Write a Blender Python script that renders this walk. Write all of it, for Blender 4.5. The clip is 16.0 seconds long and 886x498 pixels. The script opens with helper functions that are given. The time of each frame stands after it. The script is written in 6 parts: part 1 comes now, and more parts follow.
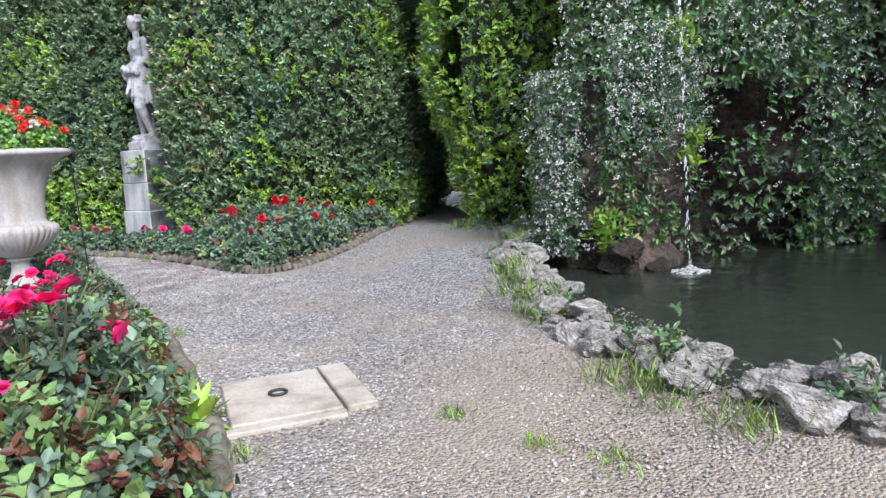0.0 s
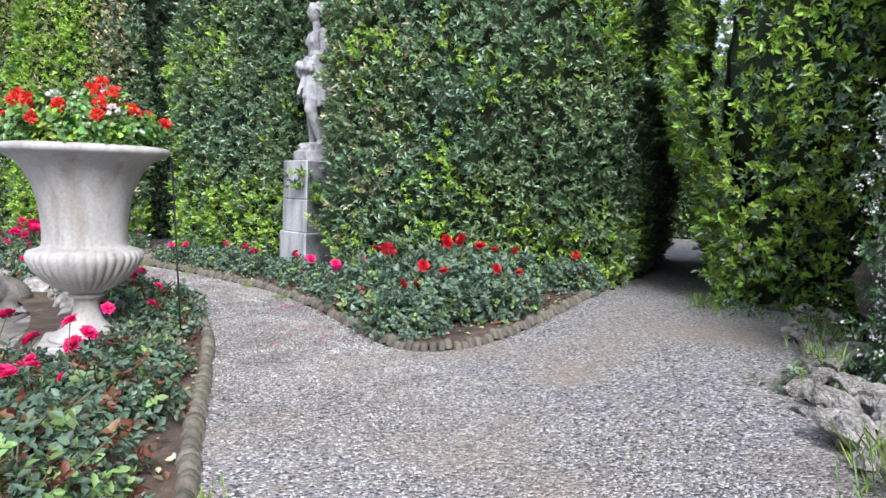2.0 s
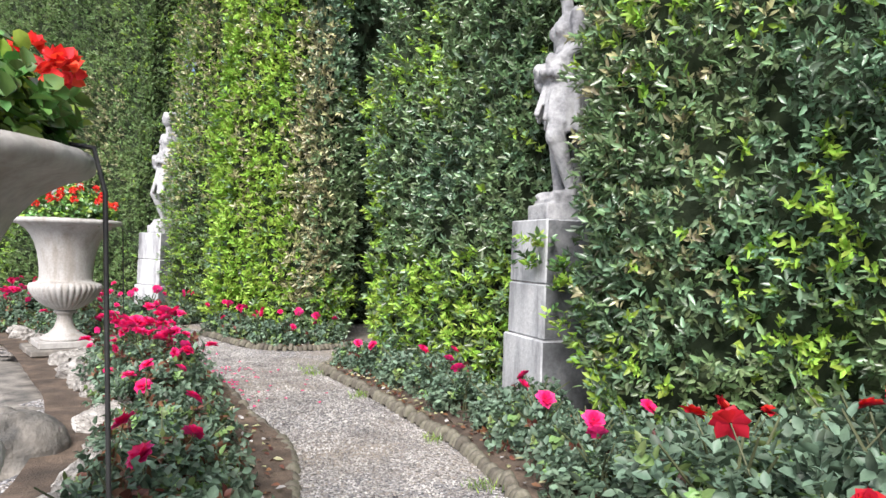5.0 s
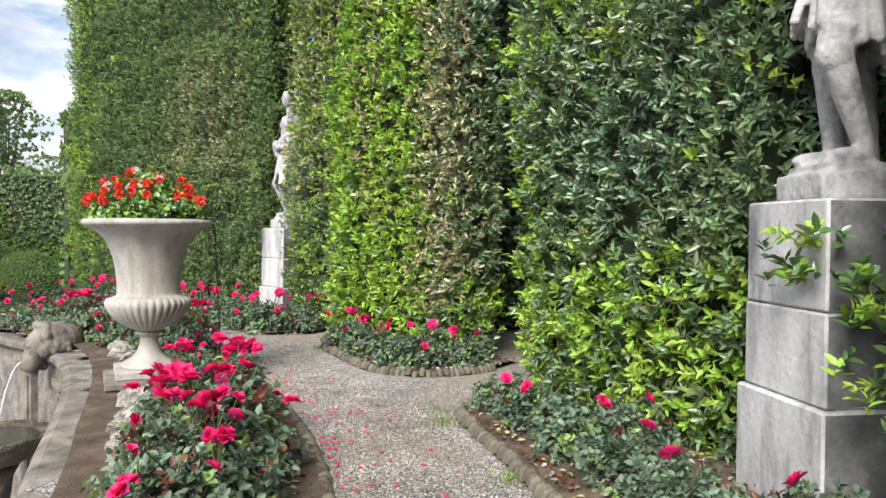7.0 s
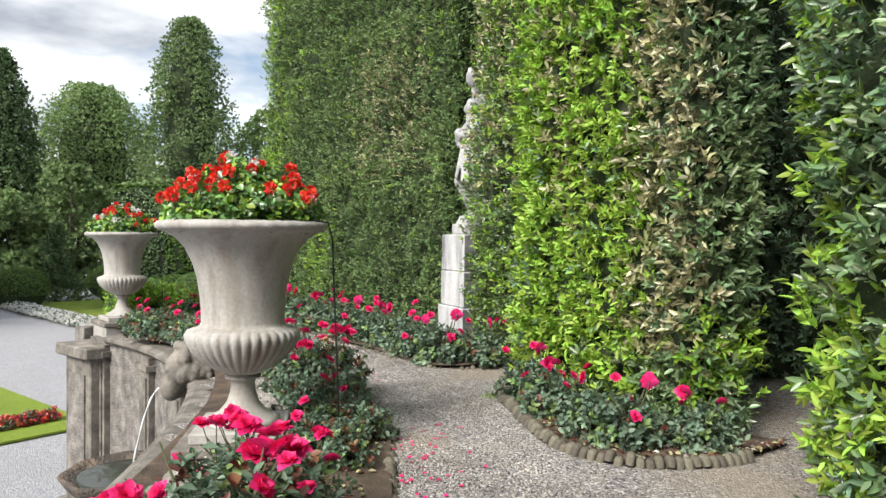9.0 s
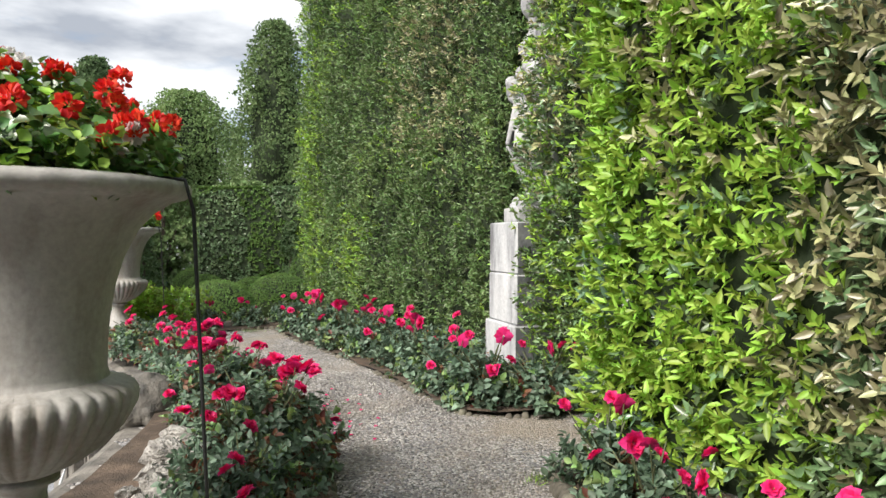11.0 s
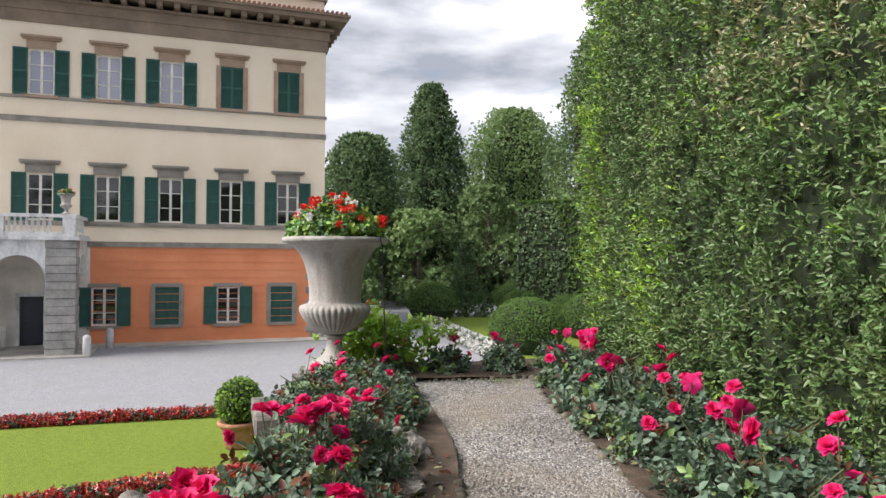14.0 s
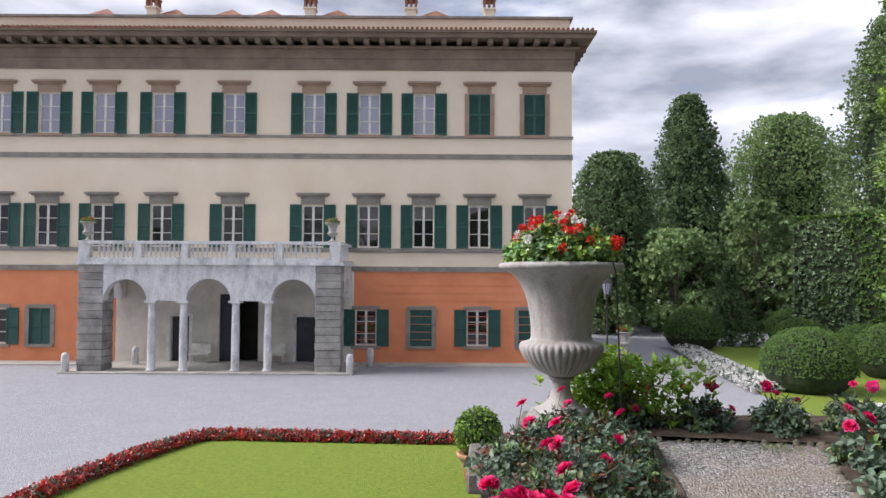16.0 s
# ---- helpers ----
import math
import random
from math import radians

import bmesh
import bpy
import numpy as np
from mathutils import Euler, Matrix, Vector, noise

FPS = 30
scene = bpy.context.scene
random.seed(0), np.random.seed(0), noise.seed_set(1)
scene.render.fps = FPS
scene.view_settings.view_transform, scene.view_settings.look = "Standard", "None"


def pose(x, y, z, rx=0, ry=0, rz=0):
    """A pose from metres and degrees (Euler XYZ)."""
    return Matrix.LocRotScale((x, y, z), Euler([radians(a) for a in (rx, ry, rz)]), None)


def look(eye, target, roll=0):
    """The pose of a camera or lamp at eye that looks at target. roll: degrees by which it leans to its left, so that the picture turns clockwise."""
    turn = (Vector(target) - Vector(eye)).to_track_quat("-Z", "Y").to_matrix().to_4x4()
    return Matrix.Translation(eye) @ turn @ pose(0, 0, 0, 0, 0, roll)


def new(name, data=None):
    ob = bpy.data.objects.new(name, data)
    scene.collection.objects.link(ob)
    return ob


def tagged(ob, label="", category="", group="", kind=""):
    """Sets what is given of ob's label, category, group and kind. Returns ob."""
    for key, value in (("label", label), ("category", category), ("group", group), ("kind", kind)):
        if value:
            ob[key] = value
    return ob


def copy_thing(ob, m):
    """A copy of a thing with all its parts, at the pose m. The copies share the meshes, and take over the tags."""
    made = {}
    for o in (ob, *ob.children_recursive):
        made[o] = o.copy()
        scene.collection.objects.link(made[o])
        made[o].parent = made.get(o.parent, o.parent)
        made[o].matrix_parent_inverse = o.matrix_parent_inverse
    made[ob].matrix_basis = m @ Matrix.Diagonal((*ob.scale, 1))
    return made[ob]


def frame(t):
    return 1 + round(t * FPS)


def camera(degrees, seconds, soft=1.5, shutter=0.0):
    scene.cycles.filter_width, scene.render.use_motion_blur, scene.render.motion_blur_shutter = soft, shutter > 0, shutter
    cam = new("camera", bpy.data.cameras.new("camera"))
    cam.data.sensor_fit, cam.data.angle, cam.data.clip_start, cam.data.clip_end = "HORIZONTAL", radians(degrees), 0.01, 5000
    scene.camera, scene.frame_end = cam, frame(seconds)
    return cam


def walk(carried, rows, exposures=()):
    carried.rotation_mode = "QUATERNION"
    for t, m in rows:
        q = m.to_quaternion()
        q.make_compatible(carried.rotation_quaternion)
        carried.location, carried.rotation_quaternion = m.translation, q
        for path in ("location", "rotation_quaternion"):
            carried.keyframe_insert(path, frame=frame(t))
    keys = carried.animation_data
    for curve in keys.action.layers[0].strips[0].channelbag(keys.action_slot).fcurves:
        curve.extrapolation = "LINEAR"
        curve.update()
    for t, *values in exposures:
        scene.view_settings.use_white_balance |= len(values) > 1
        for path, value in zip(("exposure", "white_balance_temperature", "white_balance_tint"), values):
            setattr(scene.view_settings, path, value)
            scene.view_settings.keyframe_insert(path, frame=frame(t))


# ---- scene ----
cam = camera(63.4, 16.0)
PATH = [
    (0, (-1.704, -0.199, 1.32), (0.086, -1.053, 1.061), -3.3),
    (0.5, (-1.091, -0.441, 1.346), (0.721, -1.252, 1.104), -1.4),
    (1, (-0.426, -0.683, 1.344), (1.442, -1.36, 1.118), 0.2),
    (1.5, (0.289, -0.864, 1.352), (2.195, -1.432, 1.139), 1.3),
    (2, (0.993, -1.031, 1.393), (2.952, -1.396, 1.217), 1.6),
    (2.5, (1.694, -1.103, 1.418), (3.677, -1.332, 1.286), 1.1),
    (3, (2.391, -1.183, 1.436), (4.385, -1.304, 1.338), 0.5),
    (3.5, (3.095, -1.211, 1.402), (5.094, -1.212, 1.328), 0.5),
    (4, (3.863, -1.223, 1.331), (5.86, -1.104, 1.302), 1.4),
    (4.2, (4.164, -1.209, 1.284), (6.157, -1.043, 1.28), 1.7),
    (6.3, (6.364, -0.82, 1.563), (8.272, -0.223, 1.52), 0.8),
    (6.5, (6.616, -0.721, 1.524), (8.512, -0.085, 1.486), 0.8),
    (7, (7.257, -0.557, 1.514), (9.112, 0.188, 1.47), 0.3),
    (7.5, (7.82, -0.343, 1.513), (9.621, 0.526, 1.471), 0.3),
    (8, (8.383, -0.125, 1.543), (10.109, 0.886, 1.503), 0.3),
    (8.5, (8.982, 0.068, 1.535), (10.607, 1.233, 1.501), 0.3),
    (9, (9.571, 0.305, 1.525), (11.105, 1.588, 1.496), 0.5),
    (9.2, (9.828, 0.399, 1.501), (11.329, 1.721, 1.47), 0.6),
    (11.3, (12.14, 1.844, 1.419), (13.463, 3.343, 1.39), 0.1),
    (11.5, (12.338, 1.977, 1.437), (13.632, 3.502, 1.404), 0.2),
    (12, (12.829, 2.422, 1.429), (14.036, 4.016, 1.375), 0.1),
    (12.5, (13.266, 2.867, 1.418), (14.352, 4.545, 1.356), 0.2),
    (13, (13.633, 3.353, 1.408), (14.568, 5.12, 1.355), 0.3),
    (13.5, (13.927, 3.78, 1.392), (14.688, 5.629, 1.369), 0.4),
    (14, (14.141, 4.223, 1.417), (14.719, 6.138, 1.43), 0.5),
    (14.5, (14.287, 4.581, 1.45), (14.688, 6.54, 1.497), 0.5),
    (15, (14.424, 4.875, 1.466), (14.647, 6.861, 1.533), 0.4),
    (15.5, (14.497, 5.126, 1.476), (14.55, 7.124, 1.551), 0.3),
    (16, (14.556, 5.308, 1.47), (14.443, 7.304, 1.541), 0.3),
]
walk(cam, [(t, look(eye, target, roll)) for t, eye, target, roll in PATH],
     exposures=[(0.0, 1.12, 5700, 14), (3.0, 1.2, 5850, 15), (4.2, 1.36, 6000, 15), (6.3, 1.18, 6450, 13), (9.2, 1.06, 6500, 10), (12.5, 0.97, 6550, 11), (14.0, 0.88, 6450, 14), (16.0, 0.72, 6150, 18)])

import itertools

# ---- world and light ----
world = bpy.data.worlds.new("sky")
scene.world = world
world.use_nodes = True
wn = world.node_tree
wn.nodes.clear()
w_out = wn.nodes.new("ShaderNodeOutputWorld")
w_bg = wn.nodes.new("ShaderNodeBackground")
w_sky = wn.nodes.new("ShaderNodeTexSky")
w_sky.sky_type = "NISHITA"
w_sky.sun_disc = False
w_sky.sun_elevation = radians(40)
w_sky.sun_rotation = radians(-93)
w_co = wn.nodes.new("ShaderNodeTexCoord")
w_map = wn.nodes.new("ShaderNodeMapping")
w_map.inputs["Scale"].default_value = (1.0, 1.0, 3.2)
w_n1 = wn.nodes.new("ShaderNodeTexNoise")
w_n1.inputs["Scale"].default_value = 2.6
w_n1.inputs["Detail"].default_value = 9
w_n1.inputs["Roughness"].default_value = 0.56
w_n1.inputs["Distortion"].default_value = 0.25
w_cover = wn.nodes.new("ShaderNodeValToRGB")
w_cover.color_ramp.elements[0].position = 0.33
w_cover.color_ramp.elements[1].position = 0.47
w_n2 = wn.nodes.new("ShaderNodeTexNoise")
w_n2.inputs["Scale"].default_value = 3.3
w_n2.inputs["Detail"].default_value = 7
w_cloud = wn.nodes.new("ShaderNodeValToRGB")
w_cloud.color_ramp.elements[0].position = 0.4
w_cloud.color_ramp.elements[0].color = (3.3, 3.6, 4.1, 1)
w_cloud.color_ramp.elements[1].position = 0.62
w_cloud.color_ramp.elements[1].color = (9.0, 9.2, 9.4, 1)
w_mix = wn.nodes.new("ShaderNodeMixRGB")
wn.links.new(w_co.outputs["Generated"], w_map.inputs["Vector"])
wn.links.new(w_map.outputs["Vector"], w_n1.inputs["Vector"])
wn.links.new(w_map.outputs["Vector"], w_n2.inputs["Vector"])
wn.links.new(w_n1.outputs["Fac"], w_cover.inputs["Fac"])
wn.links.new(w_n2.outputs["Fac"], w_cloud.inputs["Fac"])
wn.links.new(w_cover.outputs["Color"], w_mix.inputs["Fac"])
wn.links.new(w_sky.outputs["Color"], w_mix.inputs["Color1"])
wn.links.new(w_cloud.outputs["Color"], w_mix.inputs["Color2"])
wn.links.new(w_mix.outputs["Color"], w_bg.inputs["Color"])
w_bg.inputs["Strength"].default_value = 0.075
wn.links.new(w_bg.outputs["Background"], w_out.inputs["Surface"])

sun = new("sun", bpy.data.lights.new("sun", "SUN"))
sun.data.energy = 3.2
sun.data.angle = radians(28)
sun.data.color = (1.0, 0.95, 0.87)
sun.matrix_world = look((-36, -2, 31), (0, 0, 0))

rng = np.random.default_rng(7)


# ---- materials ----
def material(name, base, rough=0.8, dark=None, light=None, scale=6.0, fine=60.0, bump=0.3, bump_scale=None, metal=0.0,
             island=0.0, random_ob=0.0, detail=6, spec=None, sheen=0.0, translucent=0.0, bump_distance=0.02, streak=0.0):
    """Two scales of colour variation, fine relief, and variation from piece to piece."""
    m = bpy.data.materials.new(name)
    m.use_nodes = True
    nt = m.node_tree
    bs = nt.nodes["Principled BSDF"]
    bs.inputs["Roughness"].default_value = rough
    bs.inputs["Metallic"].default_value = metal
    if spec is not None:
        bs.inputs["Specular IOR Level"].default_value = spec
    dark = dark or tuple(c * 0.7 for c in base)
    light = light or tuple(min(1, c * 1.25) for c in base)
    co = nt.nodes.new("ShaderNodeTexCoord")
    n1 = nt.nodes.new("ShaderNodeTexNoise")
    n1.inputs["Scale"].default_value = scale
    n1.inputs["Detail"].default_value = detail
    n1.inputs["Roughness"].default_value = 0.62
    ramp = nt.nodes.new("ShaderNodeValToRGB")
    ramp.color_ramp.elements[0].position = 0.3
    ramp.color_ramp.elements[0].color = (*dark, 1)
    ramp.color_ramp.elements[1].position = 0.72
    ramp.color_ramp.elements[1].color = (*light, 1)
    mid = ramp.color_ramp.elements.new(0.5)
    mid.color = (*base, 1)
    if streak:
        drawn = nt.nodes.new("ShaderNodeMapping")
        drawn.inputs["Scale"].default_value = (1, 1, streak)
        nt.links.new(co.outputs["Object"], drawn.inputs["Vector"])
        nt.links.new(drawn.outputs["Vector"], n1.inputs["Vector"])
    else:
        nt.links.new(co.outputs["Object"], n1.inputs["Vector"])
    nt.links.new(n1.outputs["Fac"], ramp.inputs["Fac"])
    n2 = nt.nodes.new("ShaderNodeTexNoise")
    n2.inputs["Scale"].default_value = fine
    n2.inputs["Detail"].default_value = 4
    nt.links.new(co.outputs["Object"], n2.inputs["Vector"])
    hsv = nt.nodes.new("ShaderNodeHueSaturation")
    nt.links.new(ramp.outputs["Color"], hsv.inputs["Color"])
    spread = nt.nodes.new("ShaderNodeMapRange")
    spread.inputs["To Min"].default_value = 0.72
    spread.inputs["To Max"].default_value = 1.28
    nt.links.new(n2.outputs["Fac"], spread.inputs["Value"])
    value = spread.outputs["Result"]
    for amount, kind in ((island, "ShaderNodeNewGeometry"), (random_ob, "ShaderNodeObjectInfo")):
        if amount:
            src = nt.nodes.new(kind)
            rnd = src.outputs["Random Per Island" if kind == "ShaderNodeNewGeometry" else "Random"]
            mr = nt.nodes.new("ShaderNodeMapRange")
            mr.inputs["To Min"].default_value = 1 - amount
            mr.inputs["To Max"].default_value = 1 + amount
            nt.links.new(rnd, mr.inputs["Value"])
            mul = nt.nodes.new("ShaderNodeMath")
            mul.operation = "MULTIPLY"
            nt.links.new(value, mul.inputs[0])
            nt.links.new(mr.outputs["Result"], mul.inputs[1])
            value = mul.outputs["Value"]
            hue = nt.nodes.new("ShaderNodeMapRange")
            hue.inputs["To Min"].default_value = 0.5 - amount * 0.05
            hue.inputs["To Max"].default_value = 0.5 + amount * 0.05
            nt.links.new(rnd, hue.inputs["Value"])
            nt.links.new(hue.outputs["Result"], hsv.inputs["Hue"])
    nt.links.new(value, hsv.inputs["Value"])
    nt.links.new(hsv.outputs["Color"], bs.inputs["Base Color"])
    if bump:
        b = nt.nodes.new("ShaderNodeBump")
        b.inputs["Strength"].default_value = bump
        b.inputs["Distance"].default_value = bump_distance
        n3 = nt.nodes.new("ShaderNodeTexNoise")
        n3.inputs["Scale"].default_value = bump_scale or fine
        n3.inputs["Detail"].default_value = 8
        nt.links.new(co.outputs["Object"], n3.inputs["Vector"])
        nt.links.new(n3.outputs["Fac"], b.inputs["Height"])
        nt.links.new(b.outputs["Normal"], bs.inputs["Normal"])
    if translucent:
        out = nt.nodes["Material Output"]
        tr = nt.nodes.new("ShaderNodeBsdfTranslucent")
        mix = nt.nodes.new("ShaderNodeMixShader")
        mix.inputs["Fac"].default_value = translucent
        nt.links.new(hsv.outputs["Color"], tr.inputs["Color"])
        nt.links.new(bs.outputs["BSDF"], mix.inputs[1])
        nt.links.new(tr.outputs["BSDF"], mix.inputs[2])
        nt.links.new(mix.outputs["Shader"], out.inputs["Surface"])
    return m


def gravel_material(name, tones, scale, dirt, worn=None):
    """Small stones in several tones with dark joints, earthy patches, and one worn spot (centre, inner and outer reach)."""
    m = bpy.data.materials.new(name)
    m.use_nodes = True
    nt = m.node_tree
    bs = nt.nodes["Principled BSDF"]
    bs.inputs["Roughness"].default_value = 0.9
    co = nt.nodes.new("ShaderNodeTexCoord")
    vo = nt.nodes.new("ShaderNodeTexVoronoi")
    vo.inputs["Scale"].default_value = scale
    nt.links.new(co.outputs["Object"], vo.inputs["Vector"])
    ramp = nt.nodes.new("ShaderNodeValToRGB")
    ramp.color_ramp.interpolation = "CONSTANT"
    for k, tone in enumerate(tones):
        e = ramp.color_ramp.elements[0] if k == 0 else ramp.color_ramp.elements.new(k / len(tones))
        e.color = (*tone, 1)
    sep = nt.nodes.new("ShaderNodeSeparateColor")
    nt.links.new(vo.outputs["Color"], sep.inputs["Color"])
    nt.links.new(sep.outputs["Red"], ramp.inputs["Fac"])
    big = nt.nodes.new("ShaderNodeTexNoise")
    big.inputs["Scale"].default_value = 0.9
    big.inputs["Detail"].default_value = 7
    nt.links.new(co.outputs["Object"], big.inputs["Vector"])
    cover = nt.nodes.new("ShaderNodeValToRGB")
    cover.color_ramp.elements[0].position = 0.47
    cover.color_ramp.elements[1].position = 0.68
    cover.color_ramp.elements[1].color = (0.62, 0.62, 0.62, 1)
    nt.links.new(big.outputs["Fac"], cover.inputs["Fac"])
    mix = nt.nodes.new("ShaderNodeMixRGB")
    mix.inputs["Color2"].default_value = (*dirt, 1)
    spread = cover.outputs["Color"]
    if worn:
        far = nt.nodes.new("ShaderNodeVectorMath")
        far.operation = "DISTANCE"
        far.inputs[1].default_value = worn[0]
        nt.links.new(co.outputs["Object"], far.inputs[0])
        ragged = nt.nodes.new("ShaderNodeMath")
        ragged.operation = "MULTIPLY_ADD"
        ragged.inputs[1].default_value = 2.4
        nt.links.new(big.outputs["Fac"], ragged.inputs[0])
        nt.links.new(far.outputs["Value"], ragged.inputs[2])
        fade = nt.nodes.new("ShaderNodeMapRange")
        fade.inputs["From Min"].default_value = worn[1]
        fade.inputs["From Max"].default_value = worn[2]
        fade.inputs["To Min"].default_value = 0.75
        fade.inputs["To Max"].default_value = 0.0
        nt.links.new(ragged.outputs["Value"], fade.inputs["Value"])
        most = nt.nodes.new("ShaderNodeMath")
        most.operation = "MAXIMUM"
        nt.links.new(cover.outputs["Color"], most.inputs[0])
        nt.links.new(fade.outputs["Result"], most.inputs[1])
        spread = most.outputs["Value"]
    nt.links.new(spread, mix.inputs["Fac"])
    nt.links.new(ramp.outputs["Color"], mix.inputs["Color1"])
    nt.links.new(mix.outputs["Color"], bs.inputs["Base Color"])
    b = nt.nodes.new("ShaderNodeBump")
    b.inputs["Strength"].default_value = 1.0
    b.inputs["Distance"].default_value = 0.016
    b.invert = True
    nt.links.new(vo.outputs["Distance"], b.inputs["Height"])
    nt.links.new(b.outputs["Normal"], bs.inputs["Normal"])
    return m


M_GRAVEL = gravel_material("gravel", [(0.08, 0.078, 0.08), (0.235, 0.225, 0.225), (0.3, 0.287, 0.275), (0.195, 0.19, 0.195), (0.5, 0.48, 0.465), (0.29, 0.25, 0.215)], 62, (0.31, 0.255, 0.19), ((0.6, -2.4, 0.1), 2.2, 3.4))
M_COURT = gravel_material("court gravel", [(0.24, 0.245, 0.27), (0.31, 0.315, 0.34), (0.37, 0.375, 0.39), (0.28, 0.285, 0.31)], 30, (0.28, 0.28, 0.29))
M_PEBBLE = material("pebble", (0.29, 0.272, 0.255), 0.85, (0.135, 0.127, 0.122), (0.48, 0.455, 0.43), 3, 40, 0.2, island=0.55)
M_SOIL = material("soil", (0.085, 0.06, 0.042), 0.95, (0.04, 0.028, 0.02), (0.17, 0.12, 0.085), 5, 70, 0.8)
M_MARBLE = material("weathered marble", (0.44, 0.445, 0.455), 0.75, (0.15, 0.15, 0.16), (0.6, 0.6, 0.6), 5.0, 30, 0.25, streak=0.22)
M_MARBLE_SHADED = material("marble with lichen and side shade", (0.13, 0.135, 0.14), 0.85, (0.07, 0.072, 0.075), (0.24, 0.24, 0.245), 4, 30, 0.35)
M_STATUE = material("statue marble", (0.37, 0.37, 0.375), 0.8, (0.13, 0.13, 0.14), (0.52, 0.515, 0.51), 5, 34, 0.5)
M_URN = material("pale terracotta", (0.36, 0.345, 0.325), 0.75, (0.22, 0.19, 0.155), (0.44, 0.425, 0.405), 4.0, 45, 0.12, streak=0.2)
M_STONE = material("grey stone", (0.165, 0.15, 0.13), 0.85, (0.06, 0.058, 0.054), (0.3, 0.275, 0.24), 4, 40, 0.5)
M_TUFA = material("tufa", (0.4, 0.375, 0.34), 0.95, (0.13, 0.12, 0.11), (0.68, 0.65, 0.61), 1.9, 9, 1.0, bump_distance=0.05)
M_TUFA_PALE = material("pale pitted tufa", (0.43, 0.4, 0.36), 0.95, (0.13, 0.12, 0.1), (0.7, 0.67, 0.63), 2.1, 9, 1.0, bump_distance=0.05)
M_TUFA_DARK = material("wet tufa", (0.085, 0.068, 0.055), 0.6, (0.03, 0.025, 0.022), (0.2, 0.145, 0.105), 5, 25, 1.0, bump_distance=0.05)
M_WALLSTONE = material("pebble mosaic wall", (0.19, 0.175, 0.16), 0.9, (0.08, 0.075, 0.07), (0.33, 0.31, 0.28), 5, 30, 0.9, bump_distance=0.04)
M_EDGING = material("mossy clay edging", (0.125, 0.112, 0.085), 0.9, (0.05, 0.055, 0.03), (0.22, 0.2, 0.165), 7, 50, 0.6, random_ob=0.3)
M_SLAB = material("concrete slab", (0.4, 0.355, 0.3), 0.85, (0.23, 0.195, 0.15), (0.5, 0.46, 0.4), 4, 60, 0.4)
M_IRON = material("dark iron", (0.03, 0.028, 0.026), 0.6, scale=9, bump=0.2)
M_HOSE = material("black hose", (0.02, 0.02, 0.02), 0.5, scale=9, bump=0.1)
# Near-black backing: the shade deep between leaves is put into its colour.
M_CORE_SHADE = material("shaded foliage inside", (0.022, 0.036, 0.014), 0.95, (0.01, 0.016, 0.006), (0.04, 0.06, 0.022), 4, 30, 0.6)
LEAF = dict(rough=0.36, bump=0.0, island=0.55, translucent=0.2, spec=0.95)
M_LAUREL = material("laurel leaf", (0.155, 0.235, 0.105), dark=(0.095, 0.16, 0.07), light=(0.23, 0.315, 0.135), scale=0.9, **LEAF)
M_LAUREL_BLUE = material("dark laurel leaf", (0.125, 0.21, 0.115), dark=(0.075, 0.145, 0.08), light=(0.2, 0.295, 0.165), scale=0.9, **LEAF)
# Laurel green with the long hedge's shade in it; the narrow panel shares it.
M_LAUREL_SHADED = material("laurel leaf darkened for shade", (0.135, 0.21, 0.068), dark=(0.08, 0.135, 0.045), light=(0.21, 0.3, 0.1), scale=0.9, rough=0.45, bump=0.0, island=0.55, translucent=0.22, spec=0.6)
M_YOUNG = material("young laurel leaf", (0.31, 0.48, 0.065), dark=(0.21, 0.37, 0.045), light=(0.43, 0.59, 0.1), scale=1.2, rough=0.48, bump=0.0, island=0.4, translucent=0.28, spec=0.5)
M_OLIVE = material("browned evergreen leaf", (0.36, 0.34, 0.18), dark=(0.24, 0.24, 0.12), light=(0.48, 0.43, 0.25), scale=1.4, **LEAF)
ROSE_LEAF = dict(rough=0.5, bump=0.0, island=0.5, translucent=0.25, spec=0.5)
M_ROSELEAF = material("rose leaf", (0.125, 0.19, 0.125), dark=(0.07, 0.12, 0.075), light=(0.2, 0.275, 0.175), scale=4, **ROSE_LEAF)
M_ROSEYOUNG = material("young rose leaf", (0.2, 0.3, 0.1), dark=(0.13, 0.21, 0.07), light=(0.29, 0.38, 0.13), scale=4, **ROSE_LEAF)
M_ROSERED = material("bronze rose leaf", (0.16, 0.06, 0.035), dark=(0.09, 0.04, 0.02), light=(0.22, 0.09, 0.05), scale=4, **ROSE_LEAF)
M_STEM = material("green stem", (0.08, 0.09, 0.04), 0.7, scale=9, bump=0.1)
PETAL = dict(rough=0.6, bump=0.0, island=0.16, translucent=0.3)
M_PINK = material("crimson rose petal", (0.8, 0.02, 0.19), dark=(0.68, 0.01, 0.12), light=(0.9, 0.07, 0.3), scale=9, **PETAL)
M_RED = material("red rose petal", (0.55, 0.01, 0.02), dark=(0.42, 0.006, 0.012), light=(0.68, 0.02, 0.035), scale=9, **PETAL)
M_GERANIUM = material("geranium petal", (0.8, 0.05, 0.03), dark=(0.66, 0.025, 0.02), light=(0.88, 0.1, 0.05), scale=9, **PETAL)
M_WHITE = material("white petal", (0.78, 0.77, 0.75), dark=(0.68, 0.66, 0.64), light=(0.85, 0.85, 0.84), scale=9, **PETAL)
M_GERLEAF = material("geranium leaf", (0.11, 0.22, 0.05), dark=(0.06, 0.14, 0.035), light=(0.19, 0.31, 0.075), scale=4, **LEAF)
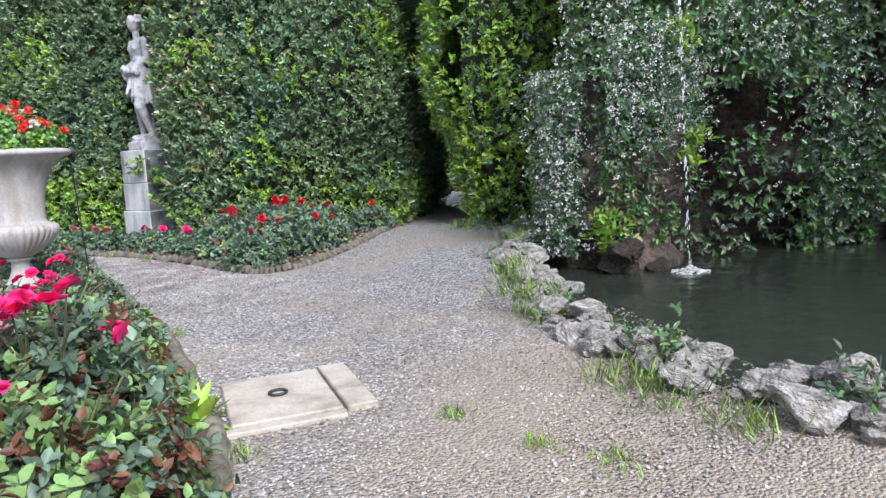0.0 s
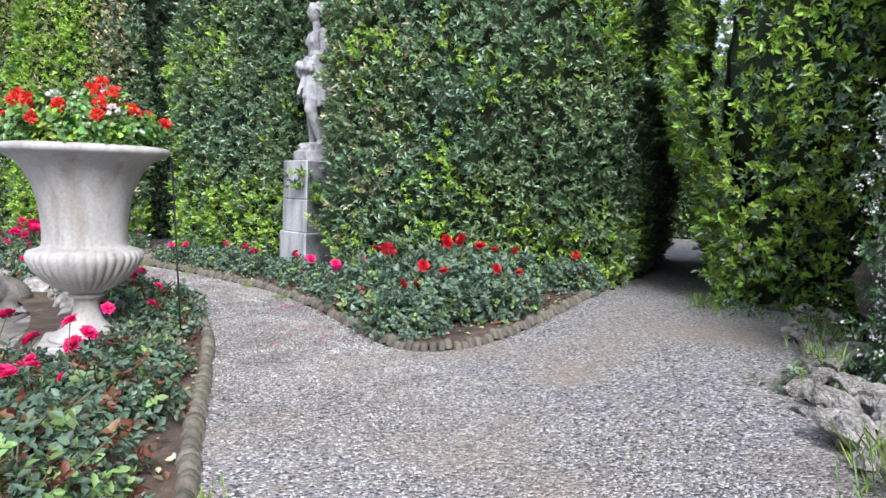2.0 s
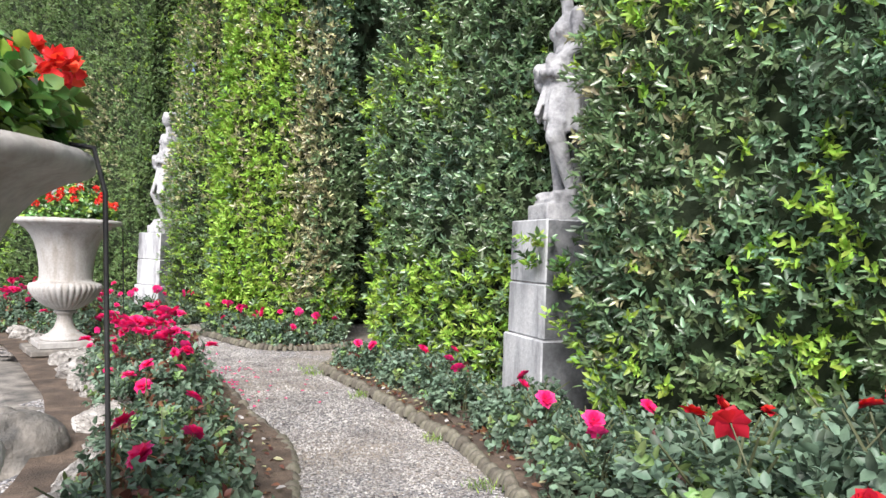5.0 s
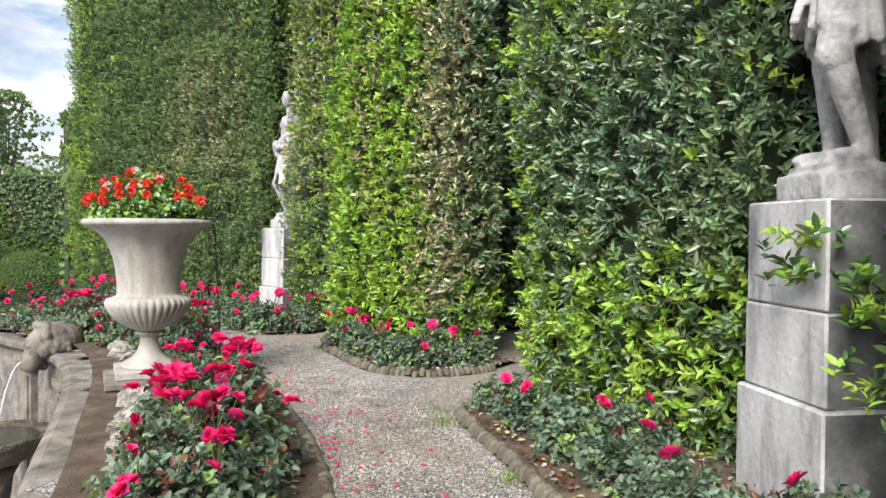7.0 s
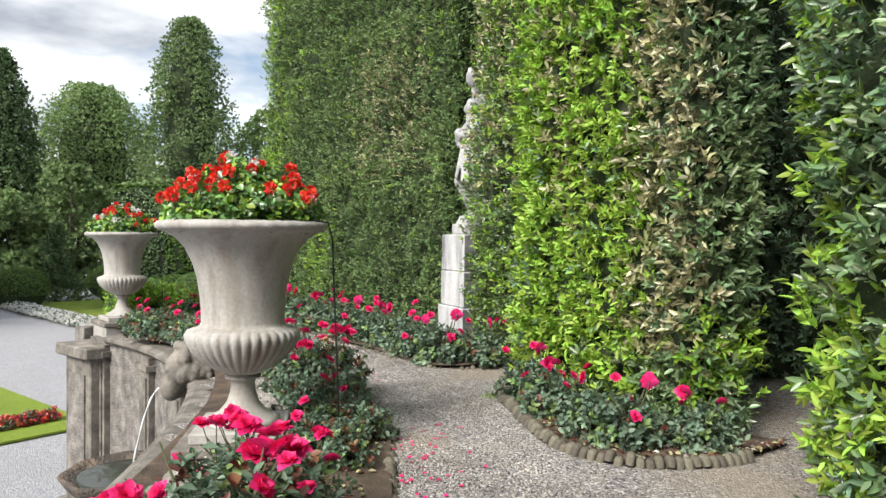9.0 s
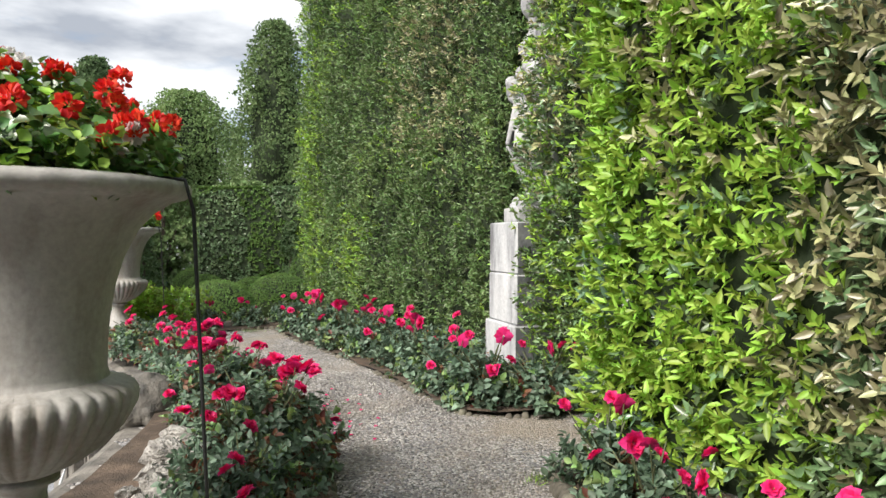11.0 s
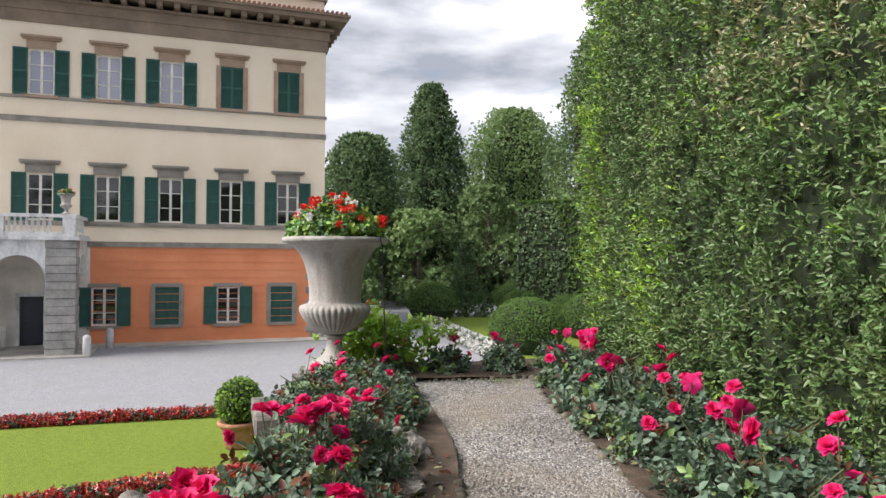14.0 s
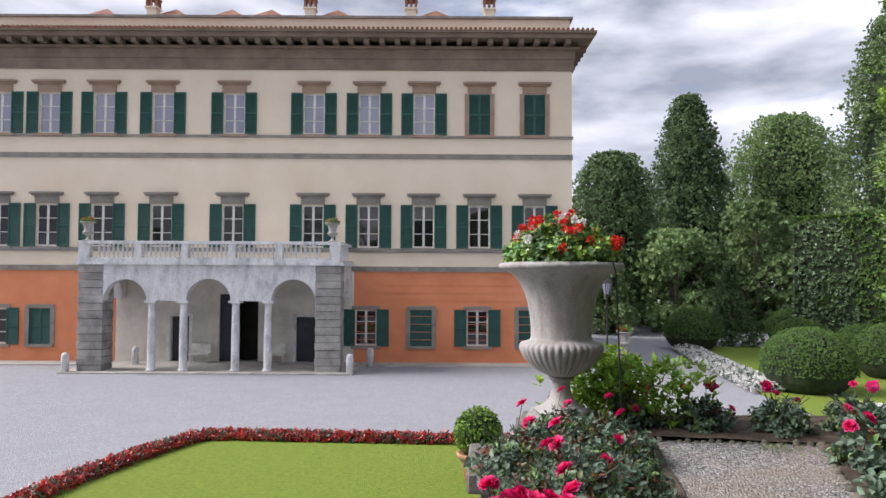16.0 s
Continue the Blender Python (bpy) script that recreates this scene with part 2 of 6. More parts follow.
M_GRASS = material("grass", (0.13, 0.2, 0.04), dark=(0.07, 0.13, 0.025), light=(0.24, 0.27, 0.08), scale=3, **LEAF)
M_FERN = material("fern", (0.09, 0.18, 0.055), dark=(0.045, 0.1, 0.032), light=(0.16, 0.28, 0.085), scale=2, **LEAF)
M_LAWN = material("mown lawn", (0.18, 0.255, 0.02), 0.9, (0.13, 0.2, 0.015), (0.225, 0.3, 0.03), 9, 110, 1.0)
FAR_LEAF = dict(rough=0.6, bump=0.0, island=0.35, translucent=0.3, spec=0.3)
M_BOX = material("box leaf", (0.13, 0.22, 0.055), dark=(0.085, 0.16, 0.04), light=(0.18, 0.29, 0.075), scale=0.8, **FAR_LEAF)
M_TREE = material("tree leaf", (0.17, 0.25, 0.1), dark=(0.11, 0.17, 0.07), light=(0.25, 0.34, 0.14), scale=0.35, **FAR_LEAF)
M_TREEDARK = material("dark tree leaf", (0.13, 0.2, 0.09), dark=(0.075, 0.125, 0.055), light=(0.19, 0.275, 0.12), scale=0.35, **FAR_LEAF)
M_TREELIGHT = material("light tree leaf", (0.22, 0.32, 0.125), dark=(0.15, 0.23, 0.085), light=(0.3, 0.4, 0.165), scale=0.3, **FAR_LEAF)
M_BARK = material("bark", (0.09, 0.07, 0.055), 0.95, (0.035, 0.028, 0.024), (0.16, 0.13, 0.1), 5, 22, 1.0, bump_distance=0.03)
M_BEDRED = material("red bedding plant", (0.55, 0.035, 0.045), dark=(0.36, 0.03, 0.035), light=(0.7, 0.06, 0.06), scale=3, **LEAF)
M_CREAM = material("cream render", (0.78, 0.67, 0.52), 0.9, (0.73, 0.61, 0.46), (0.84, 0.73, 0.58), 0.35, 22, 0.12)
M_ORANGE = material("orange render", (0.7, 0.255, 0.12), 0.9, (0.61, 0.21, 0.095), (0.76, 0.31, 0.16), 0.5, 22, 0.12)
M_PIETRA = material("pietra serena", (0.25, 0.23, 0.2), 0.85, (0.17, 0.155, 0.135), (0.33, 0.3, 0.26), 1.5, 26, 0.3)
M_PINKSTONE = material("warm stone", (0.34, 0.24, 0.17), 0.85, (0.26, 0.18, 0.13), (0.42, 0.3, 0.22), 1.5, 26, 0.25)
M_CORNICE = material("cornice stone", (0.22, 0.165, 0.12), 0.85, (0.16, 0.12, 0.085), (0.29, 0.22, 0.16), 0.8, 20, 0.2)
M_SHUTTER = material("green shutter paint", (0.012, 0.075, 0.058), 0.5, (0.008, 0.058, 0.044), (0.02, 0.1, 0.078), 2, 30, 0.08)
M_SASH = material("white sash paint", (0.72, 0.7, 0.64), 0.5, scale=2, bump=0.05)
M_PORTICO = material("portico marble", (0.64, 0.64, 0.64), 0.75, (0.36, 0.37, 0.38), (0.8, 0.79, 0.78), 2.2, 9, 0.25, streak=0.4)
M_PORTWALL = material("portico plaster", (0.66, 0.62, 0.55), 0.9, scale=0.6, bump=0.1)
M_RUST = material("rusticated grey stone", (0.31, 0.3, 0.285), 0.9, (0.18, 0.175, 0.165), (0.45, 0.435, 0.41), 1.3, 18, 0.6, random_ob=0.18)
M_ROOF = material("roof tile", (0.28, 0.13, 0.08), 0.9, (0.17, 0.08, 0.05), (0.37, 0.2, 0.13), 2, 20, 0.4)
# Unseen rooms: their dimness is put into the wall colour.
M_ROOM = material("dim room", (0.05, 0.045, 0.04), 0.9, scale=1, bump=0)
M_BLUEDOOR = material("dark door paint", (0.03, 0.035, 0.05), 0.5, scale=2, bump=0.05)
M_POT = material("terracotta pot", (0.4, 0.2, 0.11), 0.85, (0.3, 0.14, 0.075), (0.5, 0.29, 0.18), 3, 40, 0.2)
M_PAVE = material("pale paving", (0.42, 0.4, 0.36), 0.9, scale=1.2, fine=20, bump=0.2)


def glass_material(name, tint, rough=0.03):
    m = bpy.data.materials.new(name)
    m.use_nodes = True
    bs = m.node_tree.nodes["Principled BSDF"]
    bs.inputs["Base Color"].default_value = (*tint, 1)
    bs.inputs["Roughness"].default_value = rough
    bs.inputs["Specular IOR Level"].default_value = 0.8
    return m


# Opaque panes; the dark room behind is put into the tint.
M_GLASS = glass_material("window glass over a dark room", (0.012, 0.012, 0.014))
# Upper panes and lantern glass: reflected sky is put into the tint.
M_GLASSUP = glass_material("glass tinted with a pale sky reflection", (0.3, 0.31, 0.38))


def water_material():
    m = bpy.data.materials.new("pond water")
    m.use_nodes = True
    nt = m.node_tree
    bs = nt.nodes["Principled BSDF"]
    bs.inputs["Base Color"].default_value = (0.03, 0.036, 0.028, 1)
    bs.inputs["Roughness"].default_value = 0.1
    bs.inputs["IOR"].default_value = 1.33
    co = nt.nodes.new("ShaderNodeTexCoord")
    n = nt.nodes.new("ShaderNodeTexNoise")
    n.inputs["Scale"].default_value = 3.5
    n.inputs["Detail"].default_value = 5
    b = nt.nodes.new("ShaderNodeBump")
    b.inputs["Strength"].default_value = 0.35
    b.inputs["Distance"].default_value = 0.05
    nt.links.new(co.outputs["Object"], n.inputs["Vector"])
    nt.links.new(n.outputs["Fac"], b.inputs["Height"])
    nt.links.new(b.outputs["Normal"], bs.inputs["Normal"])
    return m


M_WATER = water_material()
M_JET = glass_material("falling water", (0.75, 0.78, 0.8), 0.2)


# ---- building helpers ----
def part(name, bm, mat, parent=None, label="", smooth=False):
    """Links a bmesh as one mesh object, under parent if there is one."""
    me = bpy.data.meshes.new(name)
    bmesh.ops.recalc_face_normals(bm, faces=bm.faces)
    bm.to_mesh(me)
    bm.free()
    if smooth:
        me.polygons.foreach_set("use_smooth", [True] * len(me.polygons))
    for one in mat if isinstance(mat, (list, tuple)) else [mat]:
        me.materials.append(one)
    ob = new(name, me)
    ob.parent = parent
    if label:
        tagged(ob, label)
    return ob


def holder(name, label, category, m=None, group="", kind=""):
    ob = new(name)
    ob.empty_display_size = 0.2
    if m is not None:
        ob.matrix_world = m
    return tagged(ob, label, category, group, kind)


def S(t):
    t = max(0.0, min(1.0, t))
    return t * t * (3 - 2 * t)


def gz(x, y):
    """Height of the terrace."""
    return 0.04 + 0.06 * S((13.5 - x) / 3) + 0.17 * S((-y - 1.6) / 2.6)


COURT = -3.1


def box(bm, x0, y0, z0, x1, y1, z1, m=None):
    vs = [bm.verts.new((x, y, z)) for x in (x0, x1) for y in (y0, y1) for z in (z0, z1)]
    if m is not None:
        for v in vs:
            v.co = m @ v.co
    for f in ((0, 1, 3, 2), (4, 6, 7, 5), (0, 4, 5, 1), (2, 3, 7, 6), (0, 2, 6, 4), (1, 5, 7, 3)):
        bm.faces.new([vs[i] for i in f])
    return vs


def bevelled(bm, width=0.01, segments=1):
    bmesh.ops.bevel(bm, geom=list(bm.edges), offset=width, segments=segments, affect="EDGES", profile=0.6)
    return bm


def lathe(bm, profile, steps=48, wobble=None, centre=(0, 0, 0)):
    """Turns (radius, height) pairs; wobble(k, angle) scales the radius of ring k."""
    rings = []
    for k, (r, z) in enumerate(profile):
        ring = []
        for i in range(steps):
            a = 2 * math.pi * i / steps
            q = r * (wobble(k, a) if wobble else 1)
            ring.append(bm.verts.new((centre[0] + q * math.cos(a), centre[1] + q * math.sin(a), centre[2] + z)))
        rings.append(ring)
    for a, b in zip(rings, rings[1:]):
        for i in range(steps):
            bm.faces.new((a[i], a[(i + 1) % steps], b[(i + 1) % steps], b[i]))
    bm.faces.new(rings[0][::-1])
    bm.faces.new(rings[-1])
    return bm


def tube(bm, points, radii, sides=7):
    pts = [Vector(p) for p in points]
    rings = []
    for i, p in enumerate(pts):
        d = (pts[min(i + 1, len(pts) - 1)] - pts[max(i - 1, 0)]).normalized()
        a = d.cross(Vector((0.3, 0.9, 0.2))).normalized()
        b = d.cross(a)
        rings.append([bm.verts.new(p + radii[i] * (math.cos(t) * a + math.sin(t) * b)) for t in (2 * math.pi * k / sides for k in range(sides))])
    for a, b in zip(rings, rings[1:]):
        for k in range(sides):
            bm.faces.new((a[k], a[(k + 1) % sides], b[(k + 1) % sides], b[k]))
    bm.faces.new(rings[0][::-1])
    bm.faces.new(rings[-1])


def blob(bm, centre, radii, turn=None, u=14, v=9):
    """An ellipsoid."""
    m = Matrix.Translation(centre) @ (turn or Matrix()) @ Matrix.Diagonal((*radii, 1))
    low, high = bm.verts.new(m @ Vector((0, 0, -1))), bm.verts.new(m @ Vector((0, 0, 1)))
    rings = []
    for j in range(1, v):
        t = math.pi * j / v - math.pi / 2
        rings.append([bm.verts.new(m @ Vector((math.cos(t) * math.cos(6.2832 * i / u), math.cos(t) * math.sin(6.2832 * i / u), math.sin(t)))) for i in range(u)])
    for i in range(u):
        k = (i + 1) % u
        bm.faces.new((low, rings[0][k], rings[0][i]))
        bm.faces.new((high, rings[-1][i], rings[-1][k]))
        for a, b in zip(rings, rings[1:]):
            bm.faces.new((a[i], a[k], b[k], b[i]))


def rock_mesh(name, seed, rough=0.35):
    bm = bmesh.new()
    bmesh.ops.create_icosphere(bm, subdivisions=3, radius=1)
    r = random.Random(seed)
    cuts = [(Vector((r.gauss(0, 1), r.gauss(0, 1), r.gauss(0, 1))).normalized(), r.uniform(0.5, 0.82)) for _ in range(13)]
    for v in bm.verts:
        for n, d in cuts:
            over = v.co.dot(n) - d
            if over > 0:
                v.co -= n * over
        p = v.co * 1.1 + Vector((seed * 7.3, seed * 3.1, seed))
        n = 0.45 * noise.noise(p) + 0.35 * noise.noise(p * 2.3) - 0.5 * abs(noise.noise(p * 4.1)) + 0.35 * noise.noise(p * 8)
        v.co *= 1 + rough * n
    me = bpy.data.meshes.new(name)
    bm.to_mesh(me)
    bm.free()
    return me


def resample(points, step):
    """Evenly spaced points along a smooth line through the given ones."""
    p = np.array(points, float)
    fine = []
    for i in range(len(p) - 1):
        a, b, c, d = p[max(i - 1, 0)], p[i], p[i + 1], p[min(i + 2, len(p) - 1)]
        for t in np.linspace(0, 1, 24, endpoint=False):
            fine.append(0.5 * (2 * b + (c - a) * t + (2 * a - 5 * b + 4 * c - d) * t * t + (3 * b - a - 3 * c + d) * t ** 3))
    fine = np.array(fine + [p[-1]])
    run = np.r_[0, np.cumsum(np.linalg.norm(np.diff(fine, axis=0), axis=1))]
    n = max(2, int(run[-1] / step) + 1)
    at = np.linspace(0, run[-1], n)
    return np.stack([np.interp(at, run, fine[:, k]) for k in range(p.shape[1])], 1)


def strip(name, a, b, n, across, height, mat):
    """A sheet between two lines."""
    la, lb = resample(a, 0.02), resample(b, 0.02)
    bm = bmesh.new()
    grid = []
    for i in range(n + 1):
        pa, pb = la[int(i * (len(la) - 1) / n)], lb[int(i * (len(lb) - 1) / n)]
        row = []
        for j in range(across + 1):
            q = pa + (pb - pa) * j / across
            row.append(bm.verts.new((q[0], q[1], height(q[0], q[1]))))
        grid.append(row)
    for r, s in zip(grid, grid[1:]):
        for j in range(across):
            bm.faces.new((r[j], r[j + 1], s[j + 1], s[j]))
    ob = part(name, bm, mat)
    return ob


def far_leaf_mesh(name, base, along, normal, length, width, mat):
    """Many flat four-cornered leaves for crowns seen from afar, in one mesh."""
    n = len(base)
    along, length, width = unit(along), length.reshape(-1, 1), width.reshape(-1, 1)
    side = unit(np.cross(along, normal))
    mid = base + 0.45 * length * along
    v = np.stack([base, mid + 0.5 * width * side, base + length * along, mid - 0.5 * width * side], 1).reshape(-1, 3)
    me = bpy.data.meshes.new(name)
    me.vertices.add(4 * n)
    me.vertices.foreach_set("co", v.astype(np.float32).ravel())
    me.loops.add(4 * n)
    me.loops.foreach_set("vertex_index", np.arange(4 * n, dtype=np.int32))
    me.polygons.add(n)
    me.polygons.foreach_set("loop_start", np.arange(0, 4 * n, 4, dtype=np.int32))
    me.update(calc_edges=True)
    me.materials.append(mat)
    return me


def unit(v):
    return v / np.maximum(np.linalg.norm(v, axis=-1, keepdims=True), 1e-9)


def leaf_mesh(name, base, along, normal, length, width, mats, which=None):
    """Many folded leaves of six corners each, in one mesh."""
    n = len(base)
    along, length, width = unit(along), np.asarray(length).reshape(-1, 1) * np.ones((n, 1)), np.asarray(width).reshape(-1, 1) * np.ones((n, 1))
    side = unit(np.cross(along, normal))
    up = np.cross(side, along)
    droop = -0.12 * length * up
    v = np.stack([
        base,
        base + 0.34 * length * along + 0.5 * width * side + 0.16 * width * up,
        base + 0.7 * length * along + 0.38 * width * side + 0.14 * width * up + 0.5 * droop,
        base + length * along + droop,
        base + 0.7 * length * along - 0.38 * width * side + 0.14 * width * up + 0.5 * droop,
        base + 0.34 * length * along - 0.5 * width * side + 0.16 * width * up,
    ], 1).reshape(-1, 3)
    corner = (np.arange(n)[:, None] * 6 + np.array([0, 3, 2, 1, 0, 5, 4, 3])).ravel()
    me = bpy.data.meshes.new(name)
    me.vertices.add(6 * n)
    me.vertices.foreach_set("co", v.astype(np.float32).ravel())
    me.loops.add(8 * n)
    me.loops.foreach_set("vertex_index", corner.astype(np.int32))
    me.polygons.add(2 * n)
    me.polygons.foreach_set("loop_start", np.arange(0, 8 * n, 4, dtype=np.int32))
    if which is not None:
        me.polygons.foreach_set("material_index", np.repeat(which, 2).astype(np.int32))
    me.update(calc_edges=True)
    for m in mats if isinstance(mats, (list, tuple)) else [mats]:
        me.materials.append(m)
    return me


def rosettes(centre, axis, per, length, spread=0.9, width=0.36, seed=1):
    """Leaves that radiate from shoot tips: base, along, normal, length, width, and the shoot of each."""
    r = np.random.default_rng(seed)
    n = len(centre)
    axis = unit(axis)
    ref = unit(np.cross(axis, r.normal(size=(n, 3))))
    other = np.cross(axis, ref)
    ang = (np.arange(per)[None] * 2.4 + r.uniform(0, 6.28, (n, 1)) + r.normal(0, 0.25, (n, per)))[..., None]
    out = np.cos(ang) * ref[:, None] + np.sin(ang) * other[:, None]
    lean = r.uniform(0.35, 1.0, (n, per, 1)) * spread
    along = unit(np.cos(lean) * axis[:, None] + np.sin(lean) * out + np.array([0, 0, -0.12]))
    base = centre[:, None] + axis[:, None] * (-np.arange(per)[None, :, None] * 0.012) + r.normal(0, 0.008, (n, per, 3))
    normal = unit(axis[:, None] - along * (axis[:, None] * along).sum(-1, keepdims=True) + 0.25 * r.normal(size=(n, per, 3)))
    ln = length * r.uniform(0.65, 1.3, (n, per))
    flat = lambda a: a.reshape(-1, a.shape[-1]) if a.ndim == 3 else a.ravel()  # noqa: E731
    return flat(base), flat(along), flat(normal), flat(ln), flat(ln) * width, np.repeat(np.arange(n), per)


def noise3(p, scale, seed=0.0):
    return np.array([noise.noise(Vector((x * scale + seed, y * scale - seed, z * scale + 2 * seed))) for x, y, z in p])


# ---- plan ----
LEFT = [(-3.5, -0.35), (-1.5, -0.4), (1.04, -0.5), (1.73, -0.57), (3.8, -0.55), (4.5, -0.48), (6.55, -0.28), (7.5, -0.11), (8.3, 0.1), (9.4, 0.55), (10.1, 1.1),
        (11.38, 2.06), (12.87, 3.49), (13.79, 4.5), (14.91, 6.72), (15.38, 7.98), (15.72, 9.2), (15.9, 10.5), (16.0, 11.65)]
WALL = [(-3.5, 1.2), (-1.0, 1.1), (2.0, 1.0), (4.5, 0.95), (6.4, 1.05), (8.2, 1.55), (9.8, 2.6), (11.1, 3.85), (12.25, 5.0), (13.25, 6.15), (14.05, 7.4), (14.6, 8.9), (14.9, 10.4), (14.97, 12.1)]
BED_ONE = [(8.5, -4.25), (7.35, -3.3), (6.64, -2.6), (6.4, -2.1), (6.58, -1.72), (7.3, -1.45), (8.5, -1.08), (9.6, -0.58), (10.4, -0.05), (11.4, 0.62), (12.5, 1.38), (12.95, 1.5), (13.2, 1.25)]
BED_TWO = [(14.62, 1.82), (14.2, 2.05), (13.93, 2.44), (14.03, 2.98), (14.45, 3.5), (14.85, 3.95), (15.1, 4.2), (15.4, 4.2)]
BED_THREE = [(16.6, 5.08), (16.15, 5.25), (15.82, 5.6), (15.86, 5.95), (16.11, 6.79), (16.38, 7.7), (16.61, 8.56), (16.85, 9.5), (17.05, 10.4), (17.4, 11.55)]
BED_END = [(15.95, 11.7), (17.6, 11.6), (18.6, 11.55)]
SHORE = [(-4.0, -2.9), (-2.0, -2.85), (0.0, -2.85), (1.3, -2.68), (2.3, -2.95), (3.3, -3.42), (4.2, -3.75), (4.75, -4.0), (5.3, -4.55), (6.0, -5.0), (6.8, -5.6)]

# ---- ground ----
bm = bmesh.new()
bmesh.ops.create_grid(bm, x_segments=8, y_segments=8, size=600, matrix=Matrix.Translation((0, 0, COURT)))
tagged(part("ground", bm, M_COURT), "pale grey gravel forecourt reaching away from the villa", "ground", kind="structure")


def inside(poly, x, y):
    hit = False
    for (x0, y0), (x1, y1) in zip(poly, poly[1:] + poly[:1]):
        if (y0 > y) != (y1 > y) and x < (x1 - x0) * (y - y0) / (y1 - y0) + x0:
            hit = not hit
    return hit


wall_line = [tuple(p) for p in resample(WALL, 0.2)]
shore_line = [tuple(p) for p in resample(SHORE, 0.2)]
terrace = wall_line + [(14.9, 12.8), (30, 12.8), (30, -20), (7.6, -20), (7.4, -6.2)] + shore_line[::-1] + [(-12, -3), (-12, 1.2)]
bm = bmesh.new()
cell, known = 0.25, {}


def corner(i, j):
    if (i, j) not in known:
        x, y = i * cell, j * cell
        known[i, j] = bm.verts.new((x, y, gz(x, y) + 0.012 * noise.noise((x * 0.9, y * 0.9, 0))))
    return known[i, j]


for i in range(-48, 120):
    for j in range(-80, 52):
        if inside(terrace, (i + 0.5) * cell, (j + 0.5) * cell):
            bm.faces.new((corner(i, j), corner(i + 1, j), corner(i + 1, j + 1), corner(i, j + 1)))
tagged(part("pavement_terrace", bm, M_GRAVEL), "grey gravel garden path with earthy worn patches", "path", kind="structure")

# end and outer faces of the terrace
bm = bmesh.new()
box(bm, 14.9, 12.55, COURT - 0.2, 30, 12.9, -0.02)
tagged(part("wall_terrace_end", bm, M_WALLSTONE), "rough stone retaining wall at the terrace end", "wall", kind="structure")

# loose pebbles on the walked path
bm = bmesh.new()
mid = resample([(-1.5, -1.6), (0.5, -1.6), (3.0, -1.9), (5.0, -1.3), (7.5, -0.75), (9.5, 0.0), (11.3, 1.35), (12.6, 2.3), (13.6, 3.4), (14.9, 5.4), (15.7, 7.5), (16.3, 10.0)], 0.01)
wide = np.interp(np.linspace(0, 1, len(mid)), [0, 0.2, 0.32, 0.45, 1], [1.3, 1.5, 0.7, 0.52, 0.75])
n_peb = 60000
pick = rng.integers(0, len(mid), n_peb)
off = rng.uniform(-1, 1, n_peb) * wide[pick]
tang = np.gradient(mid, axis=0)
tang = unit(tang)
px = mid[pick, 0] - tang[pick, 1] * off
py = mid[pick, 1] + tang[pick, 0] * off
pz = np.array([gz(a, b) for a, b in zip(px, py)])
size = rng.uniform(0.005, 0.0125, n_peb) * rng.uniform(0.7, 1.3, n_peb)
turn = rng.uniform(0, 6.28, n_peb)
octa = np.array([(1, 0, 0), (0.1, 0.8, 0.1), (-0.9, 0.1, 0), (0, -0.75, 0.1), (0.1, 0, 0.62), (0, 0, -0.5)])
c, s = np.cos(turn)[:, None], np.sin(turn)[:, None]
vx = (octa[None, :, 0] * c - octa[None, :, 1] * s) * size[:, None] + px[:, None]
vy = (octa[None, :, 0] * s + octa[None, :, 1] * c) * size[:, None] + py[:, None]
vz = octa[None, :, 2] * size[:, None] + pz[:, None] + 0.003
me = bpy.data.meshes.new("loose_gravel")
me.vertices.add(6 * n_peb)
me.vertices.foreach_set("co", np.stack([vx, vy, vz], -1).astype(np.float32).ravel())
tri = np.array([0, 1, 4, 1, 2, 4, 2, 3, 4, 3, 0, 4, 1, 0, 5, 2, 1, 5, 3, 2, 5, 0, 3, 5])
me.loops.add(24 * n_peb)
me.loops.foreach_set("vertex_index", (np.arange(n_peb)[:, None] * 6 + tri).astype(np.int32).ravel())
me.polygons.add(8 * n_peb)
me.polygons.foreach_set("loop_start", np.arange(0, 24 * n_peb, 3, dtype=np.int32))
me.update(calc_edges=True)
me.materials.append(M_PEBBLE)
bm.free()
tagged(new("loose_gravel", me), "loose grey and white gravel stones on the path", "gravel", kind="stuff")

# flower beds
bed_z = lambda x, y: gz(x, y) + 0.035 + 0.03 * noise.noise((x * 2.2, y * 2.2, 3))  # noqa: E731
for nm, a, b, n in (
    ("ground_bed_balustrade", LEFT, WALL, 150),
    ("ground_bed_hedge", BED_ONE, [(9.3, -4.9), (9.2, -4.2), (9.5, -3.4), (9.9, -2.7), (10.2, -2.0), (10.6, -1.5), (11.2, -1.3), (11.8, -1.1), (12.3, -0.4), (12.8, 0.2), (13.3, 0.6), (13.6, 0.9)], 120),
    ("ground_bed_corner", BED_TWO, [(15.2, 1.7), (15.2, 2.2), (15.3, 2.8), (15.5, 3.4), (15.7, 4.0), (15.8, 4.3)], 60),
    ("ground_bed_far", BED_THREE, [(17.2, 4.8), (17.3, 5.5), (17.4, 6.5), (17.6, 7.5), (17.8, 8.5), (18.1, 9.8), (18.5, 11.3), (18.7, 12.0)], 90),
    ("ground_bed_end", BED_END, [(15.1, 12.75), (17.0, 12.75), (19.0, 12.75)], 40),
):
    tagged(strip(nm, a, b, n, 10, bed_z, M_SOIL), "dark soil of a rose bed strewn with dry leaves", "soil", kind="structure")


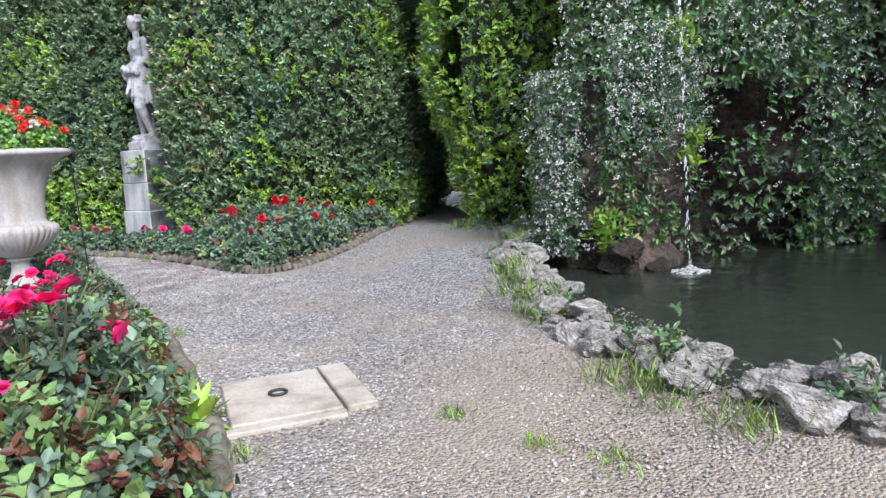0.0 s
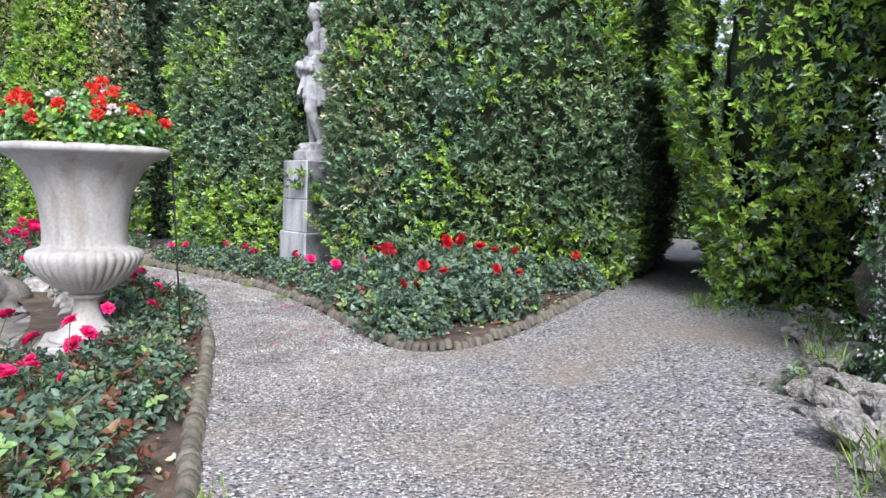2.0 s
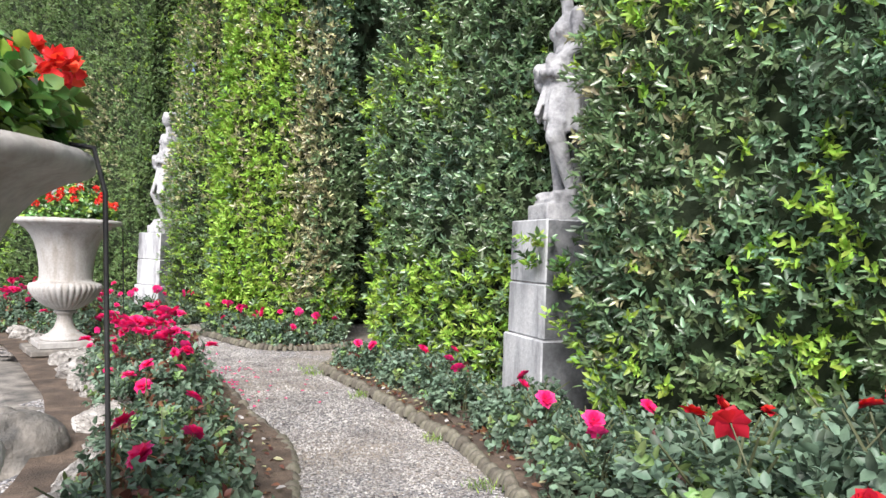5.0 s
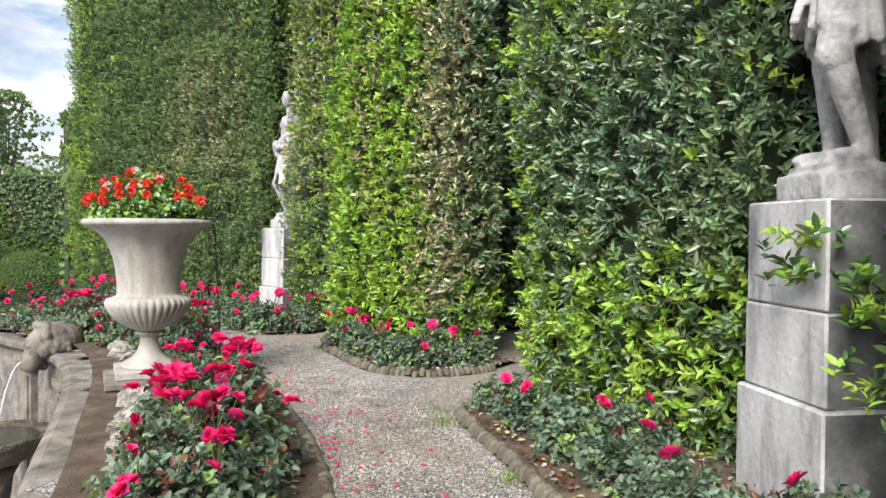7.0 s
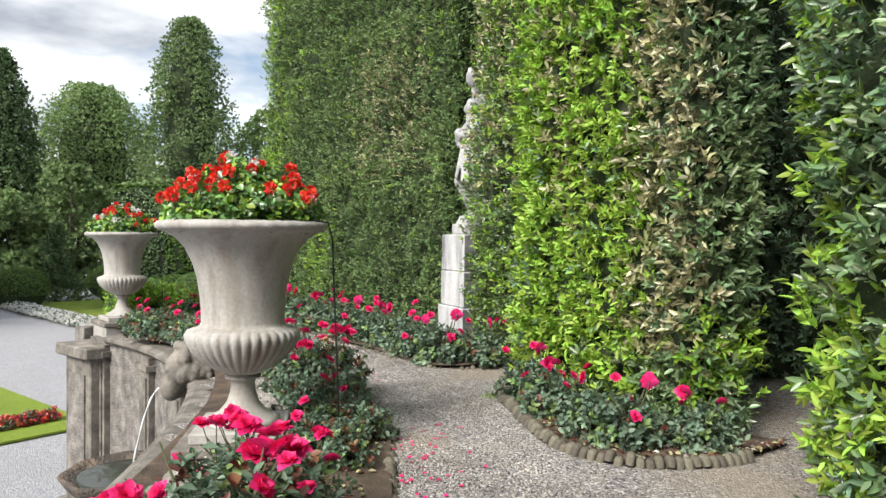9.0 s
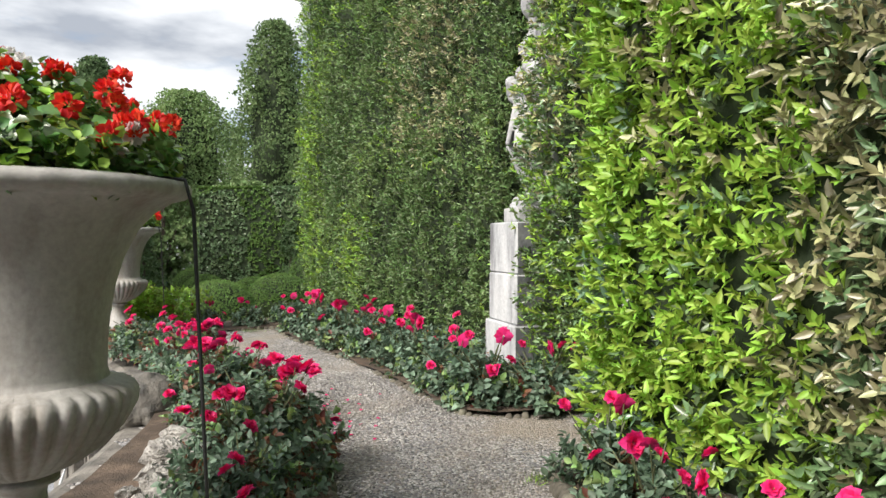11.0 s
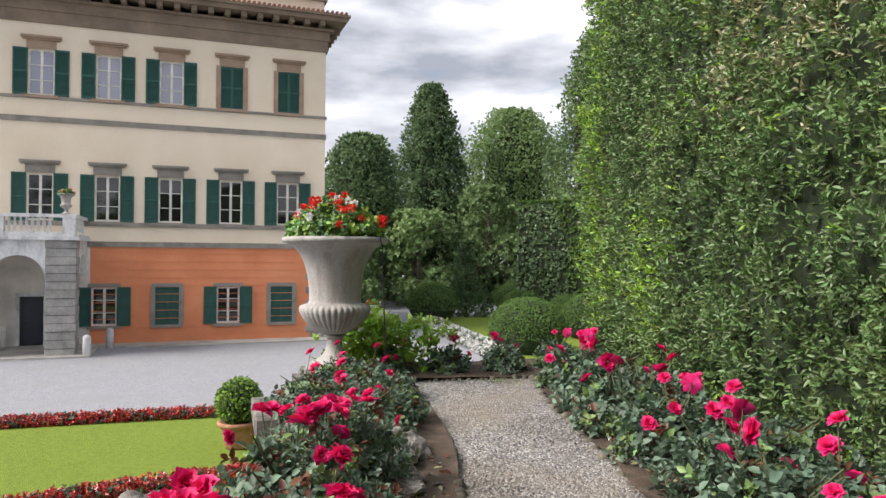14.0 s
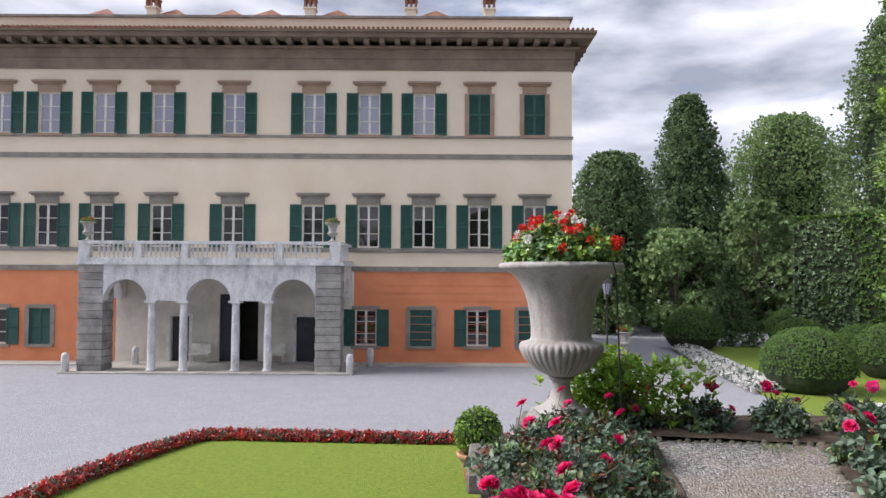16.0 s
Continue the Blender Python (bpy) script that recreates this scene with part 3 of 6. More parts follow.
# ---- hedges ----
def hedge(line, label, top=7.4, dense=5.6, per_m2=290, leaf=0.076, patches=(), mats=None, seed=1, core=0.33, depth=0.24, lean=0.0):
    """A clipped wall of leaves that follows a line, its outside to the right of the way along it."""
    mats = mats or [M_LAUREL, M_YOUNG, M_OLIVE, M_LAUREL_BLUE]
    dense = min(dense, top - 0.2)
    r = np.random.default_rng(seed)
    p = resample(line, 0.05)
    d = unit(np.gradient(p, axis=0))
    out = np.stack([d[:, 1], -d[:, 0]], 1)
    run = len(p) * 0.05
    thing = tagged(new("hedge"), label, "hedge")
    thing.empty_display_size = 0.3
    thing.location = (*p[0], gz(*p[0]))
    inv = Matrix.Translation((-p[0, 0], -p[0, 1], -gz(*p[0])))

    def bulge(k, z):
        q = p[k]
        b = 0.14 * noise.noise((q[0] * 0.9 + seed, q[1] * 0.9, z * 0.55)) + 0.1 * noise.noise((q[0] * 2.4, q[1] * 2.4 + seed, z * 1.7))
        return b - 0.22 * max(0.0, 0.45 - z) + 0.05 * math.sin(z * 0.9) + lean * S(z / 2.6)

    # Sheet behind the leaves, coloured for the shade inside the hedge.
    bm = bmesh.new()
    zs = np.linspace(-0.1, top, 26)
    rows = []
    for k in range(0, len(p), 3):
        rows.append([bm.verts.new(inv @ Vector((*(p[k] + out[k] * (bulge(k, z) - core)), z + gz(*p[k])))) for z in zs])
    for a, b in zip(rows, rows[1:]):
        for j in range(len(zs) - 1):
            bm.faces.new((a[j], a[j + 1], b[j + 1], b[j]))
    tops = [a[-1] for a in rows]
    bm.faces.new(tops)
    inner = part("inside", bm, M_CORE_SHADE, thing)
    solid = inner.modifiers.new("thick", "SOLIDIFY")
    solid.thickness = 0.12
    n1, n2 = int(run * dense * per_m2), int(run * (top - dense) * per_m2 * 0.35)
    k = r.integers(0, len(p), n1 + n2)
    z = np.r_[r.uniform(0.02, dense, n1), r.uniform(dense, top, n2)]
    lay = np.r_[np.full(n1, 1.0), np.full(n2, 1.9)]
    tuft = noise3(np.column_stack([p[k], z]), 4.6, seed + 20)
    off = np.array([bulge(a, b) for a, b in zip(k, z)]) + 0.13 * tuft + r.uniform(-depth, 0.04, len(k)) + (r.random(len(k)) < 0.06) * r.uniform(0, 0.12, len(k))
    c = np.column_stack([p[k] + out[k] * off[:, None], z + gz(*p[0])])
    c[:, :2] += d[k] * r.uniform(-0.04, 0.04, (len(k), 1))
    axis = np.column_stack([out[k] * 1.0, np.full(len(k), 0.4)]) + r.normal(0, 0.36, (len(k), 3))
    base, along, normal, ln, wd, shoot = rosettes(c, axis, 7, leaf, seed=seed)
    ln, wd = ln * lay[shoot], wd * lay[shoot]
    tone = noise3(c, 0.8, seed) + 0.5 * noise3(c, 2.7, seed + 3)
    young = (tone + r.normal(0, 0.24, len(c)) > 0.56)
    which = np.where(young, 1, np.where(noise3(c, 0.6, seed + 9) + r.normal(0, 0.2, len(c)) < -0.12, 3, 0))
    for s0, s1, z0, z1, m, share in patches:
        at = k / len(p)
        hit = (at > s0 + r.normal(0, 0.02, len(k))) & (at < s1 + r.normal(0, 0.02, len(k))) & (z > z0 + r.normal(0, 0.15, len(k))) & (z < z1 + r.normal(0, 0.15, len(k))) & (r.random(len(k)) < share)
        which[hit] = m
    me = leaf_mesh("foliage", base - np.array([*p[0], gz(*p[0])]), along, normal, ln, wd, mats, which[shoot])
    leaves = new("foliage", me)
    leaves.parent = thing
    tagged(leaves, kind="stuff")
    return thing


# each line runs with the hedge's face on its right
hedge([(13.4, -3.6), (12.2, -2.3), (11.3, -1.75), (10.8, -1.4), (10.42, -1.25), (9.98, -1.65), (9.75, -2.2), (9.22, -3.15), (8.72, -3.98), (8.62, -4.36), (8.88, -4.74), (9.65, -5.25), (11.2, -6.35), (12.6, -7.2)],
      "tall clipped laurel hedge wall beside a statue niche", patches=((0.2, 0.4, 0.8, 6, 2, 0.12), (0.12, 0.27, 0.0, 4, 1, 0.35)), seed=2)
hedge([(14.5, -1.2), (14.0, 0.2), (13.85, 0.95), (13.55, 1.2), (13.15, 0.85), (12.6, 0.3), (12.1, -0.2), (11.85, -0.5), (11.8, -0.8), (12.2, -1.4), (13.0, -2.4)], "tall clipped laurel hedge panel with fresh shoots",
      patches=((0.3, 0.75, 0.1, 1.3, 1, 0.5), (0.25, 0.4, 0.2, 3.5, 1, 0.45)), seed=3)
hedge([(17.2, 3.8), (16.3, 4.3), (15.85, 4.45), (15.55, 4.2), (15.3, 3.4), (15.03, 2.65), (14.9, 2.3), (15.02, 2.1), (15.35, 2.15), (16.0, 2.7)], "tall hedge panel of bright and browned evergreen leaves",
      patches=((0.24, 0.62, 0, 6.5, 1, 0.86), (0.4, 0.47, 1.6, 6.5, 2, 0.4), (0.58, 0.74, 0.5, 6.5, 2, 0.6)), seed=4, leaf=0.08, per_m2=330)
hedge([(18.6, 5.2), (17.6, 5.6), (16.98, 5.79), (16.63, 5.66), (16.43, 5.19), (16.45, 4.85), (16.75, 4.6), (17.6, 4.4)], "narrow dark evergreen hedge panel beside a plinth", mats=[M_LAUREL_SHADED, M_YOUNG, M_OLIVE, M_LAUREL], patches=((0.3, 0.8, 0.3, 6.5, 1, 0.3), (0.45, 0.8, 2.0, 6.5, 2, 0.35)), seed=5, leaf=0.056, per_m2=400, lean=0.06)
# Young leaves stand for the lit far end, the darker leaf for the shaded rest.
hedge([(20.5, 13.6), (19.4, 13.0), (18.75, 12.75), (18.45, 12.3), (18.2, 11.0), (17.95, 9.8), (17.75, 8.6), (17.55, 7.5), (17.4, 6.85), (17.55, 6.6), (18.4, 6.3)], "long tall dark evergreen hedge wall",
      top=7.6, mats=[M_LAUREL_SHADED, M_YOUNG, M_OLIVE, M_LAUREL_SHADED], dense=7.2, per_m2=430, leaf=0.052, patches=((0.3, 0.9, 0.0, 7, 3, 0.4), (0.05, 0.34, 0.6, 7, 1, 0.3), (0.6, 0.8, 2.5, 4.5, 2, 0.35)), seed=6)
# Young leaves: yellow-green growth, its share raised to put in the panel's light.
hedge([(13.0, -8.3), (11.2, -7.25), (9.0, -5.95), (7.75, -5.17), (7.35, -5.1), (7.03, -5.5), (6.75, -6.3), (6.85, -6.8), (7.6, -7.2), (9.0, -8.0)], "tall laurel hedge at the mouth of a shaded passage",
      patches=((0.2, 0.8, 0, 6, 1, 0.6),), seed=8, top=5.2, lean=0.5, core=0.62)
# The young-leaf share puts light into the colour at the passage's end.
hedge([(18.4, -9.0), (16.4, -12.4)], "evergreen hedge closing the shaded passage", seed=9, per_m2=170, dense=4.2, top=4.4, patches=((0, 1, 0, 5, 1, 0.4),))
hedge([(15.3, -3.4), (14.2, -2.9), (13.2, -2.9)], "dark evergreen growth behind the statue niche", seed=10, per_m2=170, dense=5, top=7)
hedge([(19.2, 5.9), (18.9, 6.4)], "dark evergreen growth behind the far statue", seed=12, per_m2=170, dense=5, top=7)
hedge([(17.6, 0.6), (16.3, 0.1), (14.8, -0.4)], "dark evergreen growth behind the gap in the hedges", seed=13, per_m2=170, dense=4, top=7)
# Mostly the darker laurel leaf, so the gap's shade is in the colour.
hedge([(17.6, 4.2), (17.5, 2.9), (17.4, 1.6), (17.1, 0.2)], "shaded evergreen growth filling the gap between two hedge panels", seed=15, per_m2=170, dense=5, top=7, mats=[M_LAUREL_BLUE, M_LAUREL, M_LAUREL, M_LAUREL_BLUE])
hedge([(18.6, 4.8), (18.4, 3.9), (17.6, 3.3)], "dark evergreen growth behind the second gap", seed=14, per_m2=170, dense=4, top=7)


# ---- statues ----
def plinth(x, y, turn, top, label):
    thing = holder("plinth", label, "plinth", pose(x, y, gz(x, y) - 0.02, 0, 0, turn), group="statue plinths")
    h = top - gz(x, y) + 0.02
    for nm, z0, z1, w in (("base_block", 0, 0.62, 0.37), ("lower_block", 0.625, 1.08, 0.34), ("upper_block", 1.085, h, 0.335)):
        bm = bmesh.new()
        box(bm, -w, -w, z0, w, w, z1)
        block = part(nm, bevelled(bm, 0.012), [M_MARBLE, M_MARBLE_SHADED], thing)
        # Side faces take a darker marble: lichen, plus that side's shade in the colour.
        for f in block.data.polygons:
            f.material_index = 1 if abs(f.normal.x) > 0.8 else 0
    return thing


def statue(x, y, z, turn, label, mirrored=False):
    """A draped standing figure carrying fruit, in one piece."""
    bm = bmesh.new()
    box(bm, -0.245, -0.245, 0, 0.245, 0.245, 0.13)
    box(bm, -0.2, -0.2, 0.13, 0.2, 0.2, 0.17)
    s = -1 if mirrored else 1

    def limb(a, b, ra, rb, n=6):
        a, b = Vector(a), Vector(b)
        n = max(n, int((b - a).length / (0.5 * min(ra, rb))))
        for i in range(n + 1):
            t = i / n
            blob(bm, a.lerp(b, t), (ra + (rb - ra) * t,) * 3, u=10, v=7)

    limb((0.10 * s, 0, 0.22), (0.11 * s, 0.03, 0.66), 0.055, 0.085)
    limb((0.11 * s, 0.03, 0.66), (0.1 * s, 0.0, 1.08), 0.09, 0.13)
    limb((-0.14 * s, -0.02, 0.24), (-0.16 * s, 0.15, 0.66), 0.05, 0.085)
    limb((-0.16 * s, 0.15, 0.66), (-0.09 * s, 0.01, 1.08), 0.095, 0.13)
    blob(bm, (0.1 * s, 0.09, 0.2), (0.055, 0.14, 0.045))
    blob(bm, (-0.15 * s, 0.06, 0.2), (0.055, 0.13, 0.045))
    limb((0.16 * s, -0.16, 0.2), (0.15 * s, -0.14, 1.0), 0.11, 0.08)
    blob(bm, (0, 0, 1.12), (0.2, 0.155, 0.16))
    for k in range(9):
        a = -1.3 + k * 0.33
        limb((0.2 * math.sin(a) * s, 0.15 * math.cos(a), 1.22), (0.21 * math.sin(a + 0.22) * s, 0.16 * math.cos(a + 0.22), 0.86 - 0.02 * k), 0.045, 0.03, 5)
    for k in range(22):
        a = 6.2832 * k / 22
        low = 0.74 + 0.1 * math.sin(a * s + 0.6) + 0.025 * (k % 2)
        limb((0.185 * math.cos(a), 0.14 * math.sin(a), 1.2), ((0.25 + 0.02 * (k % 2)) * math.cos(a + 0.12), 0.02 + (0.2 + 0.025 * (k % 3)) * math.sin(a + 0.12), low), 0.036, 0.028, 7)
    for k in range(5):
        limb((-0.2 * s, 0.1 - 0.03 * k, 1.28 - 0.03 * k), (0.22 * s, 0.13 - 0.02 * k, 1.12 - 0.03 * k), 0.03, 0.03, 8)
    blob(bm, (0, 0, 1.32), (0.155, 0.12, 0.17))
    blob(bm, (0, 0.0, 1.52), (0.175, 0.13, 0.17))
    blob(bm, (0.075, 0.09, 1.53), (0.07, 0.06, 0.065))
    blob(bm, (-0.075, 0.09, 1.53), (0.07, 0.06, 0.065))
    limb((0.2 * s, 0, 1.62), (0.27 * s, -0.03, 1.34), 0.07, 0.055)
    limb((0.27 * s, -0.03, 1.34), (0.1 * s, 0.19, 1.24), 0.055, 0.045)
    limb((-0.2 * s, 0, 1.62), (-0.26 * s, 0.0, 1.36), 0.07, 0.055)
    limb((-0.26 * s, 0.0, 1.36), (-0.08 * s, 0.2, 1.22), 0.055, 0.045)
    r = random.Random(3)
    for k in range(34):
        a = r.uniform(-1.5, 1.5)
        blob(bm, (0.21 * math.sin(a) + 0.02 * s, 0.14 + 0.1 * math.cos(a) * r.uniform(0.7, 1.1), 1.2 + r.uniform(-0.11, 0.09)), (r.uniform(0.026, 0.05),) * 3, u=9, v=6)
    limb((0, 0, 1.66), (0.01, 0.02, 1.8), 0.065, 0.055, 3)
    blob(bm, (0.0, 0.045, 1.9), (0.085, 0.105, 0.125))
    for k in range(18):
        a = k * 0.7
        blob(bm, (0.085 * math.cos(a), -0.01 + 0.09 * math.sin(a), 1.95 + 0.05 * math.sin(k * 1.9)), (0.042, 0.045, 0.036), u=8, v=6)
    blob(bm, (0, -0.1, 1.9), (0.055, 0.055, 0.05))
    for v in bm.verts:
        v.co.z *= 1.09
    ob = part("statue", bm, M_STATUE, smooth=True)
    rem = ob.modifiers.new("merge", "REMESH")
    rem.mode = "VOXEL"
    rem.voxel_size = 0.014
    rem.use_smooth_shade = True
    soft = ob.modifiers.new("smooth", "SMOOTH")
    soft.iterations = 3
    ob.matrix_world = pose(x, y, z, 0, 0, turn)
    return tagged(ob, label, "statue", group="garden statues")


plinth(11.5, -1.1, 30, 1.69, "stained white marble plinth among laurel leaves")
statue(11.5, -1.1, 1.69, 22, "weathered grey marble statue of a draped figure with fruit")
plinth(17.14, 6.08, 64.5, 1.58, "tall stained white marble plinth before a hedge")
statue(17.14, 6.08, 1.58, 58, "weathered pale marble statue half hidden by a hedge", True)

# ---- urns ----
URN = [(0.25, 0.0), (0.25, 0.03), (0.22, 0.045), (0.16, 0.08), (0.11, 0.14), (0.085, 0.21), (0.078, 0.27), (0.085, 0.295), (0.12, 0.31), (0.12, 0.325), (0.1, 0.332), (0.12, 0.342),
       (0.19, 0.375), (0.27, 0.43), (0.335, 0.5), (0.372, 0.57), (0.378, 0.61), (0.362, 0.64), (0.315, 0.655), (0.285, 0.67), (0.276, 0.7), (0.278, 0.8), (0.288, 0.9), (0.305, 1.0), (0.335, 1.1),
       (0.385, 1.2), (0.44, 1.262), (0.505, 1.302), (0.545, 1.314), (0.562, 1.328), (0.566, 1.35), (0.55, 1.37), (0.51, 1.378), (0.42, 1.36), (0.36, 1.3)]


def urn(x, y, z, label, k=1.0, detail=True):
    thing = holder("garden_urn", label, "urn", pose(x, y, z, 0, 0, 20), group="urns on the balustrade")
    cut = 11

    def gadroon(i, a):
        j = i + cut
        return 1 + (0.05 * abs(math.cos(18 * a)) ** 0.7 - 0.03 if 12 <= j <= 17 else 0)

    prof = [(r * k, h * k) for r, h in URN]
    bm = bmesh.new()
    lathe(bm, prof[:12], 40)
    part("foot", bm, M_URN, thing, smooth=True)
    bm = bmesh.new()
    lathe(bm, prof[cut:20], 216 if detail else 72, gadroon)
    part("gadrooned_bowl", bm, M_URN, thing, smooth=True)
    bm = bmesh.new()
    lathe(bm, prof[18:29], 56)
    part("body", bm, M_URN, thing, smooth=True)
    bm = bmesh.new()
    lathe(bm, prof[27:], 120 if detail else 56, lambda i, a: 1 + (0.012 * abs(math.cos(15 * a)) if 1 <= i <= 4 else 0))
    part("rim", bm, M_URN, thing, smooth=True)
    bm = bmesh.new()
    w = 0.3 * k
    box(bm, -w, -w, -0.07 * k, w, w, 0.002)
    part("square_base", bevelled(bm, 0.008), M_URN, thing)
    return thing


def geraniums(x, y, z, k=1.0, seed=1, count=42):
    r = np.random.default_rng(seed)
    thing = holder("geranium_plant", "red and white geraniums trailing over an urn's rim", "flowers", pose(x, y, z), group="geraniums in urns")
    n = int(720 * k)
    a, q = r.uniform(0, 6.28, n), np.sqrt(r.uniform(0, 1, n)) * 0.53 * k
    lobe = 1 + 0.25 * np.sin(3 * a + seed) + 0.15 * np.sin(7 * a)
    h = (0.05 + 0.27 * (1 - (q / (0.56 * k)) ** 2) * lobe + r.uniform(-0.07, 0.07, n)) * k
    c = np.column_stack([q * np.cos(a), q * np.sin(a), h])
    ax = np.column_stack([np.cos(a) * q * 1.6, np.sin(a) * q * 1.6, np.full(n, 0.75)]) + r.normal(0, 0.3, (n, 3))
    base, along, normal, ln, wd, shoot = rosettes(c, ax, 9, 0.046, 1.5, 0.85, seed)
    ob = new("foliage", leaf_mesh("foliage", base, along, normal, ln, wd, [M_GERLEAF, M_YOUNG], (r.random(n) < 0.25).astype(int)[shoot]))
    ob.parent = thing
    tagged(ob, kind="stuff")
    for i in range(count):
        a, q = r.uniform(0, 6.28), math.sqrt(r.uniform(0.02, 1)) * 0.52 * k
        if i % 7 == 3:
            q = 0.53 * k
        h = (0.07 + 0.31 * (1 - (q / (0.58 * k)) ** 2) * (1 + 0.2 * math.sin(3 * a + seed)) + r.uniform(-0.02, 0.1)) * k
        m = 34
        d = unit(r.normal(size=(m, 3)) + np.array([0, 0, 0.4]))
        cc = np.array([q * math.cos(a), q * math.sin(a), h])
        me = leaf_mesh("flower_head", cc + d * 0.018, d + 0.4 * r.normal(size=(m, 3)), unit(r.normal(size=(m, 3))), 0.034, 0.03, M_WHITE if i % 6 == 5 else M_GERANIUM)
        ob = new("flower_head", me)
        ob.parent = thing
    return thing


def pedestal(x, y, z0, z1, label, w=0.36, turn=20):
    thing = holder("urn_pedestal", label, "pedestal", pose(x, y, z0, 0, 0, turn), group="urn pedestals")
    h = z1 - z0
    bm = bmesh.new()
    box(bm, -w, -w, 0, w, w, h - 0.07)
    part("block", bevelled(bm, 0.015), M_URN, thing)
    bm = bmesh.new()
    box(bm, -w - 0.03, -w - 0.03, h - 0.068, w + 0.03, w + 0.03, h)
    part("cap", bevelled(bm, 0.012), M_STONE, thing)
    return thing


for (x, y, rim, sd, deg) in ((6.46, 0.54, 1.605, 1, 12), (12.46, 4.5, 1.633, 2, 48), (15.27, 11.98, 1.587, 3, 80)):
    foot = rim - 1.378
    ped = pedestal(x, y, gz(x, y) - 0.25, foot - 0.07, "pale stone block under a garden urn", turn=deg)
    u = urn(x, y, foot, "large pale gadrooned garden urn full of geraniums")
    u.matrix_world = pose(x, y, foot, 0, 0, deg)
    geraniums(x, y, rim - 0.03, 1.0, sd)


# ---- roses ----
def bloom_mesh(name, mat, seed, size=0.05):
    r = np.random.default_rng(seed)
    base, along, nrm, ln, wd = [], [], [], [], []
    for ring, (n, lean, q) in enumerate(((4, 0.25, 0.55), (6, 0.6, 0.85), (8, 1.0, 1.0), (8, 1.4, 1.1))):
        for k in range(n):
            a = 6.28 * k / n + ring * 0.5 + r.uniform(-0.2, 0.2)
            o = np.array([math.cos(a), math.sin(a), 0])
            along.append(math.sin(lean) * o + math.cos(lean) * np.array([0, 0, 1.0]) + r.normal(0, 0.12, 3))
            base.append(o * 0.1 * size)
            nrm.append(-o * math.cos(lean) + np.array([0, 0, math.sin(lean)]))
            ln.append(size * q * r.uniform(0.85, 1.15))
            wd.append(size * q * 1.05)
    return leaf_mesh(name, np.array(base), np.array(along), np.array(nrm), np.array(ln), np.array(wd), mat)


BLOOMS = {"pink": [bloom_mesh("bloom", M_PINK, k, 0.05) for k in range(3)], "red": [bloom_mesh("bloom", M_RED, 9 + k, 0.045) for k in range(3)]}


def rose_bush(radius, height, blooms, colour, seed, reddish=0.08, sparse=1.0, tall=0.12, lush=0.12):
    """A low bush: canes, leaves in a loose dome, and blooms on top."""
    r = np.random.default_rng(seed)
    thing = holder("rose_bush", "bushy rose with crimson blooms and dark glossy leaves" if colour == "pink" else "low rose bush with deep red blooms and grey-green leaves", "rose bush", group="roses in the beds")
    canes = 9
    wood = bmesh.new()
    tips = []
    for k in range(canes):
        a = r.uniform(0, 6.28)
        q = radius * r.uniform(0.25, 0.8)
        tip = Vector((q * math.cos(a), q * math.sin(a), height * r.uniform(0.75, 1.05)))
        tips.append(tip)
        tube(wood, [(0.04 * math.cos(a), 0.04 * math.sin(a), -0.03), (tip.x * 0.4, tip.y * 0.4, tip.z * 0.6), tip], [0.009, 0.007, 0.004], 5)
    n = int(260 * sparse * (radius / 0.4) ** 2 * (0.5 + height))
    d = unit(r.normal(size=(n, 3)))
    d[:, 2] = np.abs(d[:, 2]) ** 0.8
    q = r.uniform(0.45, 1.08, (n, 1)) ** 0.6
    c = d * q * np.array([radius, radius, height * 0.92]) * (1 + 0.22 * noise3(d * 2.2, 1.0, seed)[:, None])
    c[:, 2] = np.clip(c[:, 2], 0.03, None)
    base, along, normal, ln, wd, shoot = rosettes(c, d + np.array([0, 0, 0.3]) + r.normal(0, 0.35, d.shape), 8, 0.054, 1.35, 0.6, seed)
    pick = r.random(n)
    which = np.where(pick < reddish, 2, np.where(pick < reddish + lush, 1, 0))
    ob = new("foliage", leaf_mesh("foliage", base, along, normal, ln, wd, [M_ROSELEAF, M_ROSEYOUNG, M_ROSERED], which[shoot]))
    ob.parent = thing
    tagged(ob, kind="stuff")
    for k in range(blooms):
        tip = tips[k % (4 if blooms > 15 else canes)]
        p = Vector((tip.x + r.normal(0, 0.055), tip.y + r.normal(0, 0.055), tip.z + r.uniform(-0.06, tall)))
        if k % 6 == 5:
            a = r.uniform(0, 6.28)
            p = Vector((radius * 0.95 * math.cos(a), radius * 0.95 * math.sin(a), height * r.uniform(0.35, 0.8)))
        s = r.uniform(0.75, 1.25)
        ob = new("bloom", BLOOMS[colour][k % 3])
        ob.parent = thing
        ob.matrix_basis = Matrix.Translation(p) @ Euler((r.normal(0, 0.5), r.normal(0, 0.5), r.uniform(0, 6))).to_matrix().to_4x4() @ Matrix.Diagonal((s, s, s, 1))
        if k % 6 != 5:
            tube(wood, [tip * 0.75, p], [0.004, 0.003], 4)
    tagged(part("stem", wood, M_STEM, thing), kind="stuff")
    return thing


def put(src, x, y, turn=0.0, s=1.0, lift=0.03):
    ob = copy_thing(src, pose(x, y, gz(x, y) + lift, 0, 0, turn) @ Matrix.Scale(s, 4))
    return ob


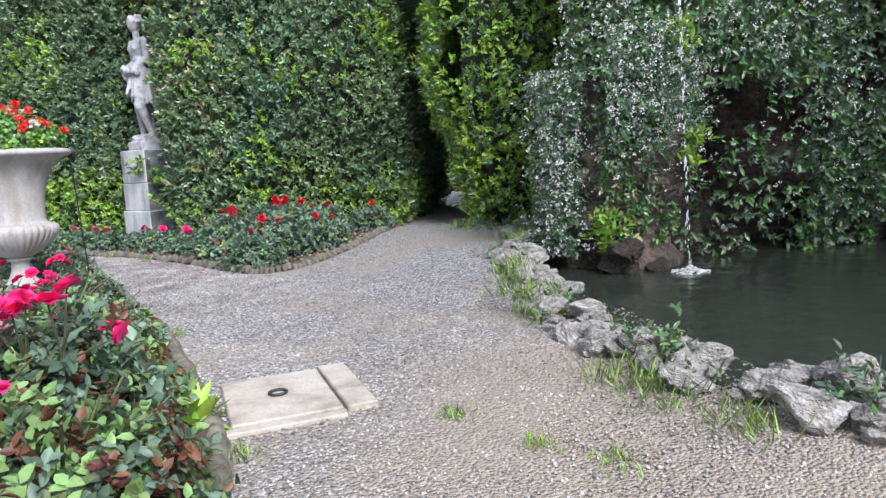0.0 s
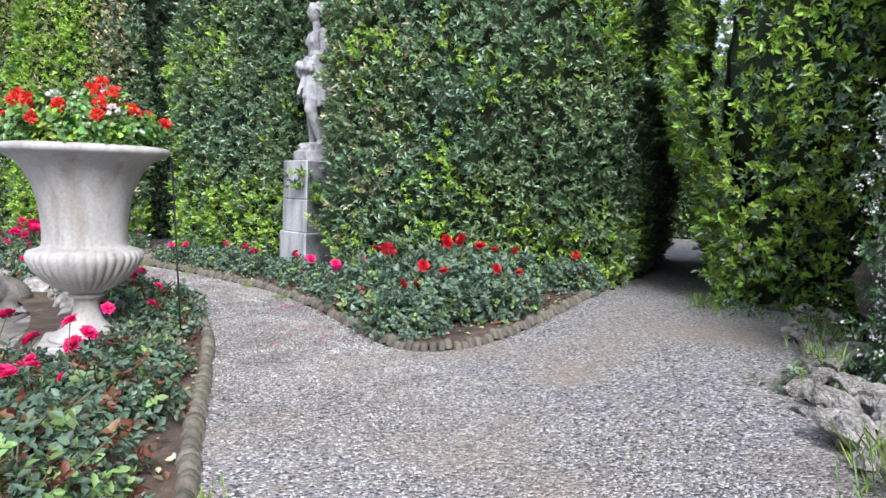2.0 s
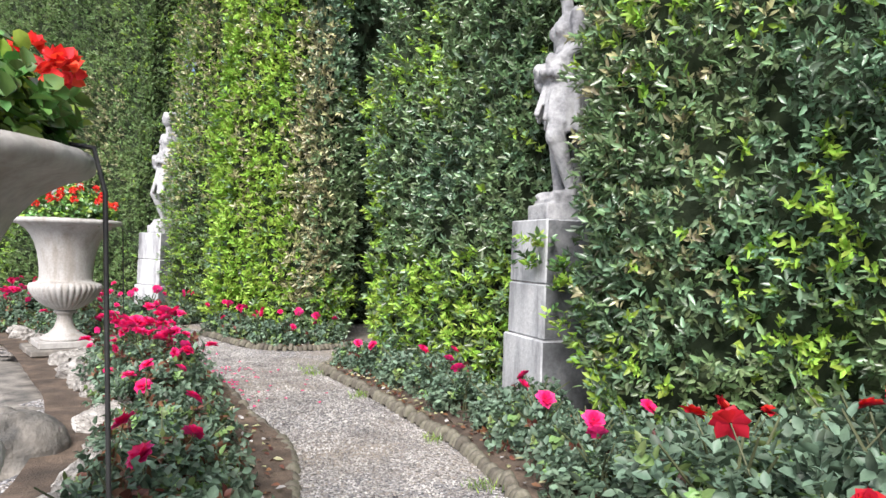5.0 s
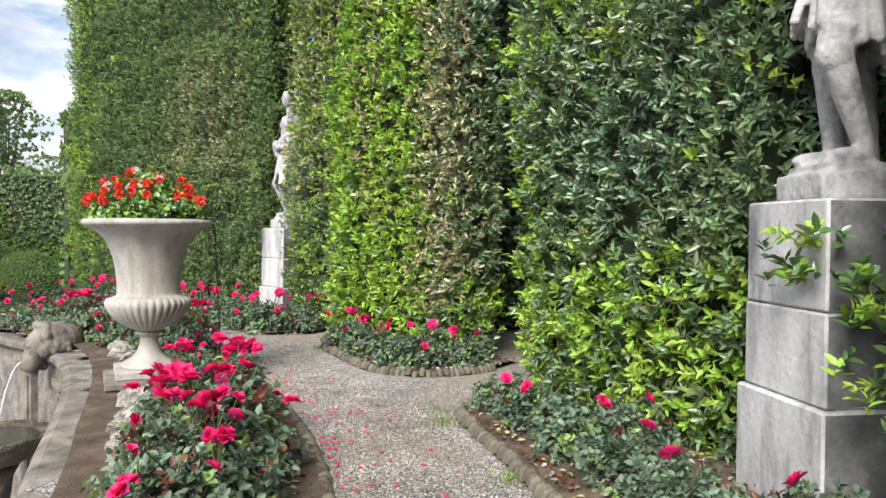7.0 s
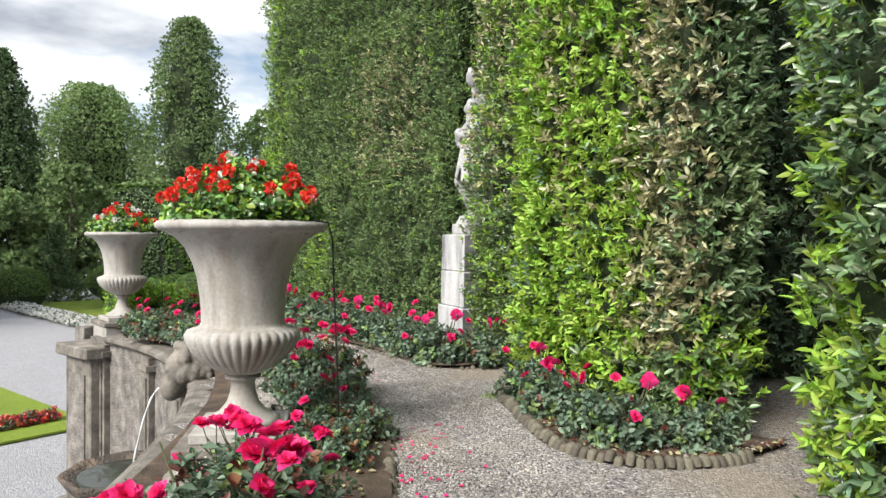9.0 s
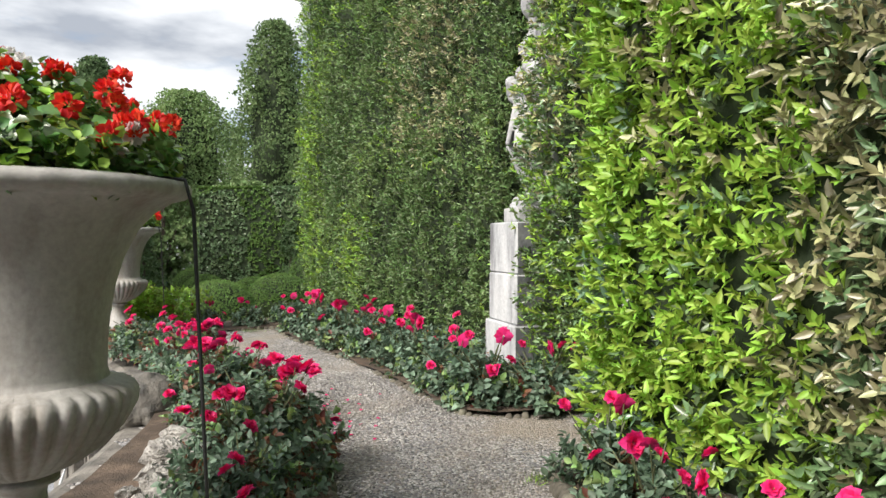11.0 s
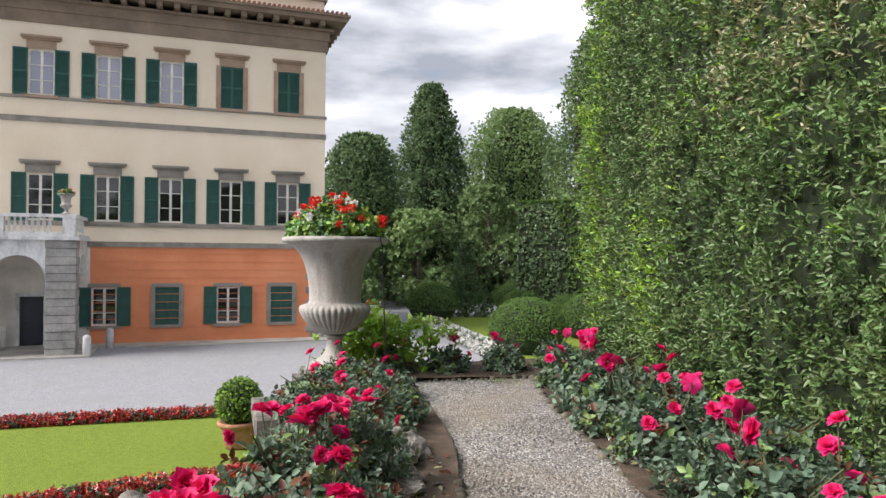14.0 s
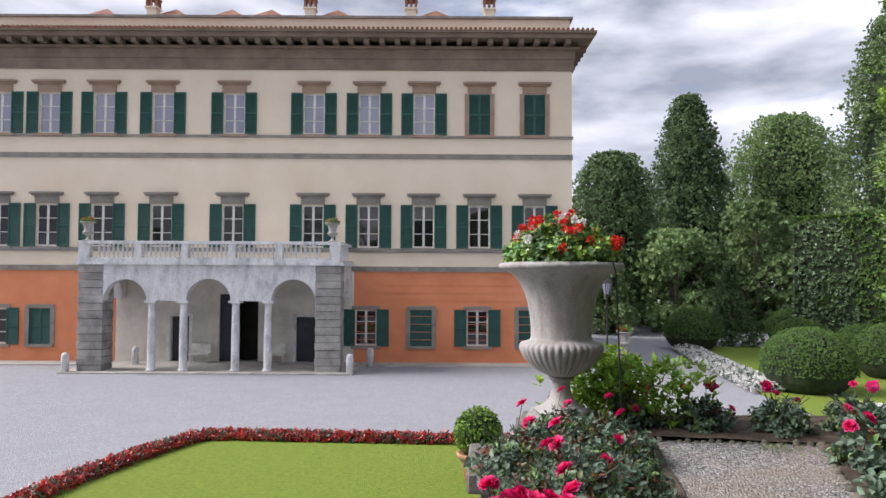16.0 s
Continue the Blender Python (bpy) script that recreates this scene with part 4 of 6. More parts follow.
big = rose_bush(0.48, 0.6, 17, "pink", 1, 0.1)
leafy = rose_bush(0.48, 0.42, 2, "pink", 2, 0.14, 1.1, 0.2)
low_red = rose_bush(0.5, 0.52, 2, "red", 3, 0.03, 1.0, 0.22)
small = rose_bush(0.33, 0.36, 4, "pink", 4, 0.05)
lush = rose_bush(0.5, 0.5, 0, "pink", 5, 0.2, 1.1, 0.12, 0.4)
small_red = rose_bush(0.36, 0.34, 1, "pink", 6, 0.05)
for src, m in ((big, (11.0, 2.6)), (leafy, (7.5, 0.35)), (low_red, (7.35, -2.05)), (small, (16.2, 6.3)), (lush, (2.0, -0.05)), (small_red, (9.3, -1.3))):
    src.matrix_world = pose(m[0], m[1], gz(*m) + 0.03)

# bed along the balustrade
for x, y, t, s in ((0.9, 0.0, 30, 1.0), (1.4, 0.45, 90, 1.1), (2.7, 0.1, 200, 1.0), (3.3, 0.4, 20, 1.05), (3.4, -0.1, 130, 0.8), (0.3, 0.5, 40, 1.1), (2.3, 0.6, 240, 1.0), (-0.4, 0.1, 10, 1.1)):
    put(lush, x, y, t, s)
for x, y, t, s in ((4.1, 0.15, 70, 0.95), (4.9, 0.05, 10, 0.9), (5.6, 0.1, 100, 0.85), (6.9, 0.2, 160, 0.75), (8.3, 0.75, 210, 0.9), (9.1, 1.2, 40, 0.9), (5.0, 0.55, 300, 0.9), (12.6, 3.85, 80, 0.7), (13.1, 4.2, 10, 0.75), (13.5, 4.9, 200, 0.8), (14.1, 6.0, 300, 0.9), (14.9, 9.0, 30, 0.9), (14.9, 10.2, 60, 0.9), (15.5, 10.9, 10, 0.8), (15.25, 11.2, 50, 0.8), (15.1, 9.6, 80, 0.9), (15.4, 9.9, 200, 0.7)):
    put(leafy, x, y, t, s)
for x, y, t, s in ((9.9, 1.75, 60, 0.9), (10.45, 2.1, 200, 1.0), (11.6, 3.1, 140, 0.85), (13.85, 5.35, 20, 0.95), (14.25, 6.5, 200, 0.95), (14.45, 7.4, 110, 0.95), (14.75, 8.3, 300, 0.85), (4.6, 0.4, 250, 0.6), (1.65, 0.12, 200, 1.15), (0.9, 0.35, 20, 0.8)):
    put(big, x, y, t, s)
# bed under the first statue
for x, y, t, s in ((7.0, -1.85, 100, 0.8), (7.9, -2.4, 30, 1.3), (8.05, -1.8, 160, 1.2), (8.5, -3.2, 210, 0.9), (8.65, -2.6, 280, 1.2), (7.35, -2.75, 20, 0.85), (9.0, -2.0, 60, 0.95), (8.35, -3.85, 310, 0.75), (9.2, -3.0, 10, 0.9)):
    put(low_red, x, y, t, s)
for x, y, t, s in ((9.8, -1.0, 10, 1.0), (10.3, -0.75, 90, 0.9), (10.8, -0.35, 200, 0.9), (11.3, -0.1, 150, 0.9), (11.8, 0.3, 80, 1.0), (12.4, 0.75, 320, 0.9), (12.85, 1.15, 20, 0.8), (9.9, -1.6, 40, 0.9), (10.7, -0.95, 250, 0.9), (12.2, 0.05, 100, 0.9), (8.9, -1.35, 180, 0.9)):
    put(small_red, x, y, t, s)
# corner bed, far bed and the end of the path
for x, y, t, s in ((14.35, 2.55, 10, 0.9), (14.45, 2.9, 120, 0.8), (14.75, 3.4, 240, 0.9), (15.1, 3.85, 60, 0.9), (14.6, 2.15, 200, 0.8), (16.1, 5.75, 30, 1.1), (16.55, 6.9, 150, 1.05), (16.75, 7.5, 80, 1.0), (16.9, 8.3, 20, 1.05), (17.05, 9.1, 260, 1.1), (17.3, 9.9, 130, 1.1), (17.5, 10.8, 10, 1.1), (16.35, 5.35, 300, 1.0),
                   (15.95, 12.1, 60, 0.7), (16.6, 12.05, 100, 0.75), (17.25, 12.0, 200, 0.8), (17.9, 12.0, 30, 0.85)):
    put(small, x, y, t, s * 1.1)
for x, y, t, s in ((17.05, 6.85, 60, 1.0), (17.2, 7.8, 110, 1.0), (17.35, 8.8, 10, 1.0), (17.6, 9.6, 220, 1.0), (16.6, 5.75, 150, 0.8), (17.85, 10.7, 90, 1.0)):
    put(leafy, x, y, t, s)


# ---- exedra wall ----
wl = resample(WALL, 0.1)
wd_ = unit(np.gradient(wl, axis=0))
w_in = np.stack([-wd_[:, 1], wd_[:, 0]], 1)  # towards the sunken court


def swept(points, inward, section):
    """Sweeps a closed section of (towards the court, height) along a line."""
    bm = bmesh.new()
    rows = [[bm.verts.new((p[0] + q[0] * a, p[1] + q[1] * a, z)) for a, z in section] for p, q in zip(points, inward)]
    n = len(section)
    for r, s in zip(rows, rows[1:]):
        for k in range(n):
            bm.faces.new((r[k], r[(k + 1) % n], s[(k + 1) % n], s[k]))
    bm.faces.new(rows[0])
    bm.faces.new(rows[-1][::-1])
    return bm


exedra = tagged(part("wall_exedra", swept(wl, w_in, [(-0.3, COURT - 0.1), (-0.3, -0.1), (0.16, -0.1), (0.16, COURT - 0.1)]), M_WALLSTONE), "curved pebble-work retaining wall of a sunken fountain court", "wall", kind="structure")
step = 11
for k in range(0, len(wl) - step, step):
    bm = swept(wl[k:k + step + 1] * 1.0, w_in[k:k + step + 1], [(-0.32, -0.09), (-0.32, -0.02), (0.2, -0.02), (0.27, -0.05), (0.27, -0.1), (0.2, -0.16), (0.162, -0.17), (0.162, -0.09)])
    part("coping_stone", bm, M_STONE, exedra)
part("plinth_course", swept(wl, w_in, [(0.162, COURT), (0.162, COURT + 0.35), (0.24, COURT + 0.3), (0.26, COURT)]), M_STONE, exedra)
for k in range(6, len(wl), 17):
    m = Matrix.Translation((wl[k, 0], wl[k, 1], 0)) @ Matrix(((wd_[k, 0], w_in[k, 0], 0, 0), (wd_[k, 1], w_in[k, 1], 0, 0), (0, 0, 1, 0), (0, 0, 0, 1)))
    bm = bmesh.new()
    box(bm, -0.2, 0.162, COURT, 0.2, 0.25, -0.17, m)
    box(bm, -0.25, 0.162, -0.35, 0.25, 0.3, -0.27, m)
    box(bm, -0.13, 0.25, COURT + 0.6, 0.13, 0.275, -0.45, m)
    part("pilaster", bm, M_STONE, exedra)

pier = holder("end_pier", "grey carved stone pier ending the balustrade wall", "pier", pose(14.97, 11.95, COURT))
for nm, w, z0, z1, mt in (("base", 0.52, 0, 0.4, M_STONE), ("shaft", 0.43, 0.402, 2.72, M_STONE), ("cap", 0.55, 2.722, 2.9, M_STONE)):
    bm = bmesh.new()
    box(bm, -w, -w, z0, w, w, z1)
    part(nm, bevelled(bm, 0.02), mt, pier)
for a in range(4):
    bm = bmesh.new()
    box(bm, -0.28, -0.455, 0.7, 0.28, -0.425, 2.45, pose(0, 0, 0, 0, 0, 90 * a))
    part("panel", bm, M_WALLSTONE, pier)

# rough tufa along the wall top
ROCKS = [rock_mesh("tufa_rock", k + 1, 0.42) for k in range(7)]
rr = random.Random(5)


def rock(x, y, z, s, mat, label, name="tufa_rock", flat=0.7, group=""):
    me = ROCKS[rr.randrange(7)]
    ob = new(name, me)
    if not me.materials:
        me.materials.append(M_TUFA)
    ob.matrix_world = pose(x, y, z, rr.uniform(-20, 20), rr.uniform(-20, 20), rr.uniform(0, 360)) @ Matrix.Diagonal((s * rr.uniform(0.8, 1.3), s * rr.uniform(0.8, 1.2), s * flat * rr.uniform(0.8, 1.2), 1))
    ob.material_slots[0].link = "OBJECT"
    ob.material_slots[0].material = mat
    return tagged(ob, label, "rock", group)


for k in range(40, len(wl)):
    a = rr.uniform(-0.72, -0.3)
    x, y = wl[k] + w_in[k] * a
    s = rr.uniform(0.08, 0.19)
    rock(x, y, gz(x, y) + 0.06, s, M_TUFA, "rough grey tufa rock bordering a rose bed", group="tufa rocks along the wall")


def mask_fountain(k, label):
    p, q, d = wl[k], w_in[k], wd_[k]
    m = Matrix(((d[0], q[0], 0, p[0]), (d[1], q[1], 0, p[1]), (0, 0, 1, 0), (0, 0, 0, 1)))
    bm = bmesh.new()
    r = random.Random(k)
    blob(bm, (0, 0.1, 0.12), (0.24, 0.3, 0.24))
    blob(bm, (0, 0.34, 0.05), (0.17, 0.16, 0.22))
    blob(bm, (0, 0.42, -0.12), (0.13, 0.13, 0.16))
    for a in range(40):
        t = r.uniform(0, 6.28)
        blob(bm, (0.22 * math.cos(t), 0.2 + r.uniform(-0.15, 0.15), 0.06 + 0.26 * math.sin(t)), (r.uniform(0.04, 0.08),) * 3, u=8, v=6)
    for s in (-1, 1):
        blob(bm, (0.07 * s, 0.47, 0.08), (0.035, 0.03, 0.03), u=8, v=6)
    ob = part("fountain_mask", bm, M_STONE, smooth=True)
    rem = ob.modifiers.new("merge", "REMESH")
    rem.voxel_size = 0.02
    ob.matrix_world = m
    tagged(ob, label, "carved mask", "fountain masks")
    basin = holder("fountain_basin", "dark wet stone shell basin on a stem", "basin", m @ pose(0, 0.85, COURT), "fountain basins")
    bm = bmesh.new()
    lathe(bm, [(0.3, 0), (0.32, 0.2), (0.2, 0.35), (0.15, 1.0), (0.22, 1.6), (0.3, 1.75)], 24)
    part("stem", bm, M_TUFA_DARK, basin, smooth=True)
    bm = bmesh.new()
    lathe(bm, [(0.25, 1.74), (0.45, 1.85), (0.6, 2.02), (0.66, 2.12), (0.64, 2.14), (0.56, 2.08), (0.3, 2.03), (0.05, 2.02)], 40, lambda i, a: 1 + 0.04 * math.cos(8 * a))
    part("shell_bowl", bm, M_TUFA_DARK, basin, smooth=True)
    bm = bmesh.new()
    lathe(bm, [(0.52, 2.075), (0.5, 2.09), (0.02, 2.092)], 32)
    part("water", bm, M_WATER, basin)
    bm = bmesh.new()
    pts = [(0, 0.52 + 0.3 * t, -0.12 - 0.9 * t * t) for t in np.linspace(0, 1, 9)]
    tube(bm, pts, [0.006 + 0.006 * (i % 2) for i in range(9)], 6)
    jet = part("water_jet", bm, M_JET, smooth=True)
    jet.matrix_world = m
    tagged(jet, "thin stream of falling fountain water", "water")


def nearest(x, y):
    return int(np.argmin(np.hypot(wl[:, 0] - x, wl[:, 1] - y)))


mask_fountain(nearest(14.05, 7.4), "grotesque grey stone fountain mask spouting water")
mask_fountain(nearest(8.9, 2.05), "weathered stone fountain mask spouting water")

# ---- manhole cover in the path ----
cover = holder("manhole_cover", "pale stone manhole slab with an iron lifting ring", "manhole cover", pose(1.98, -1.02, gz(2, -1) + 0.004, 0, 0, -5))
bm = bmesh.new()
box(bm, -0.37, -0.2, -0.05, 0.36, 0.34, 0.022)
part("main_slab", bevelled(bm, 0.008), M_SLAB, cover)
bm = bmesh.new()
box(bm, -0.39, -0.37, -0.05, 0.38, -0.215, 0.03)
part("side_slab", bevelled(bm, 0.008), M_SLAB, cover)
bm = bmesh.new()
box(bm, -0.45, -0.2, -0.05, -0.38, 0.37, 0.012)
part("sill", bevelled(bm, 0.006), M_SLAB, cover)
bm = bmesh.new()
pts = [(0.045 * math.cos(a), 0.07 + 0.045 * math.sin(a), 0.03) for a in np.linspace(0, 6.28, 18)]
tube(bm, pts, [0.009] * 18, 6)
part("lifting_ring", bm, M_IRON, cover)

# ---- pond and grotto ----
bm = bmesh.new()
bmesh.ops.create_grid(bm, x_segments=2, y_segments=2, size=1, matrix=Matrix.Translation((2.5, -8.6, 0.05)) @ Matrix.Diagonal((6.2, 6.2, 1, 1)))
tagged(part("water", bm, M_WATER), "dark green still pond water", "water", kind="structure")
bm = bmesh.new()
bmesh.ops.create_grid(bm, x_segments=2, y_segments=2, size=1, matrix=Matrix.Translation((0, -12, -0.6)) @ Matrix.Diagonal((14, 9.6, 1, 1)))
tagged(part("ground_pond", bm, M_SOIL), "dark bed of the pond", "ground", kind="structure")

sl = resample(SHORE, 0.13)
for k in range(len(sl)):
    for j in range(3):
        x, y = sl[k] + np.array([rr.uniform(-0.08, 0.08), rr.uniform(-0.2, 0.17)])
        s = rr.choice((0.05, 0.07, 0.09, 0.11, 0.14)) * rr.uniform(0.85, 1.15)
        rock(x, y, gz(x, y) + rr.uniform(0.0, 0.1), s, M_TUFA_PALE, "pale pitted tufa rock edging the pond", "edging_rock", 0.58, "rocks round the pond")


def grotto_sheet(line, z_top, mat, label, seed, amp=0.4):
    p = resample(line, 0.14)
    d = unit(np.gradient(p, axis=0))
    out = np.stack([d[:, 1], -d[:, 0]], 1)
    bm = bmesh.new()
    rows = []
    zs = np.linspace(-0.3, z_top, 34)
    for q, o in zip(p, out):
        row = []
        for z in zs:
            a = noise.noise((q[0] * 1.2 + seed, q[1] * 1.2, z * 1.4)) + 0.5 * abs(noise.noise((q[0] * 3, q[1] * 3, z * 3.4 + seed))) + 0.25 * noise.noise((q[0] * 7, q[1] * 7, z * 7))
            row.append(bm.verts.new((q[0] + o[0] * a * amp, q[1] + o[1] * a * amp, z)))
        rows.append(row)
    for r, s in zip(rows, rows[1:]):
        for j in range(len(zs) - 1):
            bm.faces.new((r[j], r[j + 1], s[j + 1], s[j]))
    bm.faces.new([r[-1] for r in rows])
    ob = part("grotto_rock", bm, mat, smooth=False)
    return tagged(ob, label, "rock")


grotto_sheet([(5.4, -5.0), (4.75, -4.75), (4.3, -4.85), (3.95, -5.2), (3.9, -5.55), (4.3, -5.85), (4.9, -6.0)], 2.05, M_TUFA_DARK, "wet brown tufa pillar of a grotto above the pond", 1, 0.28)
grotto_sheet([(5.6, -5.6), (5.4, -5.9), (5.35, -6.3), (5.2, -7.0), (4.7, -7.6), (3.95, -8.4), (3.3, -9.4), (1.8, -10.4), (-1, -11.2), (-5, -11.5)], 5.2, M_TUFA_DARK, "tall dark grotto cliff hung with plants", 2, 0.45)
for k in range(14):
    rock(4.0 + rr.uniform(-0.25, 0.5), -4.95 + rr.uniform(-0.5, 0.25), rr.uniform(0.05, 0.35), rr.uniform(0.1, 0.2), M_TUFA_DARK, "wet brown boulder at the grotto's foot", "boulder", group="boulders at the grotto")
rock(4.35, -4.72, 1.05, 0.09, M_SLAB, "pale stone set in the grotto pillar", "pale_stone")


def hanging(name, label, n, place, leaf, mats, which, seed, per=6, drop=0.3, category="plants", width=0.4):
    r = np.random.default_rng(seed)
    c, ax = place(r, n)
    ax = ax + r.normal(0, 0.35, c.shape) + np.array([0, 0, -drop])
    base, along, normal, ln, wd, shoot = rosettes(c, ax, per, leaf, 1.2, width, seed)
    ob = new(name, leaf_mesh(name, base, along, normal, ln, wd, mats, which(r, n)[shoot]))
    return tagged(ob, label, category, kind="stuff")


def on_cliff(r, n):
    p = resample([(5.5, -5.75), (4.6, -6.1), (4.25, -7.0), (4.0, -7.8), (3.65, -8.6), (3.0, -9.3), (1.5, -10.2)], 0.05)
    k = (len(p) * r.beta(1.0, 1.25, n)).astype(int).clip(0, len(p) - 1)
    d = unit(np.gradient(p, axis=0))[k]
    z = r.uniform(0.05, 5.2, n)
    hollow = (noise3(np.column_stack([p[k], z]), 0.9, 4) > -0.28) & ~((p[k, 1] < -5.5) & (p[k, 1] > -7.3) & (z < 1.9) & (r.random(n) < 0.8))
    z = np.where(hollow, z, r.uniform(1.9, 4.8, n))
    off = r.uniform(0.1, 0.45, n) + 0.35 * np.sin(np.clip(z / 3.0, 0, 1) * 3.14)
    c = np.column_stack([p[k, 0] + d[:, 1] * off, p[k, 1] - d[:, 0] * off, z])
    return c, np.column_stack([d[:, 1], -d[:, 0], np.zeros(n)])


hanging("hanging_foliage", "dark ferns and creepers hanging down the grotto cliff", 11000, on_cliff, 0.085, [M_FERN, M_LAUREL, M_ROSELEAF, M_GERLEAF], lambda r, n: r.choice(4, n, p=[0.25, 0.3, 0.3, 0.15]), 21)
hanging("white_flowers", "small white flowers scattered over the hanging plants", 3600, lambda r, n: (lambda c, a: (c + a * 0.1 + np.array([0, 0, 0.25]), a))(*on_cliff(r, n)), 0.02, [M_WHITE], lambda r, n: np.zeros(n, int), 22, 5, 0.0, "flowers", 0.9)


def on_pillar(r, n):
    a = r.uniform(2.4, 6.0, n)
    z = np.clip(r.normal(1.85, 0.36, n), 0.25, 2.45)
    q = 0.7 + 0.14 * r.normal(size=n) - 0.1 * np.abs(z - 1.6)
    left = r.random(n) < 0.3
    z = np.where(left, r.uniform(0.2, 2.1, n), z)
    a = np.where(left, r.uniform(1.6, 2.9, n), a)
    c = np.column_stack([4.5 + q * np.cos(a), -5.25 + q * np.sin(a), z])
    c[left] = np.column_stack([4.62 + 0.35 * r.normal(size=left.sum()) * 0.5, np.full(left.sum(), -4.62) + 0.12 * r.normal(size=left.sum()), z[left]])
    return c, np.column_stack([np.cos(a), np.sin(a), np.full(n, 0.2)])


hanging("trailing_daisies", "pale trailing daisy plants over the grotto pillar", 5200, on_pillar, 0.055, [M_ROSELEAF, M_FERN], lambda r, n: r.choice(2, n), 23)
hanging("pillar_ferns", "green ferns and weeds on the wet grotto pillar", 900, lambda r, n: (lambda a, z: (np.column_stack([4.5 + 0.62 * np.cos(a), -5.25 + 0.62 * np.sin(a), z]), np.column_stack([np.cos(a), np.sin(a), np.full(n, 0.1)])))(r.uniform(2.2, 5.2, n), r.uniform(0.35, 2.3, n)), 0.07, [M_FERN, M_GERLEAF, M_OLIVE], lambda r, n: r.choice(3, n, p=[0.5, 0.3, 0.2]), 27)
hanging("daisy_flowers", "many small white daisies on the trailing plants", 3400, lambda r, n: (lambda c, a: (c + a * 0.08, a))(*on_pillar(r, n)), 0.017, [M_WHITE], lambda r, n: np.zeros(n, int), 24, 6, 0.0, "flowers", 0.9)


def tuft_at(spots, spread, top):
    def place(r, n):
        s = np.array(spots)[r.integers(0, len(spots), n)]
        c = np.column_stack([s[:, 0] + r.normal(0, spread, n), s[:, 1] + r.normal(0, spread, n), s[:, 2] + r.uniform(0, top, n)])
        return c, np.column_stack([r.normal(0, 0.4, (n, 2)), np.full(n, 1.0)])
    return place


hanging("grotto_fern", "bright green fern growing from the grotto rock", 90, tuft_at([(4.05, -4.75, 0.25), (3.75, -5.6, 1.05), (3.8, -5.55, 2.1)], 0.09, 0.4), 0.1, [M_YOUNG], lambda r, n: np.zeros(n, int), 25, 6, -0.2)
hanging("shore_plants", "weeds and small shrubs between the pond rocks", 260, tuft_at([(1.0, -2.75, 0.25), (2.4, -3.0, 0.2), (4.6, -3.95, 0.2), (5.6, -4.9, 0.2), (6.2, -5.2, 0.25), (6.9, -5.1, 0.2), (0.0, -2.95, 0.2), (7.3, -4.95, 0.2)], 0.13, 0.2), 0.05, [M_FERN, M_GRASS, M_ROSELEAF], lambda r, n: r.choice(3, n), 26, 6, -0.5)


hanging("dock_weeds", "bright green broad-leaved weeds beside the manhole slab", 16, tuft_at([(1.78, -0.44, 0.1), (2.2, -0.58, 0.1), (1.9, -0.5, 0.1)], 0.06, 0.06), 0.17, [M_YOUNG], lambda r, n: np.zeros(n, int), 28, 5, -0.8, "weeds", 0.32)


def grass(name, label, spots, seed, height=0.16):
    r = np.random.default_rng(seed)
    n = 60 * len(spots)
    s = np.repeat(np.array(spots), 60, 0)
    b = np.column_stack([s[:, 0] + r.normal(0, 1, n) * s[:, 2], s[:, 1] + r.normal(0, 1, n) * s[:, 2] * 0.7, np.zeros(n)])
    b[:, 2] = [gz(x, y) + q for x, y, q in zip(b[:, 0], b[:, 1], s[:, 3])]
    al = np.column_stack([r.normal(0, 0.45, (n, 2)), np.ones(n)])
    ob = new(name, leaf_mesh(name, b, al, unit(r.normal(size=(n, 3))), height * r.uniform(0.3, 1.1, n), 0.006, [M_GRASS, M_YOUNG], (r.random(n) < 0.3).astype(int)))
    return tagged(ob, label, "grass", kind="stuff")


grass("pond_grass", "grass tufts growing among the pond rocks", [(2.5, -2.85, 0.1, 0.12), (2.7, -2.8, 0.12, 0.1), (2.3, -2.75, 0.1, 0.03), (3.0, -3.0, 0.1, 0.15), (3.3, -3.25, 0.1, 0.15), (4.9, -4.2, 0.1, 0.1), (5.4, -4.7, 0.12, 0.1), (5.8, -4.9, 0.12, 0.1), (1.1, -2.45, 0.1, 0), (0.7, -2.42, 0.12, 0), (0.3, -2.45, 0.1, 0), (0.9, -2.5, 0.1, 0), (7.2, -4.8, 0.2, 0), (7.4, -4.9, 0.15, 0)], 31)
grass("path_weeds", "sparse weeds along the path's edges", [(1.3, -0.62, 0.06, 0), (3.9, -0.62, 0.08, 0), (6.8, -2.0, 0.05, 0), (9.0, -0.75, 0.08, 0), (12.3, 1.45, 0.08, 0), (12.6, 1.6, 0.1, 0), (13.3, 4.1, 0.06, 0), (15.0, 4.25, 0.05, 0), (16.3, 7.2, 0.06, 0), (1.2, -1.6, 0.05, 0), (0.4, -1.9, 0.07, 0), (0.7, -1.75, 0.05, 0), (9.9, -0.3, 0.06, 0), (11.2, 0.6, 0.06, 0), (15.9, 11.3, 0.1, 0), (17.0, 11.4, 0.1, 0), (15.2, 8.0, 0.05, 0)], 32, 0.07)
bm = bmesh.new()
for k in range(110):
    t = rr.uniform(0, 1)
    blob(bm, (3.62 + rr.gauss(0, 0.008) - 0.1 * t, -5.35 + rr.gauss(0, 0.01), 3.2 - 3.1 * t), (0.005, 0.005, rr.uniform(0.01, 0.035)), u=6, v=5)
tagged(part("water_trickle", bm, M_JET, smooth=True), "thin broken trickle of water falling into the pond", "water", kind="stuff")
bm = bmesh.new()
